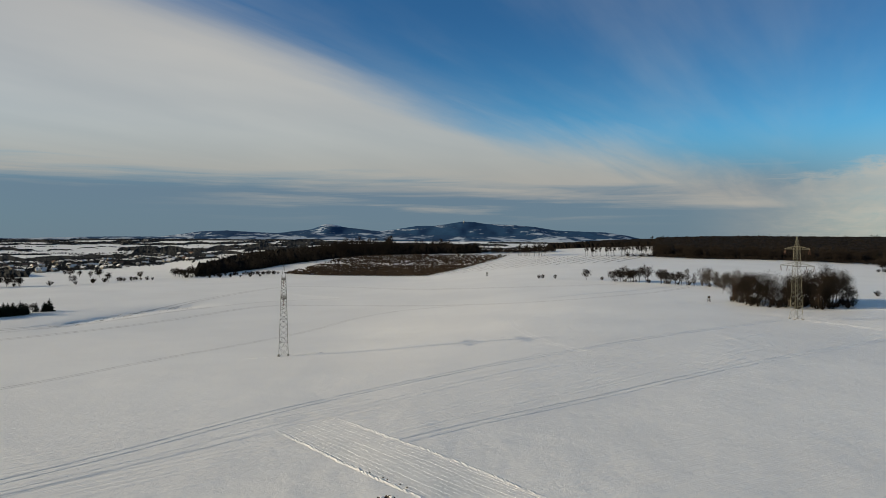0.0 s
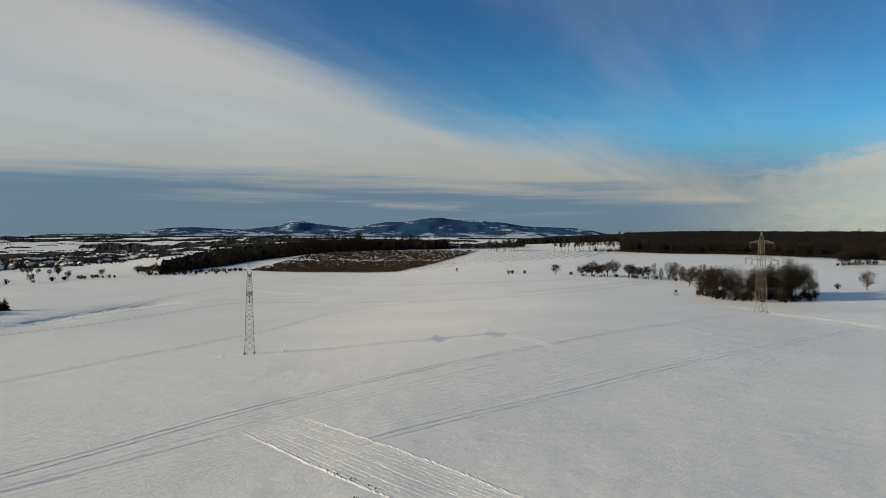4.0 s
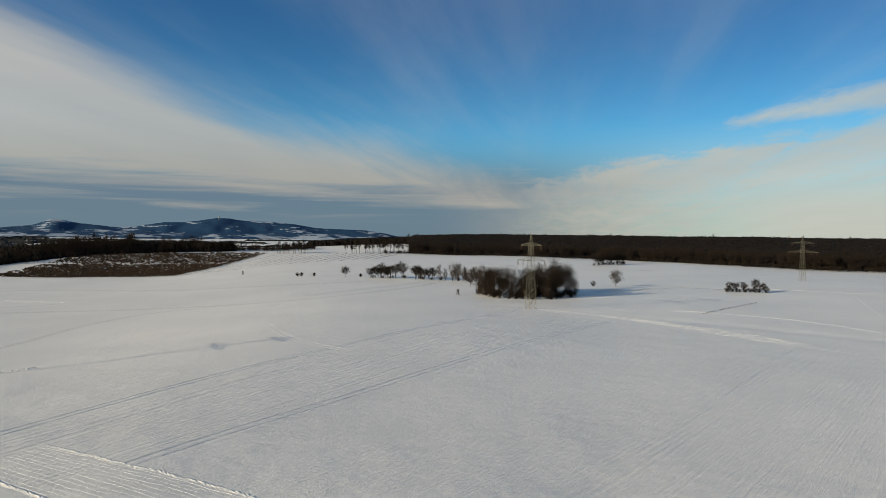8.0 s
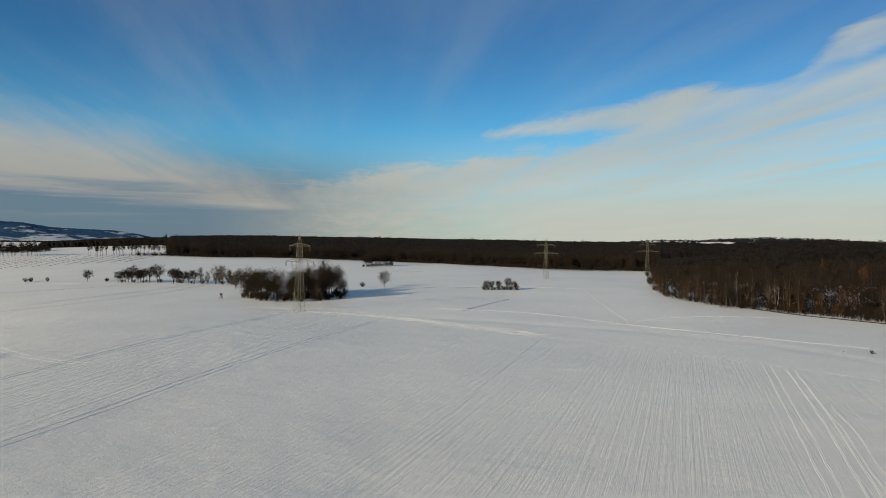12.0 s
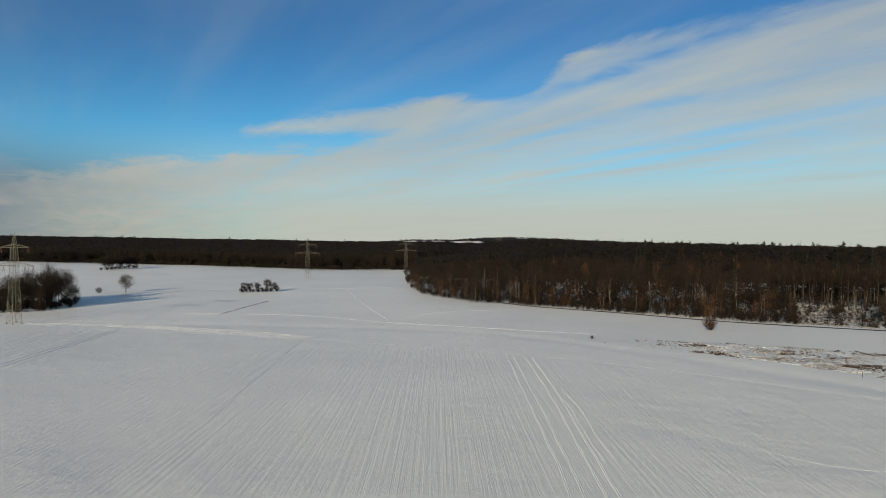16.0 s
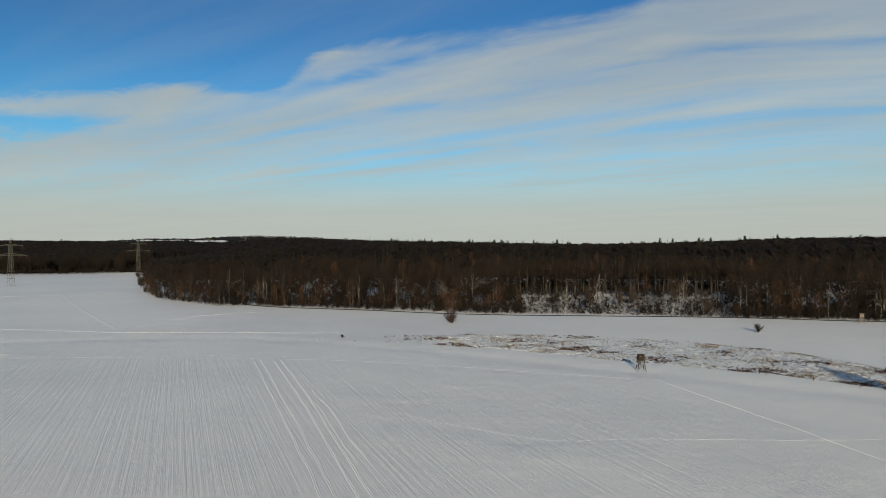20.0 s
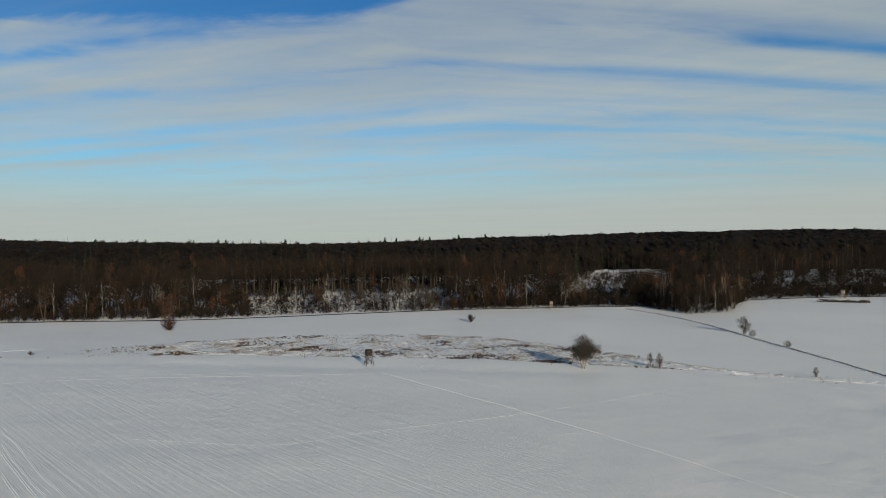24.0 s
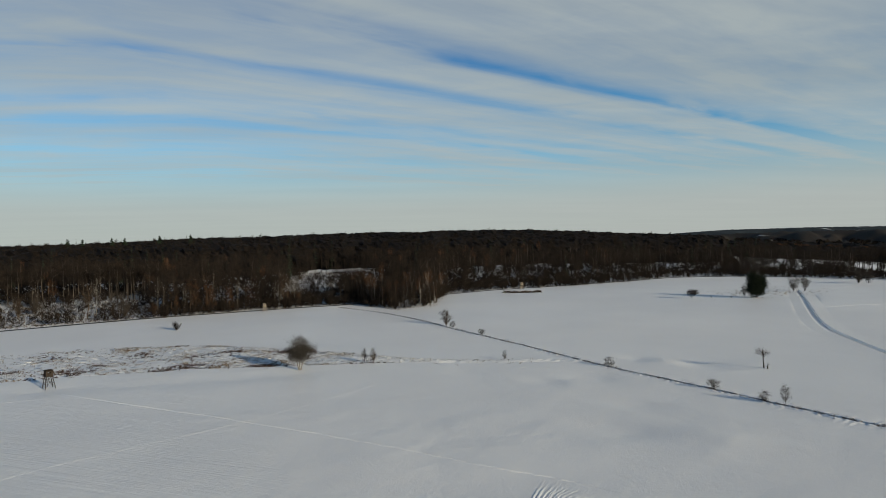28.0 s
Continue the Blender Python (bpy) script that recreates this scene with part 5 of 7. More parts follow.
def house(name, x, y, turn, long_, wide, eaves, label, roof_mat):
    ob = thing(name, label, "house", "houses of the village", at=spot(x, y), turn=turn)
    a, b, e = long_ / 2, wide / 2, eaves
    top = e + wide * 0.42
    v = [(-a, -b, -1), (a, -b, -1), (a, b, -1), (-a, b, -1), (-a, -b, e), (a, -b, e), (a, b, e), (-a, b, e), (-a, 0, top), (a, 0, top)]
    t = [(0, 1, 5), (0, 5, 4), (2, 3, 7), (2, 7, 6), (1, 2, 6), (1, 6, 5), (5, 6, 9), (3, 0, 4), (3, 4, 7), (7, 4, 8)]
    part("wall", (v, t), PLASTER, ob)
    o, k_ = 0.5, 0.3
    for s in (-1, 1):
        vv = [(-a - o, s * (b + o), e - o * 0.84), (a + o, s * (b + o), e - o * 0.84), (a + o, 0, top), (-a - o, 0, top)]
        vv += [(x_, y_, z_ + k_) for x_, y_, z_ in vv]
        tt = [(0, 1, 2), (0, 2, 3), (4, 6, 5), (4, 7, 6), (0, 4, 5), (0, 5, 1), (1, 5, 6), (1, 6, 2), (2, 6, 7), (2, 7, 3), (3, 7, 4), (3, 4, 0)]
        part("roof", (vv, tt), roof_mat, ob, "snow-covered roof slope" if roof_mat is ROOF_SNOW else "")
    part("chimney", box(a * 0.3, a * 0.3 + 0.8, -0.4, 0.4, top - 1, top + 1.2), ROOF_TILE, ob)
    for u in (-0.5, 0.0, 0.5):
        part("window", box(a * u - 0.7, a * u + 0.7, -b - 0.05, -b + 0.1, 1.2, 2.7), PANE, ob)
    return ob


q = np.random.default_rng(31)
_models = []
for n in range(96):
    deg_ = 23.5 + 16 * q.random()
    a_ = radians(deg_)
    r_ = float(np.interp(deg_, [23, 26.6, 29.5, 32.2, 35.5, 40], [1590, 1540, 1430, 1310, 1220, 1210])) - 25 + 70 * q.random() + (20, 190, 380, 600)[n % 4]
    x, y = -math.sin(a_) * r_, math.cos(a_) * r_
    if n < 6:
        _models.append(house("house", x, y, q.uniform(0, 360), q.uniform(8, 12.5), q.uniform(6, 7.6), q.uniform(3.4, 4.8), "plastered village house under a snowy roof" if n % 2 == 0 else "village house with a bare dark tiled roof",
                             ROOF_TILE if n % 2 else ROOF_SNOW))
    else:
        copy_thing(_models[n % 6 if n % 4 == 0 else (0, 1, 2, 4, 5)[n % 5]], pose(*spot(x, y), 0, 0, q.uniform(0, 360)))
for x, y, l_ in ((-560, 1640, 34), (-700, 1480, 30), (-640, 1560, 28), (60, 1900, 18), (20, 1950, 14)):
    house("farm_hall", x, y, q.uniform(-15, 25), l_ * 0.6, 9, 3.5, "long low farm hall under a snowy roof", ROOF_SNOW)

ROWTREE = [wood_tree(740 + n, 20.0, 3.3, 0.32, 9, 560, 1.8, 0.16, 0.009) for n in range(3)]

# ---- plantation before the wood ----
q = np.random.default_rng(41)
_c = [clump(520 + n, 2.5, 2.4, 12) for n in range(4)]
_pts = []
for row in range(64):
    f = row / 63
    lo, hi = -236 + 30 * f, -50 + 106 * f
    y_lo, y_hi = 800 + 262 * f, 707 + 362 * f
    for xx in np.arange(lo, hi, 1.9 + 1.3 * f):
        u = (xx - lo) / (hi - lo)
        keep = (1.0, 0.95, 0.8, 0.3)[row % 4] * (1.25 - 0.45 * f) * (0.55 + 0.45 * smooth(0.0, 0.3, u)) * (0.35 if 0.5 < f < 0.56 else 1.0)
        if q.random() < keep * (0.92 + 0.2 * math.sin(xx * 0.11 + row * 0.4)):
            _pts.append((xx + q.normal() * 0.7, y_lo + (y_hi - y_lo) * u + q.normal() * 1.0))
_pts = np.array(_pts)
_place = lay(_pts[:, 0], _pts[:, 1], hgt(_pts[:, 0], _pts[:, 1]))
plot = thing("plantation", "dark rows of young bushes on a snowy plot", "plantation", kind="stuff")
_k = q.integers(0, 4, len(_pts))
_s = q.uniform(0.6, 1.2, len(_pts))
_t = q.random(len(_pts)) * 6.28
tagged(part("stems", scattered([c[0] for c in _c], _place, _t, _s, _k), BARK_DARK, plot), kind="stuff")
tagged(part("twigs", scattered([c[1] for c in _c], _place, _t, _s, _k), BARK, plot), kind="stuff")

# ---- trees and bushes of the open fields ----
SMALL = [wood_tree(600 + n, 6.5, 2.6, 0.04, 12, 1100, 0.8, 0.07, 0.014, 5, 4, 0.8, 1 + n % 3) for n in range(4)]
SLIM = [wood_tree(620 + n, 8.5, 2.4, 0.02, 13, 900, 1.0, 0.065, 0.010, 4, 3, 1.2, 1 + n % 3) for n in range(4)]
TWIGGY = [shrub(650 + n, 2.4, 3.2, 9, 26, 0.85, 0.06, 3) for n in range(4)]
BUSHES = [shrub(640 + n, 2.4, 3.2, 22, 32, 0.7, 0.055) for n in range(4)]


def species(name, shapes, mats, label, category, group, spots_, lo, hi, seed, first="trunk", second="crown"):
    """Several plants of one kind, each a thing of its own."""
    q_ = np.random.default_rng(seed)
    models = []
    for n, (x, y) in enumerate(spots_):
        turn, size = q_.uniform(0, 360), q_.uniform(lo, hi)
        if n < len(shapes):
            models.append(plant(name, shapes[n], mats, spot(x, y, -0.05), label, category, group, turn, size, first, second))
        else:
            near_copy(models[n % len(models)], x, y, turn, size)


ROUND = [wood_tree(630 + n, 6.4 + 0.5 * n, 3.1, 0.20, 14, 1300, 0.85, 0.085, 0.016, 5, 3, 0.6, 1 + n // 2) for n in range(4)]
species("hedgerow_tree", ROUND, (BARK_DARK, TWIG), "small leafless tree in the hedgerow by the field edge", "tree", "hedgerow trees",
        [(89.5, 528), (105.2, 504.5), (110.2, 509.2), (113.7, 504.7), (116.7, 500.5), (119.6, 496.3), (125.0, 500.5), (128.9, 494.7), (111.5, 505.0), (117.9, 498.6), (135.7, 481.0), (140.8, 484.7), (142.7, 480.4), (144.8, 475.8), (146.7, 470.6), (139.7, 487.0)], 1.25, 1.8, 51)
species("slim_tree", SLIM, (BARK, TWIG_GREY), "slim grey leafless tree in the hedgerow", "tree", "hedgerow trees",
        [(149.4, 465.3), (155.1, 466.6), (158.2, 459.0), (159.3, 454.4), (160.3, 449.9), (164.6, 453.4), (165.7, 449.2), (167.1, 444.7), (168.4, 440.2), (170.0, 435.3), (174.5, 439.2), (160.7, 455.1), (163.8, 447.5), (167.0, 440.7), (171.5, 444.6), (145.5, 388.0)], 1.2, 1.75, 52)
species("hedgerow_bush", BUSHES, (BARK_DARK, TWIG_GREY), "dark bush at the foot of the hedgerow", "bush", "hedgerow bushes",
        [(107.5, 506.5), (114.4, 499.8), (122.8, 502.0), (130.3, 493.3), (119.9, 499.5), (140.8, 478.5), (145.2, 471.3), (140.8, 484.7), (152.1, 468.2), (160.5, 452.6), (165.2, 443.0), (174.1, 441.3), (166.0, 448.8)], 0.8, 1.6, 64, "stem", "crown")
species("field_bush", BUSHES, (BARK_DARK, TWIG), "low dark rounded bush standing in snow", "bush", "bushes by the field edge",
        [(53.6, 550.7), (57, 550), (66.7, 545), (100.8, 522), (218.3, 362.5), (170, 464)], 0.9, 1.5, 53, "stem", "crown")
species("meadow_tree", ROUND, (BARK_DARK, TWIG), "dark leafless tree on the snowy meadow", "tree", "meadow trees",
        [(-379.5, 603), (-367, 704), (-374, 653), (-352, 756), (-345, 748), (-340, 741), (-334, 735), (-327, 727), (-348, 744), (-338, 750), (-320, 738), (-433, 720), (-439, 745), (-427, 727), (-484, 782), (-492, 775), (-545, 848), (-536, 852), (-424, 555), (-419, 557), (-417, 567), (-413, 560), (-409, 563), (-405, 566), (-428, 549), (-433, 545), (-440, 541), (-446, 536), (-410, 571), (-422, 562)], 1.1, 1.75, 54)
species("hedge_bush", BUSHES, (BARK_DARK, TWIG), "dark low hedge bush on the meadow's rim", "bush", "hedge on the meadow's rim",
        [(-386.5, 579), (-375, 600), (-372, 622), (-376, 630), (-371, 640), (-374, 648), (-360, 658), (-366, 662), (-372, 668), (-367, 690), (-362, 686), (-356, 684), (-350, 686), (-346, 689), (-360, 672), (-412, 568), (-300, 730), (-290, 735), (-280, 740), (-270, 744), (-260, 748), (-250, 752)] + [(-327 + 2.6 * n + 2 * math.sin(n * 5), 727 + 3.4 * n) for n in range(17)] + [(-282 + 3.0 * n, 786 + 0.9 * n + 2 * math.sin(n * 3)) for n in range(14)], 1.2, 2.1, 55, "stem", "crown")
FIRS = [conifer(660 + n, 8.5, 3.4 + 0.4 * n, 13, 9, 0.22, 0.0, 0.62 + 0.08 * n) for n in range(4)]
species("fir_tree", FIRS, (BARK_DARK, PINE), "dark broad fir in a close row", "tree", "row of firs",
        [(-266 + 23 * u + 6.0 * math.sin(7.0 * n), 280 + 60 * u + 4.0 * math.sin(11.0 * n + 1)) for n, u in enumerate(k / 79 for k in range(80))] + [(-243.5, 353), (-240, 354.5), (-238, 356), (-241, 357)], 0.5, 0.92, 56)
species("row_tree", SMALL, (BARK_DARK, TWIG_GREY), "small grey leafless tree between the spruces", "tree", "row of firs", [(-243, 345.5), (-241.5, 347), (-245, 344), (-250, 322), (-246, 330), (-240, 338)], 0.7, 1.0, 66)
plant("lone_tree", wood_tree(671, 11.5, 4.7, 0.12, 22, 3200, 1.0, 0.07, 0.017, 6, 4), (BARK_DARK, TWIG_GREY), spot(228.1, 352.3), "leafless tree standing alone on the snow", "tree")
species("thicket_tree", ROUND, (BARK_DARK, TWIG), "leafless tree in a small thicket on open snow", "tree", "small thicket", [(266.8, 297.5), (269.5, 296), (273.5, 294.4), (277.5, 290), (279.5, 287)], 0.8, 1.15, 57)
species("thicket_bush", BUSHES, (BARK_DARK, TWIG), "dark bush at the foot of a small thicket", "bush", "small thicket", [(265.5, 298), (267.5, 296.5), (269.3, 295.4), (271, 295), (273, 293), (275, 291.5), (276.8, 290.4), (278.5, 288.5), (281, 286)], 0.9, 1.5, 58, "stem", "crown")
species("far_hedge_bush", BUSHES, (BARK_DARK, TWIG), "dark bush filling a far hedge", "bush", "far hedge", [(364, 603), (370, 604), (375, 605), (380, 607), (386, 608), (392, 610), (398, 612), (404, 614), (409, 616)], 1.2, 2.0, 67, "stem", "crown")
species("far_hedge_tree", ROUND, (BARK_DARK, TWIG), "dark leafless tree of a far hedge", "tree", "far hedge", [(368, 604), (372, 604), (377, 606), (383, 607), (389, 609), (395, 612), (401, 613), (407, 615)], 1.5, 2.3, 59)
_oak = [wood_tree(301 + n, h_, w_, 0.20, 16, g_, 0.55, 0.055, 0.020, 6, 3, 0.35, 1) for n, (h_, w_, g_) in enumerate(((7.7, 3.3, 4600), (6.4, 2.9, 3400), (5.6, 2.7, 2800)))]
_put = [np.array(p_) for p_ in ((0.3, 0.2, 0.0), (-1.9, -1.2, 0.0), (1.6, 1.5, 0.0))]
_pull = [(0.03, 0.0), (-0.10, -0.15), (0.10, 0.15)]
_oak = [[(np.array(v_) + p_ * 0.14 + np.outer(np.array(v_)[:, 2], [*l_, 0.0]), t_) for v_, t_ in o_] for o_, p_, l_ in zip(_oak, _put, _pull)]
plant("field_oak", (joined([o_[0] for o_ in _oak]), joined([o_[1] for o_ in _oak])), (BIRCH, TWIG_GREY), spot(132.5, -63.5), "broad leafless field oak with a dense frosted crown", "tree", size=0.99)
species("young_birch", [SLIM[0], SLIM[2]], (BARK, TWIG_GREY), "young grey birch beside the rough strip", "tree", "young birches", [(129.5, -78.1), (127.4, -79.1)], 0.42, 0.48, 60)
plant("ditch_tree", SMALL[2], (BARK, TWIG_GREY), spot(166.1, -130.9), "frosted leafless tree on the ditch bank", "tree", size=0.9)
species("ditch_bush", [wood_tree(655 + n, 2.6, 1.7, 0.0, 9, 620, 0.5, 0.04, 0.012, 4, 2, 0.9, 3) for n in range(2)], (BARK_DARK, TWIG_GREY), "grey bush growing in the ditch", "bush", "bushes along the ditch",
        [(161.4, -130), (143.9, -126.4), (89, -114.5), (63.3, -110.6), (52.8, -108)], 0.6, 0.95, 61, "stem", "crown")
plant("lone_sapling", SLIM[1], (BARK, TWIG_GREY), spot(110.2, -103.8), "thin grey sapling on lumpy snow", "tree", size=0.3)
plant("ditch_birch", SLIM[3], (BARK, TWIG_GREY), spot(49.4, -107.9), "slim young birches growing together in the ditch", "tree", size=0.42)
_dead = [(np.array(v_) + np.outer(np.maximum(np.array(v_)[:, 2], 0) ** 1.3, [-0.07, 0.2, 0.0]), t_) for v_, t_ in wood_tree(691, 4.9, 2.1, 0.42, 9, 420, 0.6, 0.035, 0.024, 6, 3, 0.5)]
plant("dead_tree", _dead, (BARK_DARK, TWIG_GREY), spot(66.4, -135.8), "half-dead leaning tree with a torn crown", "tree")
plant("old_stump", bare_tree(692, 1.3, 0.5, 0.5, 3, 1, 1, 0.3, 0.12, 0.1, 0.4, 0.04, 6), (BARK_DARK, BARK_DARK), spot(65.4, -135.2), "broken old stump beside a dead tree", "stump")
plant("pine_tree", wood_tree(693, 10.2, 4.3, -0.04, 9, 6500, 0.8, 0.30, 0.02, 6), (BARK, PINE), spot(136.1, -273.6), "broad dark pine standing alone on snow", "tree", size=1.1)
plant("pine_companion", SLIM[1], (BARK, TWIG_GREY), spot(140.9, -273), "slim grey tree beside the pine", "tree", size=0.75)
plant("round_bush", wood_tree(694, 4.3, 2.9, 0.22, 14, 1800, 0.55, 0.09, 0.022, 5, 1), (BARK_DARK, TWIG), spot(154.6, -255), "low round-crowned tree on open snow", "tree")
species("canal_tree", SMALL, (BARK_DARK, TWIG_GREY), "leafless tree at the end of the water ditch", "tree", "trees by the water ditch", [(139.8, -316), (137.6, -322.5), (138, -386.8), (134.1, -389.2)], 1.0, 1.35, 62)
plant("field_sapling", bare_tree(696, 12.5, 2.1, 0.08, 26, 5, 7, 1.1, 0.009, 0.02, 1.5, 0.05, 5, stems=3), (BARK, TWIG_RED), spot(236.5, 38.2), "tall reddish sapling with upright rods at the wood's edge", "tree")
plant("field_shrub", BUSHES[1], (BARK_DARK, TWIG_RED), spot(234.5, 36.8), "reddish bush at the foot of a sapling", "bush", size=1.45, first="stem", second="crown")
plant("field_shrub", BUSHES[3], (BARK_DARK, TWIG_GREY), spot(191.1, 63.7), "small grey bush on open snow", "bush", size=0.5, first="stem", second="crown")
plant("meadow_bush", BUSHES[2], (BARK_DARK, TWIG), spot(225, -64.5), "spiky brown bush alone on the snow", "bush", size=1.15, first="stem", second="crown")
species("row_larch", ROWTREE, (BARK_DARK, TWIG), "tall bare larch in a thin row on the far field", "tree", "thin row of larches",
        [(73, 1048), (80, 1044), (86, 1040), (94, 1034), (100, 1030), (104, 1027)] + [(70 + 2.6 * n + 2 * math.sin(n * 5), 1050 - 2 * n + 8 * math.sin(n * 3)) for n in range(18)] + [(162 + 2.5 * n + 2.5 * math.sin(n * 7), 962 - 0.7 * n + 14 * math.sin(n * 2.3)) for n in range(46)], 0.75, 1.15, 63)

# ---- trees along the wood's edge, one by one ----
BIRCHES = [wood_tree(800 + n, 15.5, 2.5, 0.42, 12, 520, 1.2, 0.07, 0.0072, 5, 2, 1.1, 1 + (n == 2)) for n in range(5)]
EDGE_OAKS = [wood_tree(820 + n, 13.5 + n, 4.6, 0.2, 17, 620, 1.2, 0.06, 0.0115, 4, 4, 0.6, 1 + (n == 3)) for n in range(4)]
RODS = [bare_tree(840 + n, 9.5, 1.9, 0.08, 14, 3, 7, 1.1, 0.010, 0.03, 1.4, 0.08, 4, stems=2, light=True) for n in range(3)]


def along_edge(count, az0, az1, d0, d1, seed, thin=False):
    q_ = np.random.default_rng(seed)
    az_ = q_.uniform(min(az0, az1), max(az0, az1), count)
    if thin:
        az_ = az_[((az_ < -104) | (az_ > -87) | (q_.random(count) < 0.14)) & ((az_ > -115.5) | (q_.random(count) < 0.2))]
        count = len(az_)
    p_ = polar(az_, wood_edge(az_) + q_.uniform(d0, d1, count))
    return [(float(x), float(y)) for x, y, _ in p_]


species("edge_birch", BIRCHES, (BIRCH, TWIG), "white-stemmed birch at the edge of the wood", "tree", "birches at the wood's edge", along_edge(32, -60, -128, 3, 26, 71, True), 0.75, 1.15, 71)
species("edge_oak", EDGE_OAKS, (BARK, TWIG), "spreading leafless tree at the edge of the wood", "tree", "trees at the wood's edge", along_edge(46, -56, -128, 2, 22, 72, True), 0.7, 1.1, 72)
species("edge_sapling", RODS, (BARK, TWIG_RED), "reddish brown sapling at the edge of the wood", "tree", "saplings at the wood's edge", along_edge(60, -55.5, -128, 0, 14, 73, True), 0.6, 1.25, 73)
species("edge_bush", TWIGGY, (BARK_DARK, TWIG), "brown leafless bush along the wood's edge", "bush", "bushes at the wood's edge", along_edge(130, -55.5, -128, 0, 14, 74, True), 0.6, 1.4, 74, "stem", "crown")
species("frosted_tree", EDGE_OAKS[::-1], (BIRCH, TWIG_GREY), "pale frosted tree with bare spreading limbs", "tree", "trees at the wood's edge", along_edge(9, -58, -118, 4, 24, 83, True), 0.75, 1.05, 83)
species("copse_birch", BIRCHES, (BIRCH, TWIG_RED), "pale-stemmed birch in a copse by the ditch", "tree", "copse by the ditch",
        along_edge(40, -120.2, -128.0, 1, 46, 75), 0.55, 0.95, 75)
species("copse_bush", TWIGGY, (BARK_DARK, TWIG), "dark bush in a copse by the ditch", "bush", "copse by the ditch", along_edge(90, -114.5, -128.2, 0, 40, 76), 1.0, 2.2, 76, "stem", "crown")
MIDDLE = [wood_tree(860 + n, 8.0, 2.9, 0.15, 8, 420, 1.0, 0.075, 0.011, 4, 1) for n in range(4)]
species("rim_tree", MIDDLE, (BARK_DARK, TWIG), "small dark leafless tree on the far field's rim", "tree", "trees on the far field's rim", along_edge(70, -129, -168, 1, 16, 77), 0.6, 1.25, 77)
species("rim_bush", TWIGGY, (BARK_DARK, TWIG), "brown bush on the far field's rim", "bush", "bushes on the far field's rim", along_edge(150, -129, -168, 0, 62, 78), 0.7, 1.7, 78, "stem", "crown")
species("glade_bush", TWIGGY, (BARK_DARK, TWIG), "brown bush in a snowy felled clearing", "bush", "bushes of the clearing", along_edge(90, -87, -104, 4, 62, 79) + along_edge(150, -114.8, -121.8, 20, 195, 179), 0.25, 0.75, 79, "stem", "crown")
species("glade_tree", [SLIM[0], SLIM[1], SMALL[0]], (BARK, TWIG_GREY), "thin grey tree in a snowy felled clearing", "tree", "trees of the clearing", along_edge(20, -87, -124, 6, 60, 80), 0.8, 1.4, 80)
az, r = fill(170, -55.4, -67, 0, 90, 81)
stand("beech_wood", "brown young trees at the rounded corner of the wood", az, r, FRONT, (TRUNK, TWIG), 82, 0.6, 0.95)

# ---- lane, tracks and paths ----


def eased(points, rounds=3):
    """A line of points with its corners rounded."""
    p = np.array(points, float)
    for _ in range(rounds):
        a, b = p[:-1], p[1:]
        mid = np.stack([a * 0.75 + b * 0.25, a * 0.25 + b * 0.75], 1).reshape(-1, 2)
        p = np.concatenate([p[:1], mid, p[-1:]])
    return p


def ribbon(points, profile, step=1.5, shift=0.0, ease=3, wobble=0.0, seed=0, rough_by=0.9, dug=1.0):
    """A strip laid along a line: its cross-section is given as offsets and lifts over the ground."""
    p = eased(points, ease)
    s = np.concatenate([[0], np.cumsum(np.hypot(*np.diff(p, axis=0).T))])
    u = np.linspace(0, s[-1], max(3, int(s[-1] / step)))
    c = np.stack([np.interp(u, s, p[:, 0]), np.interp(u, s, p[:, 1])], 1)
    d = unit(np.gradient(c, axis=0))
    side = np.stack([d[:, 1], -d[:, 0]], 1)
    q_ = np.random.default_rng(seed)
    jit = np.convolve(q_.normal(size=len(u) + 8), np.ones(9) / 9, "valid") * wobble
    prof = np.array(profile, float)
    xy = c[:, None] + side[:, None] * (prof[None, :, :1] + shift + jit[:, None, None])
    fade = np.clip(np.minimum(u, s[-1] - u) / 6.0, 0.05, 1)[:, None]
    rough = 1 + (q_.random((len(u), len(prof))) - 0.5) * rough_by
    z = hgt(xy[..., 0], xy[..., 1], dug) + prof[None, :, 1] * fade * rough + 0.012
    n, m = z.shape
    i, j = np.meshgrid(np.arange(n - 1), np.arange(m - 1), indexing="ij")
    q4 = [k_.ravel() for k_ in (i * m + j, i * m + j + 1, (i + 1) * m + j + 1, (i + 1) * m + j)]
    t = np.concatenate([np.stack([q4[0], q4[2], q4[1]], 1), np.stack([q4[0], q4[3], q4[2]], 1)])
    return lay(xy[..., 0], xy[..., 1], z).reshape(-1, 3), t


def rut(w, h):
    return [(-1.6 * w, -0.03), (-w, h), (-0.55 * w, h * 0.75), (-0.3 * w, 0.0), (0.3 * w, 0.0), (0.55 * w, h * 0.75), (w, h), (1.6 * w, -0.03)]


def wheel_track(points, label, gauge=1.9, w=0.11, h=0.02, seed=0, mat=SNOW_PLAIN):
    ob = thing("wheel_track", label, "track", "wheel tracks in the snow", kind="structure")
    for n, s in enumerate((-gauge / 2, gauge / 2)):
        part("rut", ribbon(points, rut(w, h), 0.9, s, wobble=0.16, seed=seed + n, rough_by=1.7), mat, ob)
    return ob


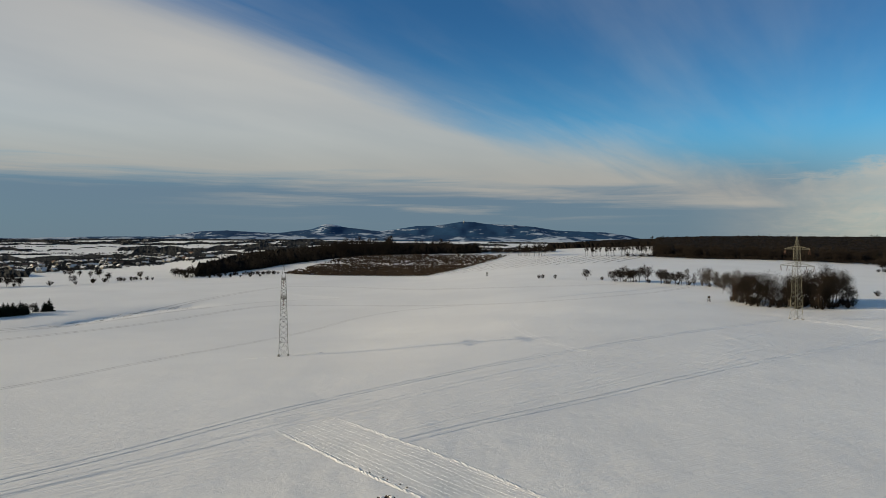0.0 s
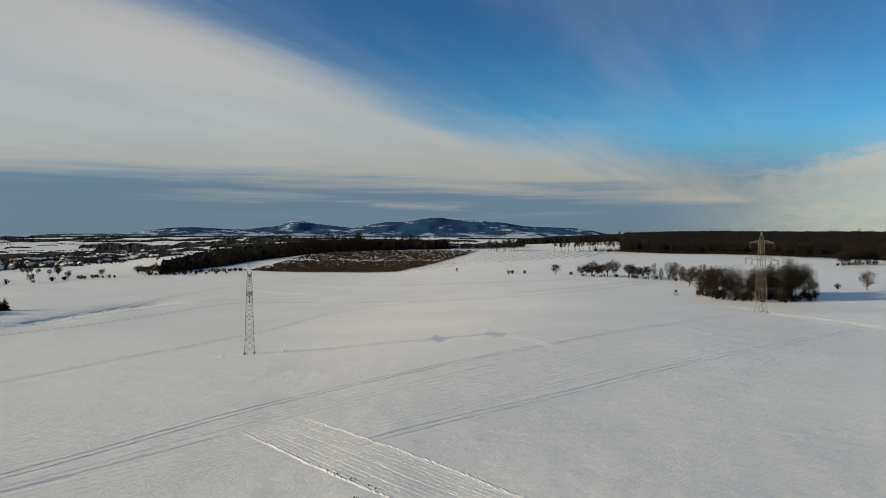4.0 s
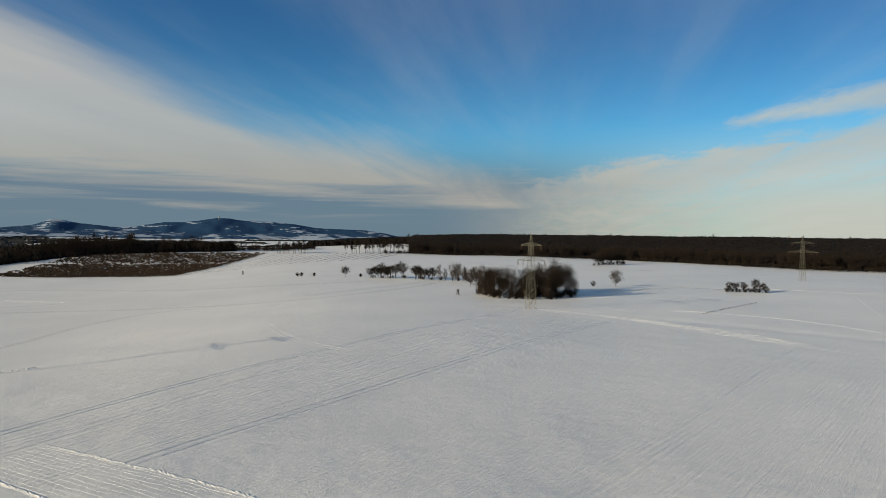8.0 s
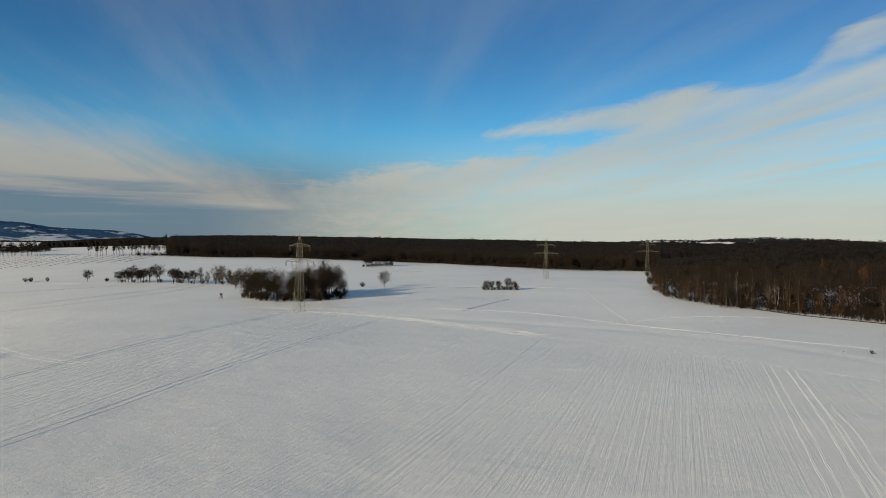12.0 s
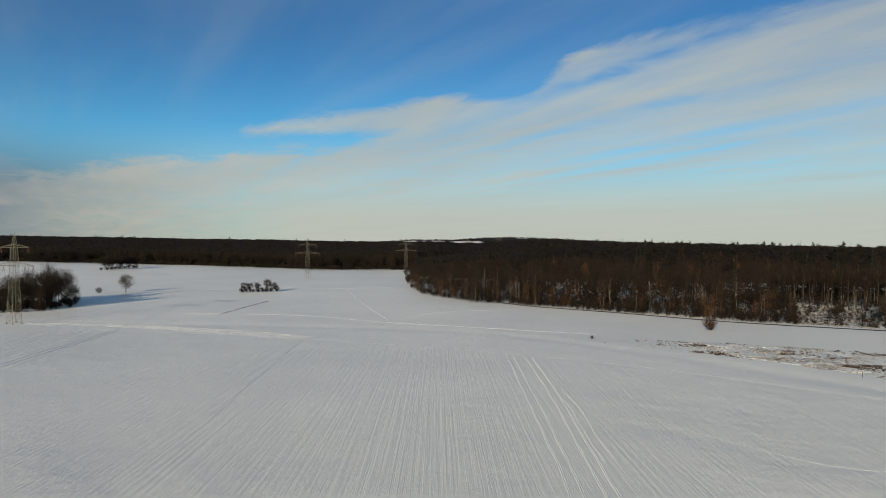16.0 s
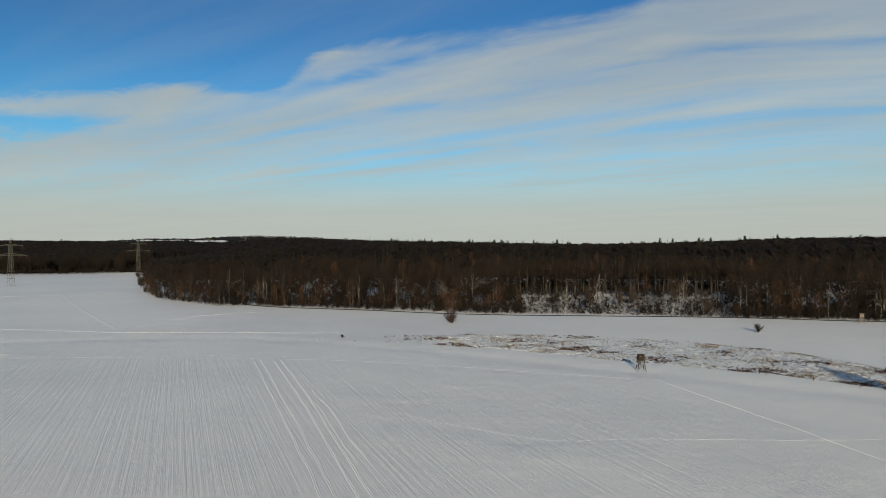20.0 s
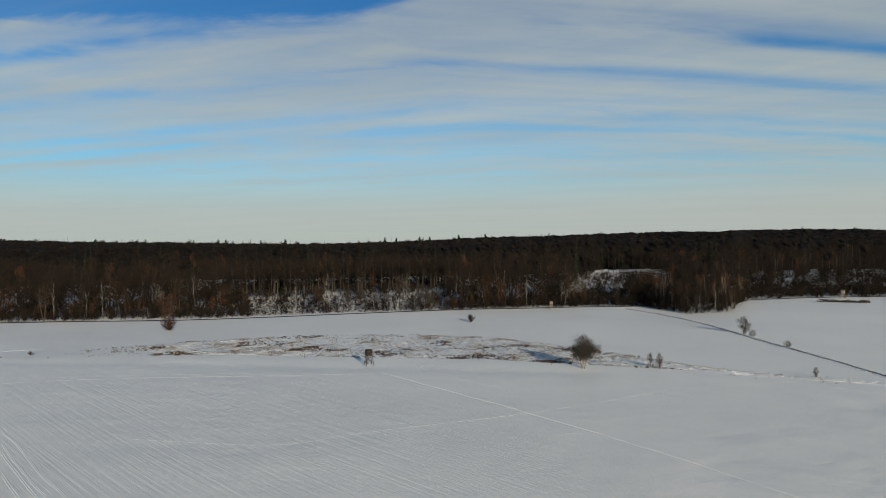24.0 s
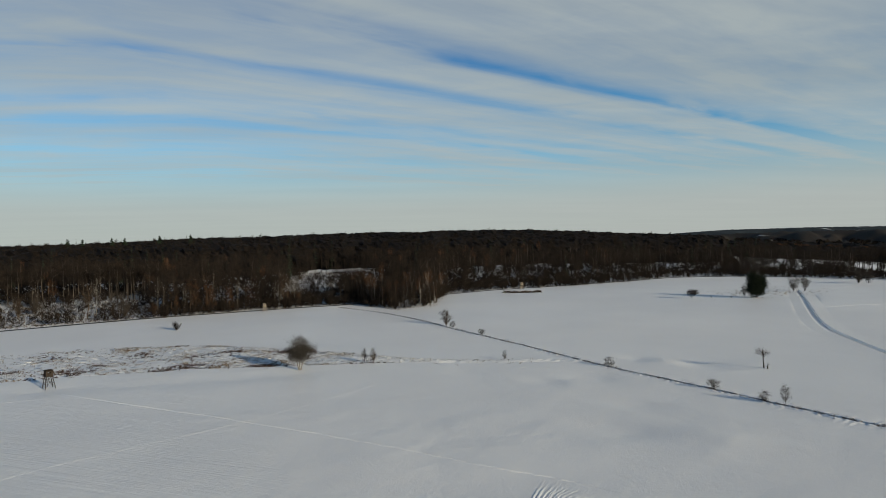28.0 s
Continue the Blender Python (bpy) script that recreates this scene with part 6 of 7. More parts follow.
LANE = [(291, 146), (281, 126), (277.5, 102), (271.8, 74.7), (266.5, 50), (265.5, 29), (265, 9), (265.5, -16), (267, -40), (267.5, -74), (262, -97), (258, -122), (249, -144),
        (252, -170), (256, -200), (259, -246), (254, -290), (246, -330), (243, -375), (215, -408), (180, -428)]
tagged(new("lane", mesh_of("lane", *ribbon(LANE, [(-1.2, -0.05), (-1.0, 0.10), (1.0, 0.10), (1.2, -0.05)], 3.0), ASPHALT)), "narrow dark wet lane along the wood's edge", "road", kind="structure")
wheel_track([(-60, 70), (-49.4, 84.4), (-33, 114.5), (-16.3, 134), (9.8, 160.5), (49, 196.3), (117.5, 253)], "long double wheel track across the snowy field", 1.9, 0.12, 0.019, 1)
wheel_track([(-57, 66), (-44, 82), (-30, 103), (-14, 121), (0, 137), (22, 158)], "faint second wheel track beside the long one", 2.2, 0.09, 0.008, 3)
wheel_track([(-13, 90), (-0.2, 102.7), (20, 120), (43, 140.4), (81, 171.2), (134.6, 211.5)], "double wheel track running to the field's corner", 1.9, 0.115, 0.018, 5)
wheel_track([(-106, 122), (-98, 150), (-91.7, 194.6), (-83.9, 221.3), (-77, 255.9), (-68.2, 300.7), (-61.7, 325.2), (-48.2, 346.9), (-31.3, 360.4), (-5.4, 363)], "faint wheel track over the western slope", 2.0, 0.14, 0.006, 7, SNOW_WORN)
wheel_track([(-200, 232), (-193.4, 245), (-179.7, 265.5), (-164.8, 290.7), (-147.9, 341.1), (-134, 387), (-119, 401), (-79.8, 398), (-35.5, 378.2), (-3.5, 365), (23.6, 352), (50.8, 353), (78.9, 373.9), (120, 410), (168, 486)], "wheel track curving over the crest", 3.2, 0.26, 0.006, 9, SNOW_WORN)
wheel_track([(-214, 271), (-200, 290), (-195, 320), (-188, 380), (-186, 426.6), (-184, 497.4), (-176, 575), (-138, 585.5), (-91.5, 553.9), (-47.3, 504.7), (-17.1, 486.3), (11.8, 475.7), (52.2, 474.1), (101.6, 479.8)], "wheel track over the far crest of the western field", 5.0, 0.34, 0.006, 11, SNOW_WORN)
wheel_track([(-216, 250), (-198, 276), (-181, 318), (-166, 372), (-140, 430), (-90, 443)], "second wheel track on the western slope", 2.4, 0.16, 0.006, 25, SNOW_WORN)
for n, line in enumerate(([(-160, 501), (-145, 500), (-109, 463), (-90, 443)], [(-206, 283), (-199, 305), (-198, 335), (-196, 350)], [(-150, 498), (-125, 474), (-100, 452)])):
    ob = thing("trampled_snow", "churned lumpy snow on the western slope", "snow heap", kind="structure")
    part("ridge", ribbon(line, [(-1.6, -0.03), (-1.0, 0.10), (-0.4, 0.02), (0.3, 0.12), (0.9, 0.03), (1.6, -0.03)], 0.8, wobble=2.0, seed=291 + n, rough_by=2.4), SNOW_PLAIN, ob)
wheel_track([(31.5, 168.9), (25.7, 177.8), (18.5, 199), (14.2, 233.5), (13.5, 290), (19, 335), (34, 342), (60, 344)], "looping wheel track on the crest of the field", 2.0, 0.16, 0.010, 13)
wheel_track([(153.9, 73.3), (112.5, 49.2), (83.8, 32.4), (66, 22.6)], "deep wheel track down the drilled field", 1.6, 0.14, 0.034, 15)
wheel_track([(153.3, 67.9), (110.8, 42.9), (85.5, 29), (67, 18.6)], "deep wheel track down the drilled field", 1.5, 0.14, 0.038, 17)
wheel_track([(126, 48), (119, 46.6), (109.8, 39.8), (91.9, 30.3), (80, 23)], "short curved wheel track beside the deep ones", 1.5, 0.12, 0.022, 19)
wheel_track([(151, 142), (89.7, 100.4), (70, 87)], "single faint drill line over the field", 0.5, 0.12, 0.010, 21)
wheel_track([(36, 372), (100, 415), (150, 470)], "pair of wheel tracks below the hedgerow", 2.2, 0.18, 0.027, 23)
for n, line in enumerate(([(124, 252), (134.6, 211.5), (147, 172), (155, 120), (154.2, 67.5), (149.3, 28), (144.5, 0), (140.7, -20)], [(127, 254), (138, 212), (150.5, 172), (158.5, 120), (157.7, 67.5), (152.5, 28), (147.5, 0)])):
    ob = thing("field_margin", "low ploughed margin of the drilled field under snow", "field margin", kind="structure")
    part("ridge", ribbon(line, [(-0.7, -0.03), (-0.25, 0.032 - 0.02 * n), (0.2, 0.026 - 0.018 * n), (0.6, -0.03)], 0.7, wobble=0.3, seed=31 + n), SNOW_PLAIN, ob)
for n, (line, h) in enumerate((([(144, -19.2), (115.5, -31.6), (96, -40.2), (71.4, -49.4), (54.4, -55.3), (53.3, -56.0), (44, -58.5)], 0.022), ([(106, 25.7), (98, 9.2), (94, -0.3), (97, -8), (99.2, -34.6), (102.6, -51.5), (109.4, -70.7)], -0.009),
                              ([(182, 218.4), (208, 232.2), (237.7, 247.8)], 0.03))):
    ob = thing("foot_trail", "narrow trodden foot trail through the snow", "trail", "foot trails", kind="structure")
    part("trodden_line", ribbon(line, rut(0.13 if n != 1 else 0.035, h), 0.8, wobble=0.35, seed=41 + n), SNOW_PLAIN, ob)
# field ditch, a narrow cut along the meadow
ob = thing("field_ditch", "narrow grassy ditch across the snowy meadow", "ditch", kind="structure")
part("bank", ribbon(DITCH, [(-4.4, -0.02), (-3.8, 0.0), (-1.3, 0.06), (-0.55, 0.09), (-0.25, -0.26), (0.2, -0.30), (0.45, 0.10), (0.9, 0.14), (1.4, 0.05), (3.8, 0.0), (4.4, -0.02)], 0.6, ease=2, seed=231, rough_by=1.3, wobble=0.25, dug=0.0), SNOW_PLAIN, ob)
# water ditch with low banks
ob = thing("water_ditch", "straight narrow ditch between snowy banks", "ditch", kind="structure")
part("bank", ribbon(CANAL, [(-5.2, -0.02), (-4.6, 0.0), (-1.5, 0.06), (-1.0, 0.06), (-0.8, -0.62), (0.65, -0.68), (0.9, 0.0), (1.5, 0.07), (4.6, 0.0), (5.2, -0.02)], 1.0, ease=2, seed=201, rough_by=0.25, dug=0.0), SNOW_PLAIN, ob)
for n, (line, h) in enumerate((([(104, -246), (99, -262), (94, -273), (86, -286)], 0.07), ([(136, -322), (134.5, -350), (131, -408)], 0.06))):
    ob = thing("field_margin", "low snow ridge across the far field", "field margin", kind="structure")
    part("ridge", ribbon(line, [(-0.7, -0.03), (-0.25, h), (0.2, h * 0.8), (0.6, -0.03)], 0.8, wobble=0.3, seed=211 + n), SNOW_PLAIN, ob)
churn = thing("churned_snow", "short churned ruts in the near field", "track", kind="structure")
for n in range(6):
    part("rut", ribbon([(51.6 - 1.1 * n, -54.2 - 0.45 * n), (49.4 - 0.6 * n, -50.2 - 0.55 * n), (47.5 - 0.5 * n, -46.5 - 0.5 * n)], rut(0.28, 0.07), 0.5, wobble=0.4, seed=221 + n), SNOW_PLAIN, churn)
# snow ridges and trails between the drilled field and the lane
for n, (line, h, wide) in enumerate((([(176, 236), (194, 210), (202.5, 190), (202, 172), (199, 145), (198.4, 120), (198.4, 105), (200, 83), (203, 62)], 0.13, 1.0), ([(120, 268), (150, 250), (184, 224), (202.5, 196)], 0.05, 0.8),
                                 ([(203, 146), (211, 148.5), (221, 149), (240, 142), (262, 120)], 0.10, 0.8), ([(319, 265), (284, 230), (246, 192), (222, 166), (205, 148)], 0.06, 0.6), ([(290, 330), (309, 296), (320, 264), (335, 252), (349, 245)], 0.15, 1.0),
                                 ([(255, 340), (280, 325), (300, 305), (310, 294)], 0.12, 0.9), ([(-217, 752), (-126, 720), (-48, 682), (9, 590), (30, 560), (50, 540), (89, 505), (118, 485), (136, 458), (150, 428)], 0.13, 1.3),
                                 ([(96, 316), (104, 321), (111, 330), (109, 337)], 0.10, 0.6), ([(100, 308), (114, 316), (128, 317), (142, 309), (158, 300)], 0.10, 0.7), ([(172, 296), (186, 292), (196, 296)], 0.12, 0.7))):
    ob = thing("snow_ridge", "low uneven ridge of wind-packed snow", "snow ridge", "snow ridges", kind="structure")
    part("ridge", ribbon(line, [(-0.9 * wide, -0.03), (-0.35 * wide, h * 0.55), (0.1 * wide, h * 0.35), (0.35 * wide, h * 0.5), (0.9 * wide, -0.03)], 0.6, wobble=0.6, seed=251 + n, rough_by=1.8), SNOW_PLAIN, ob)
ob = thing("trampled_snow", "broad strip of trampled lumpy snow at the field's corner", "snow heap", kind="structure")
for n in range(5):
    part("ridge", ribbon([(118 + 1.5 * n, 262 - n), (139 + 1.6 * n, 226), (146.5 + 1.6 * n, 196), (148.5 + 1.7 * n, 168), (149 + 1.8 * n, 140)], [(-0.9, -0.03), (-0.5, 0.035), (-0.1, 0.0), (0.3, 0.045), (0.9, -0.03)], 0.7, wobble=1.5, seed=281 + n, rough_by=2.4), SNOW_PLAIN, ob)
# farm track with raised banks in the near field
EASTBANK = [(-23.6, 108.2), (-10.1, 92.8), (-0.7, 82.2), (6.3, 72.8), (22, 55)]
WESTBANK = [(-30.4, 99), (-21.8, 89), (-13, 78.9), (-6.2, 71.8), (10, 53)]
farm = thing("farm_track", "ploughed farm track between low snow banks", "track", kind="structure")
for n, (line, h) in enumerate(((EASTBANK, 0.045), (WESTBANK, 0.065))):
    part("bank", ribbon(line, [(-0.42, -0.03), (-0.2, h * 0.7), (0, h), (0.16, h * 0.6), (0.42, -0.03)], 0.45, wobble=0.25, seed=51 + n, ease=2, rough_by=2.0), SNOW_PLAIN, farm)
for n in range(13):
    f = (0.05, 0.11, 0.17, 0.24, 0.31, 0.40, 0.47, 0.55, 0.63, 0.72, 0.80, 0.88, 0.95)[n]
    line = [(a[0] * (1 - f) + b[0] * f, a[1] * (1 - f) + b[1] * f) for a, b in zip(EASTBANK, WESTBANK)]
    part("rut", ribbon(line, rut(0.06, -0.004 if n % 3 else 0.003), 0.6, wobble=0.3, seed=61 + n, ease=2, rough_by=2.0), SNOW_PLAIN, farm)
cart = thing("farm_track", "bundle of churned wheel ruts curving over the western slope", "track", kind="structure")
for n in range(8):
    off = 0.75 * n
    line = [(x - 0.76 * off, y - 0.65 * off) for x, y in ((-112, 130), (-98.3, 118.3), (-77.4, 96.1), (-63.1, 79.7), (-53.2, 67.8), (-44, 56))]
    part("rut", ribbon(line, rut(0.20, 0.028 if n < 2 else 0.012), 0.8, wobble=0.25, seed=241 + n), SNOW_PLAIN, cart)
ob = thing("field_margin", "beaten snow edge of the smooth field", "field margin", kind="structure")
part("ridge", ribbon([(-60, 62), (-53, 70.7), (-40.6, 85.3), (-30.4, 99)], [(-0.5, -0.03), (-0.15, 0.07), (0.2, 0.05), (0.6, -0.03)], 0.8, wobble=0.3, seed=71), SNOW_PLAIN, ob)

# ---- rough strip of heath, ditch growth ----
q = np.random.default_rng(91)
_band = np.array([(190, 84, 184, 70), (196, 53, 181, 40), (205, 22, 174, 10), (209, -5, 164, -14), (203, -37, 150, -46), (186, -60, 137, -64), (160, -76, 128, -78), (128, -89, 118, -92), (112, -100, 108, -104)], float)
_k = q.random(46000) * (len(_band) - 1.001)
_i0 = _k.astype(int)
_b = _band[_i0] + (_band[_i0 + 1] - _band[_i0]) * (_k - _i0)[:, None]
_f = q.random(46000)
_xy = _b[:, :2] * (1 - _f[:, None]) + _b[:, 2:] * _f[:, None]
_patch = np.sin(_xy[:, 0] * 0.31 + 2 * np.sin(_xy[:, 1] * 0.13)) * np.sin(_xy[:, 1] * 0.21 + 1.5 * np.sin(_xy[:, 0] * 0.17)) + 0.35 * np.sin(_xy[:, 0] * 0.9) * np.sin(_xy[:, 1] * 0.7)
_xy = _xy[q.random(46000) < np.clip(0.22 + 0.6 * _patch, 0.10, 0.95) * np.clip((7.0 - _k) * 0.5, 0.06, 1.0) * np.clip(_k - 0.7, 0.02, 1.0) * np.clip(np.hypot(_b[:, 0] - _b[:, 2], _b[:, 1] - _b[:, 3]) / 40, 0.15, 1.0)]


def tufts(places, lo, hi, blades_each, seed, wide=0.09, lean=0.6):
    q_ = np.random.default_rng(seed)
    n = len(places)
    base = lay(places[:, 0], places[:, 1], hgt(places[:, 0], places[:, 1], 0.0) - 0.03)
    p0 = np.repeat(base, blades_each, 0) + q_.normal(size=(n * blades_each, 3)) * [0.16, 0.16, 0]
    up_ = np.repeat(q_.uniform(lo, hi, n), blades_each) * q_.uniform(0.6, 1.1, n * blades_each)
    p1 = p0 + np.column_stack([q_.normal(size=n * blades_each) * lean * up_, q_.normal(size=n * blades_each) * lean * up_, up_])
    return blades(p0, p1, np.full(len(p0), wide), q_)


_lines = [((228, 330), (262, 334)), ((262, 334), (275, 312)), ((182, 218.4), (208, 232.2)), ((208, 232.2), (237.7, 247.8)), ((352, 527), (366, 500))]
_d = np.concatenate([np.array(p0) + (np.array(p1) - np.array(p0)) * q.random((80, 1)) + q.normal(size=(80, 2)) * 0.45 for p0, p1 in _lines])
seam = thing("field_seam", "thin lines of dry grass between the snowy fields", "grass", kind="stuff")
tagged(part("grass_tufts", tufts(_d, 0.15, 0.4, 5, 107, 0.10, 0.7), HEATH, seam), kind="stuff")
# stubble rows on the far field
_rows = []
for n in range(15):
    u = np.linspace(0, 1, 420)
    x0, y0, x1, y1 = -44 + 15 * n, 712 + 4 * n, 66 + 13 * n, 1028 - 5 * n
    _rows.append(np.column_stack([x0 + (x1 - x0) * u, y0 + (y1 - y0) * u])[q.random(420) < 0.75])
_rows = np.concatenate(_rows) + q.normal(size=(len(np.concatenate(_rows)), 2)) * 0.5
rows = thing("stubble_rows", "dry stubble in rows on a snowy field", "stubble", kind="stuff")
tagged(part("grass_tufts", tufts(_rows, 0.2, 0.4, 4, 106, 0.24, 0.9), HEATH, rows), kind="stuff")

# hummocky snow between the tufts
_uu, _vv = np.meshgrid(np.linspace(0, len(_band) - 1.001, 520), np.linspace(-0.04, 1.04, 60), indexing="ij")
_ii = _uu.astype(int)
_bb = _band[_ii] + (_band[_ii + 1] - _band[_ii]) * (_uu - _ii)[..., None]
_hx = _bb[..., 0] * (1 - _vv) + _bb[..., 2] * _vv + q.normal(size=_uu.shape) * 0.15
_hy = _bb[..., 1] * (1 - _vv) + _bb[..., 3] * _vv + q.normal(size=_uu.shape) * 0.15
_rim = np.clip(np.minimum(_vv + 0.04, 1.04 - _vv) / 0.12, 0, 1) * np.clip(np.minimum((_uu - 0.9) * 0.3, 7.999 - _uu) / 0.25, 0, 1)


def lumps(x, y, size, seed):
    """Smooth bumps between 0 and 1, about size metres apart."""
    grid = np.random.default_rng(seed).random((256, 256))
    u, v = x / size, y / size
    i, j = np.floor(u).astype(int), np.floor(v).astype(int)
    fu, fv = smooth(0, 1, u - i), smooth(0, 1, v - j)
    return (grid[i % 256, j % 256] * (1 - fu) + grid[(i + 1) % 256, j % 256] * fu) * (1 - fv) + (grid[i % 256, (j + 1) % 256] * (1 - fu) + grid[(i + 1) % 256, (j + 1) % 256] * fu) * fv


_hz = hgt(_hx, _hy) - 0.06 + _rim * (0.06 + 0.15 * lumps(_hx, _hy, 2.6, 1) ** 2 * lumps(_hx, _hy, 9.0, 3) + 0.09 * lumps(_hx, _hy, 1.1, 2) ** 2)
_n, _m = _hz.shape
_i, _j = np.meshgrid(np.arange(_n - 1), np.arange(_m - 1), indexing="ij")
_q = [x_.ravel() for x_ in (_i * _m + _j, _i * _m + _j + 1, (_i + 1) * _m + _j + 1, (_i + 1) * _m + _j)]
_T = np.concatenate([np.stack([_q[0], _q[2], _q[1]], 1), np.stack([_q[0], _q[3], _q[2]], 1)])
tagged(new("ground_hummocks", mesh_of("ground_hummocks", lay(_hx, _hy, _hz).reshape(-1, 3), _T, SNOW_PLAIN, True)), "lumpy snow over rough heath", "ground", kind="structure")
ob = thing("snow_clods", "line of lumpy snow clods between heath and ditch", "snow heap", kind="structure")
for n, (line, wide, h) in enumerate((([(150, -72), (138.9, -78), (132.2, -80.3), (126.8, -84.9), (120.9, -89.7), (113.1, -97), (107.3, -105.5), (101.9, -112.2), (97, -115)], 2.2, 0.22), ([(110, -95.2), (98.9, -102.5), (86.2, -109.5)], 0.8, 0.07),
                                    ([(167, -131.6), (141, -128), (123.2, -124.9), (104.8, -119.8), (84.2, -115.6), (67.5, -114), (49, -110)], 0.7, 0.16))):
    _w = np.linspace(-1, 1, 13 if n == 0 else 7)
    v, t = ribbon(line, [(wide * w_, 0.0) for w_ in _w], 0.45, seed=331 + n, dug=0.0, rough_by=0.0)
    v[:, 2] += np.tile(np.clip(2.2 * (1 - np.abs(_w)), 0, 1), len(v) // len(_w)) * (h * 2.0 * lumps(v[:, 0], v[:, 1], 0.9, 7) ** 2 * lumps(v[:, 0], v[:, 1], 3.1, 8) + h * 0.5 * lumps(v[:, 0], v[:, 1], 0.5, 9)) - 0.03
    part("clods", (v, t), SNOW_PLAIN, ob)
_xy = _xy[: int(len(_xy) * 0.8)]
_dark = np.sin(_xy[:, 0] * 0.23 + 1.0) * np.sin(_xy[:, 1] * 0.19 + 0.6 * np.sin(_xy[:, 0] * 0.3)) > 0.25
strip = thing("heath_strip", "rough strip of dry grass and heather poking through snow", "heath", kind="stuff")
tagged(part("grass_tufts", tufts(_xy[~_dark], 0.18, 0.40, 4, 92, 0.12), GRASS, strip), kind="stuff")
tagged(part("heather_tufts", tufts(_xy[_dark], 0.25, 0.5, 6, 93, 0.16, 0.8), HEATH, strip), kind="stuff")
_l = eased(DITCH, 2)
_s = np.concatenate([[0], np.cumsum(np.hypot(*np.diff(_l, axis=0).T))])
_u = q.random(2600) * _s[-1]
_side = np.where(q.random(2600) < 0.5, -1, 1) * (0.25 + np.abs(q.normal(size=2600)) * 0.35)
_cx, _cy = np.interp(_u, _s, _l[:, 0]), np.interp(_u, _s, _l[:, 1])
_tx, _ty = np.interp(_u + 1, _s, _l[:, 0]) - _cx, np.interp(_u + 1, _s, _l[:, 1]) - _cy
_tn = np.maximum(np.hypot(_tx, _ty), 0.01)
_d = np.column_stack([_cx + _ty / _tn * _side, _cy - _tx / _tn * _side])
verge = thing("ditch_grass", "dry snow-dusted grass along the ditch", "grass", kind="stuff")
tagged(part("grass_tufts", tufts(_d, 0.10, 0.36, 5, 94, 0.09), HEATH, verge), kind="stuff")
_d2 = np.column_stack([np.linspace(118, 106, 60), np.linspace(-92, -106, 60)]) + q.normal(size=(60, 2)) * [1.2, 2.2]
tagged(part("grass_tufts", tufts(_d2, 0.15, 0.4, 5, 95), GRASS, verge), kind="stuff")
_a = q.uniform(-128, -56, 1500)
_e = polar(_a, wood_edge(_a) - 1.5 + 3.5 * q.random(1500))[:, :2]
rim = thing("wood_verge", "dry pale grass along the edge of the wood", "grass", kind="stuff")
tagged(part("grass_tufts", tufts(_e, 0.12, 0.35, 5, 96, 0.08), GRASS, rim), kind="stuff")

_a = np.concatenate([q.uniform(-104, -87, 3800), q.uniform(-122.0, -114.6, 3600), q.uniform(-165, -136, 900)])
_dd = np.concatenate([q.uniform(2, 66, 3800), q.uniform(10, 205, 3600), q.uniform(16, 66, 900)])
_e = polar(_a, wood_edge(_a) + _dd)[:, :2]
tagged(part("grass_tufts", tufts(_e, 0.15, 0.6, 5, 98, 0.12, 0.9), GRASS, rim), kind="stuff")

_e = np.column_stack([q.normal(size=500) * 11 + 148, q.normal(size=500) * 16 - 305])
tagged(part("grass_tufts", tufts(_e, 0.15, 0.4, 5, 104, 0.12, 0.7), GRASS, rim), kind="stuff")
_a = np.concatenate([q.uniform(-104, -87, 2000), q.uniform(-122, -114.6, 3800), q.uniform(-168, -129, 2600)])
_dd = np.concatenate([q.uniform(1, 64, 2000), q.uniform(3, 205, 3800), q.uniform(1, 64, 2600)])
_e = polar(_a, wood_edge(_a) + _dd)[:, :2]
tagged(part("bramble", tufts(_e, 0.35, 1.1, 6, 105, 0.09, 0.7), TWIG_GREY, rim), kind="stuff")

# ---- hunting stands ----


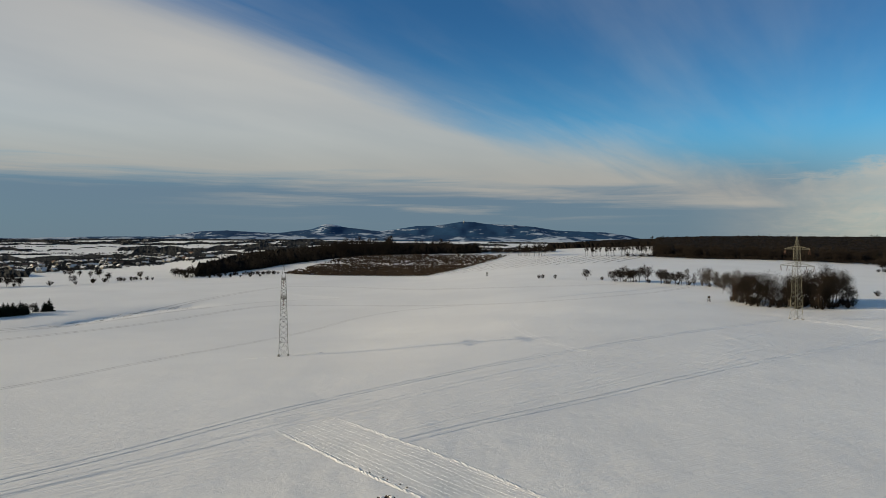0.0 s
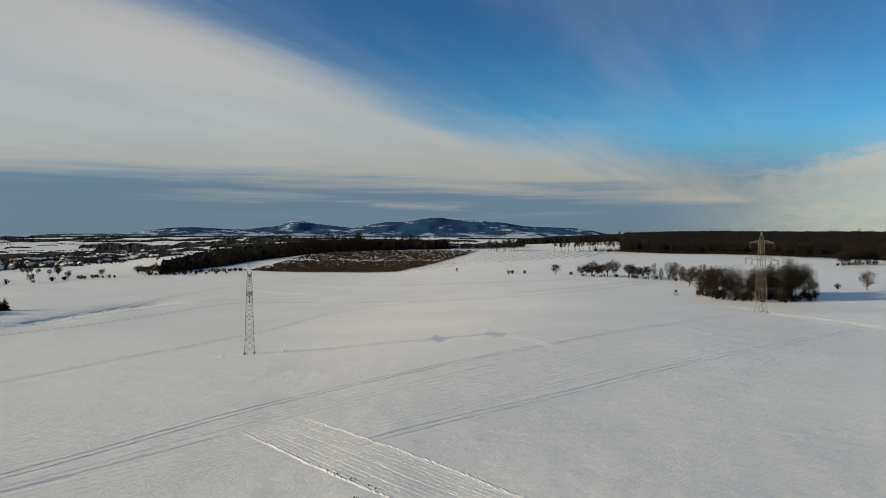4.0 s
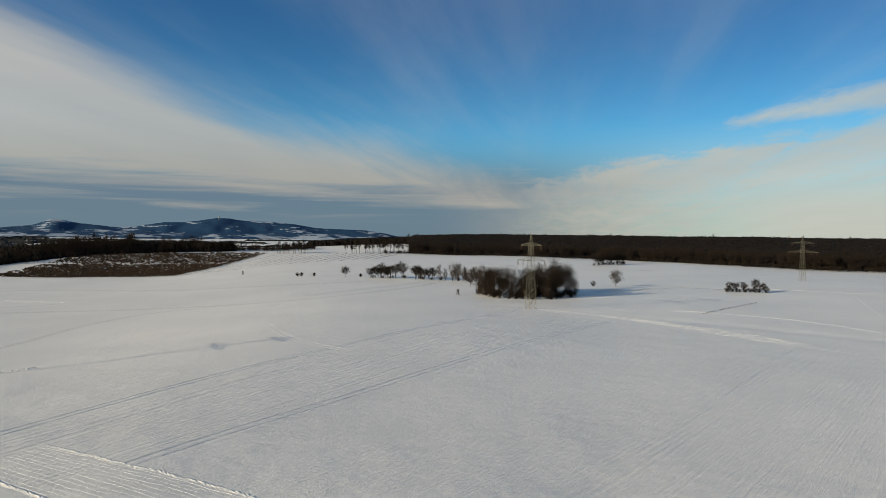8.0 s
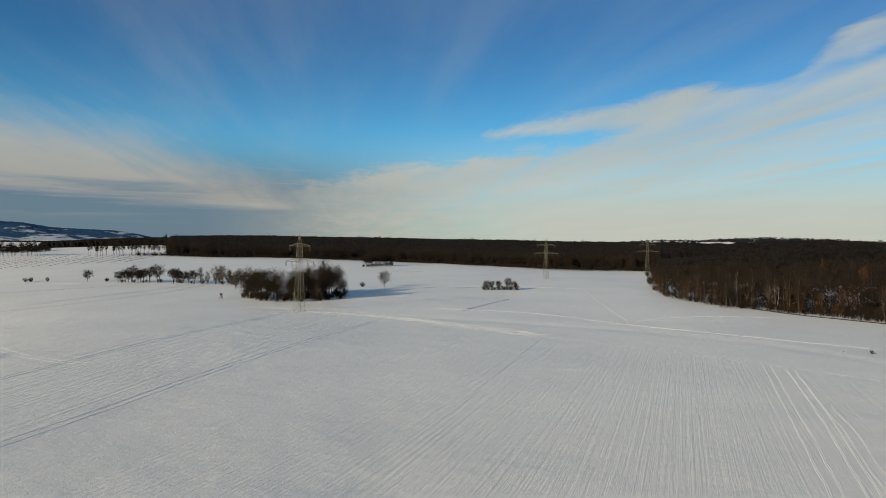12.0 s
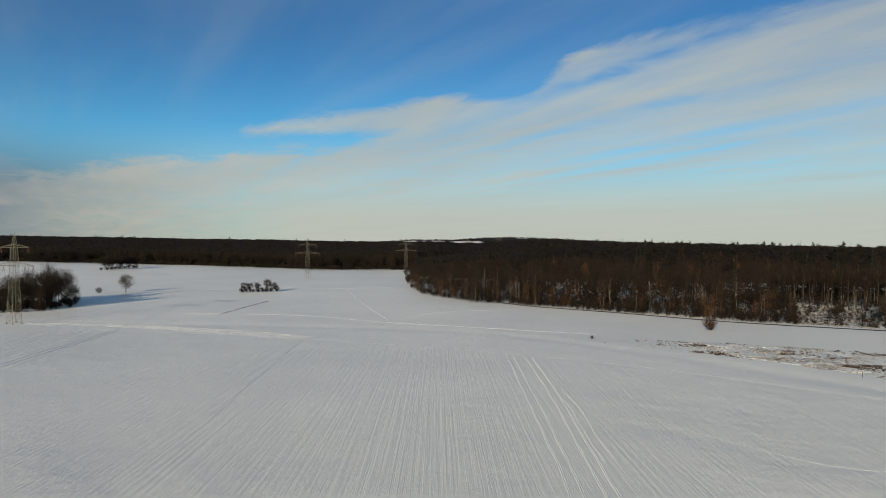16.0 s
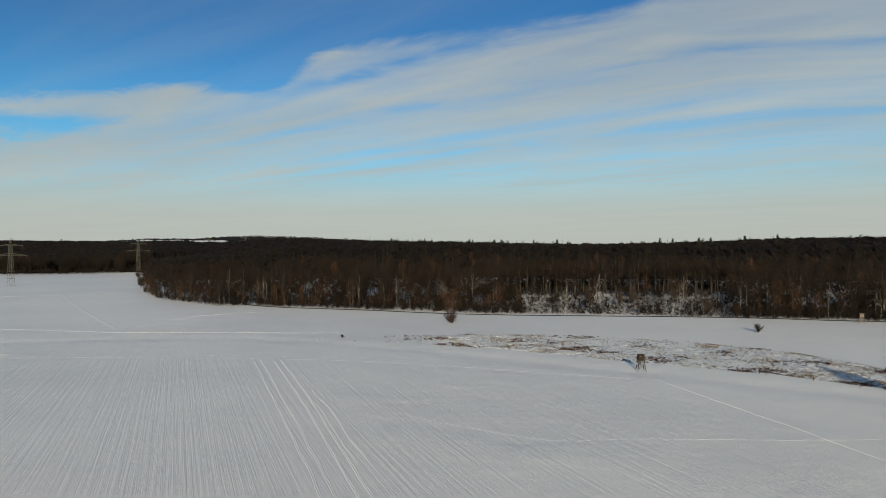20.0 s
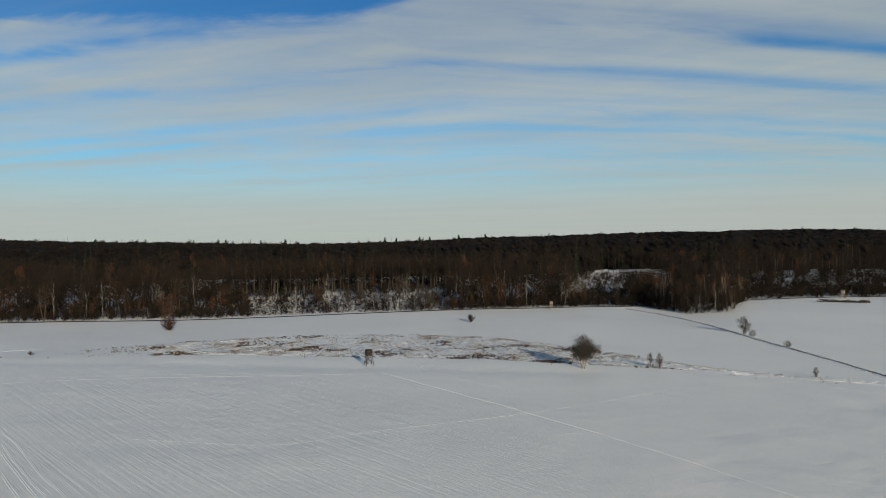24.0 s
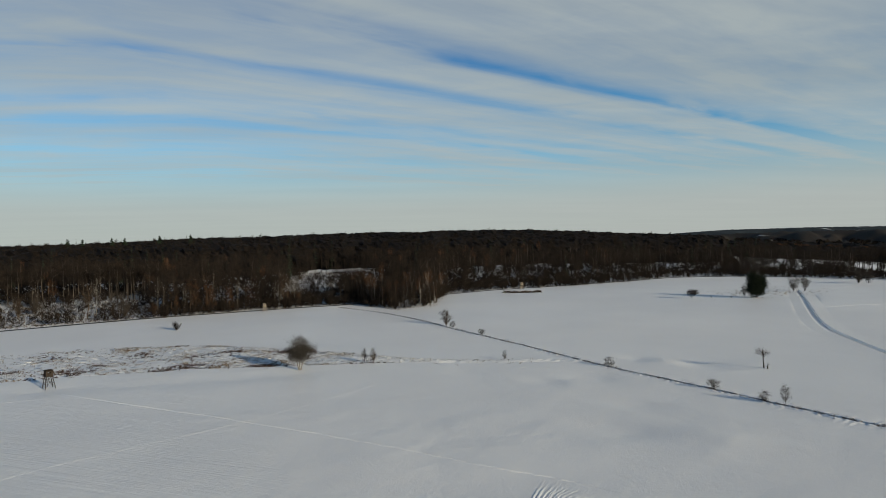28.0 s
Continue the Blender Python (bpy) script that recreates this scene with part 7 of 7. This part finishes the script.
def hunting_stand(x, y, turn, label, wood=WOOD, size=1.0):
    """Raised hide: splayed legs, braces, ladder, boarded cabin with openings and a lean-to roof."""
    ob = thing("hunting_stand", label, "hunting stand", "hunting stands", at=spot(x, y), turn=turn, size=size)
    for sx in (-1, 1):
        for sy in (-1, 1):
            part("leg", tubes([[sx * 1.15, sy * 1.1, -0.3, sx * 0.62, sy * 0.6, 2.75, 0.075, 0.065]], 6), wood, ob)
    for s in (-1, 1):
        part("brace", tubes([[-1.08, s * 1.02, 0.3, 0.66, s * 0.66, 2.4, 0.045, 0.045], [1.08, s * 1.02, 0.3, -0.66, s * 0.66, 2.4, 0.045, 0.045]], 5), wood, ob)
        part("brace", tubes([[s * 1.05, -1.0, 0.5, s * 0.72, 0.70, 2.2, 0.045, 0.045], [s * 0.95, -0.92, 1.2, s * 0.95, 0.92, 1.2, 0.04, 0.04]], 5), wood, ob)
    lad = part("ladder", tubes([[-0.25, -2.0, -0.2, -0.25, -0.85, 2.9, 0.05, 0.05], [0.25, -2.0, -0.2, 0.25, -0.85, 2.9, 0.05, 0.05]], 5), wood, ob)
    for n in range(8):
        f = (n + 0.6) / 8.4
        part("rung", tubes([[-0.3, -2.0 + 1.15 * f, -0.2 + 3.1 * f, 0.3, -2.0 + 1.15 * f, -0.2 + 3.1 * f, 0.03, 0.03]], 5), wood, lad)
    part("platform", box(-0.84, 0.84, -0.82, 0.82, 2.72, 2.84), wood, ob)
    for s in (-1, 1):
        wall = part("wall", joined([box(s * 0.72 - 0.03, s * 0.72 + 0.03, -0.72, 0.72, 2.84, 3.5), box(s * 0.72 - 0.03, s * 0.72 + 0.03, -0.72, 0.72, 3.85, 4.15),
                                    box(s * 0.72 - 0.03, s * 0.72 + 0.03, -0.72, -0.42, 3.5, 3.85), box(s * 0.72 - 0.03, s * 0.72 + 0.03, 0.42, 0.72, 3.5, 3.85)]), wood, ob)
        for n in range(5):
            z = 2.88 + n * 0.125
            part("board", box(s * 0.765 - 0.015, s * 0.765 + 0.015, -0.76, 0.76, z, z + 0.115), wood, wall)
        part("wall", joined([box(-0.69, 0.69, s * 0.72 - 0.03, s * 0.72 + 0.03, 2.84, 3.5), box(-0.69, 0.69, s * 0.72 - 0.03, s * 0.72 + 0.03, 3.85, 4.15),
                             box(-0.69, -0.38, s * 0.72 - 0.03, s * 0.72 + 0.03, 3.5, 3.85), box(0.38, 0.69, s * 0.72 - 0.03, s * 0.72 + 0.03, 3.5, 3.85)]), wood, ob)
    v, t = box(-0.9, 0.9, -0.98, 0.9, 4.15, 4.24)
    v[:, 2] += (v[:, 1] + 0.98) * 0.11
    part("roof", (v, t), wood, ob)
    return ob


hunting_stand(151.3, -18.7, 100, "dark timber hunting stand with ladder beside the heath strip", size=0.86)
hunting_stand(115.5, 326.3, 150, "dark timber hunting stand beside the grove", size=0.7)
hunting_stand(11.4, 623.6, 170, "small dark hunting stand on the field's crest", size=0.8)
hunting_stand(253.5, -107.0, 80, "pale timber hunting stand at the wood's edge", WOOD_PALE, 0.8)
hunting_stand(146.5, 481.5, 160, "low dark hunting stand among the hedgerow trees", size=0.65)
hunting_stand(143.5, 304.0, 150, "pale hunting stand half hidden in the grove", WOOD_PALE, 0.95)
hunting_stand(247.0, -246.0, 60, "pale hunting stand at the far wood's edge", WOOD_PALE, 0.95)

# ---- posts, timber, stones ----
for n, (x, y) in enumerate(((149.8, -44.6), (150.4, -43.4), (152.3, -40.5), (144, -52), (138.5, -58.5), (165.5, -4.7))):
    ob = thing("marker_post", "short weathered fence post in the snow", "post", "fence posts", at=spot(x, y), turn=17 * n)
    part("post", tubes([[0, 0, -0.3, 0.03, 0.02, 1.15, 0.07, 0.06]], 6), WOOD, ob)
    part("snow_cap", tubes([[0.03, 0.02, 1.15, 0.03, 0.02, 1.24, 0.085, 0.03]], 6), SNOW_PLAIN, ob)
q = np.random.default_rng(97)
for n in range(4):
    x, y = 236.9 - 2.6 * n, -226.0 - 4.1 * n
    ob = thing("log_pile", "low tumbled heap of dark logs with scraps of snow", "log pile", "log piles", at=spot(x, y), turn=57 + 9 * n)
    for k_ in range(22):
        cx, cy, cz, yaw, ln = q.uniform(-2.3, 2.3), q.uniform(-1.2, 1.2), q.uniform(0.1, 0.95), q.normal() * 0.5, q.uniform(0.7, 2.0)
        cz *= 1.1 - 0.28 * abs(cx)
        dx_, dy_, dz_ = math.cos(yaw) * ln, math.sin(yaw) * ln, q.normal() * 0.16
        part("log", tubes([[cx - dx_, cy - dy_, cz - dz_, cx + dx_, cy + dy_, cz + dz_, q.uniform(0.1, 0.2), q.uniform(0.08, 0.16)]], 7), BARK_DARK, ob)
        if k_ % 6 == 0:
            part("snow_cap", tubes([[cx - dx_ * 0.6, cy - dy_ * 0.6, cz - dz_ * 0.6 + 0.17, cx + dx_ * 0.5, cy + dy_ * 0.5, cz + dz_ * 0.5 + 0.17, 0.10, 0.07]], 6), SNOW_PLAIN, ob)


def stone(seed, size):
    q_ = np.random.default_rng(seed)
    bm = bmesh.new()
    bmesh.ops.create_icosphere(bm, subdivisions=2, radius=1.0)
    for v_ in bm.verts:
        n_ = noise.noise(v_.co * 1.3 + Vector((seed, 0, 0)))
        v_.co *= size * (1 + 0.45 * n_)
        v_.co.z *= 0.75
    vv = np.array([v_.co[:] for v_ in bm.verts])
    tt = np.array([[l.index for l in f_.verts] for f_ in bm.faces])
    bm.free()
    return vv, tt


heap = thing("stone_heap", "small heap of snow-capped field stones", "stones", at=spot(-9.2, 69.6, 0.2))
for n, (x, y, s) in enumerate(((-0.55, 0, 0.5), (0.5, 0.1, 0.55), (0.0, -0.5, 0.42), (0.1, 0.55, 0.4))):
    v, t = stone(n + 3, s)
    part("stone", (v + [x, y, 0.1], t), STONE, heap)
    part("snow_cap", (v * [0.55, 0.6, 0.25] + [x + 0.1, y, 0.1 + s * 0.62], t), SNOW_PLAIN, heap)
for n, (x, y) in enumerate(((-10.6, 77.2), (-10.0, 76.6), (-8.3, 75.0), (-7.4, 74.0), (-12.5, 79.0))):
    v, t = stone(n + 20, 0.11)
    clod = thing("field_clod", "dark clod of soil on the snow bank", "clod", "clods on the bank", at=spot(x, y, 0.08))
    part("clod", (v, t), STONE, clod)

_t = np.column_stack([q.uniform(-197, -172, 500), q.uniform(305, 400, 500)])
_t = _t[away(_t[:, 0], _t[:, 1], DIP) < 5]
wet = thing("hollow_grass", "dry grass in a shaded hollow of the field", "grass", kind="stuff")
tagged(part("grass_tufts", tufts(_t, 0.2, 0.5, 6, 99, 0.12), GRASS, wet), kind="stuff")
spoil = thing("trampled_snow", "trampled snow heaped round the pylon foot", "snow heap", kind="structure")
for n, (x, y, dx_, dy_) in enumerate(((-60, 187.5, -4.5, -3.0), (-52.5, 192, 5.0, 2.5), (-50.5, 195.5, 4.0, 2.0), (-57, 186.5, 3, -1))):
    part("ridge", ribbon([(x - dx_ * 0.6, y - dy_ * 0.6), (x + dx_ * 0.6, y + dy_ * 0.4), (x + dx_ * 1.7, y + dy_ * 1.3)], [(-0.9, -0.03), (-0.3, 0.16), (0.2, 0.09), (0.5, 0.17), (1.0, -0.03)], 0.4, wobble=0.9, seed=171 + n, rough_by=2.0), SNOW_PLAIN, spoil)
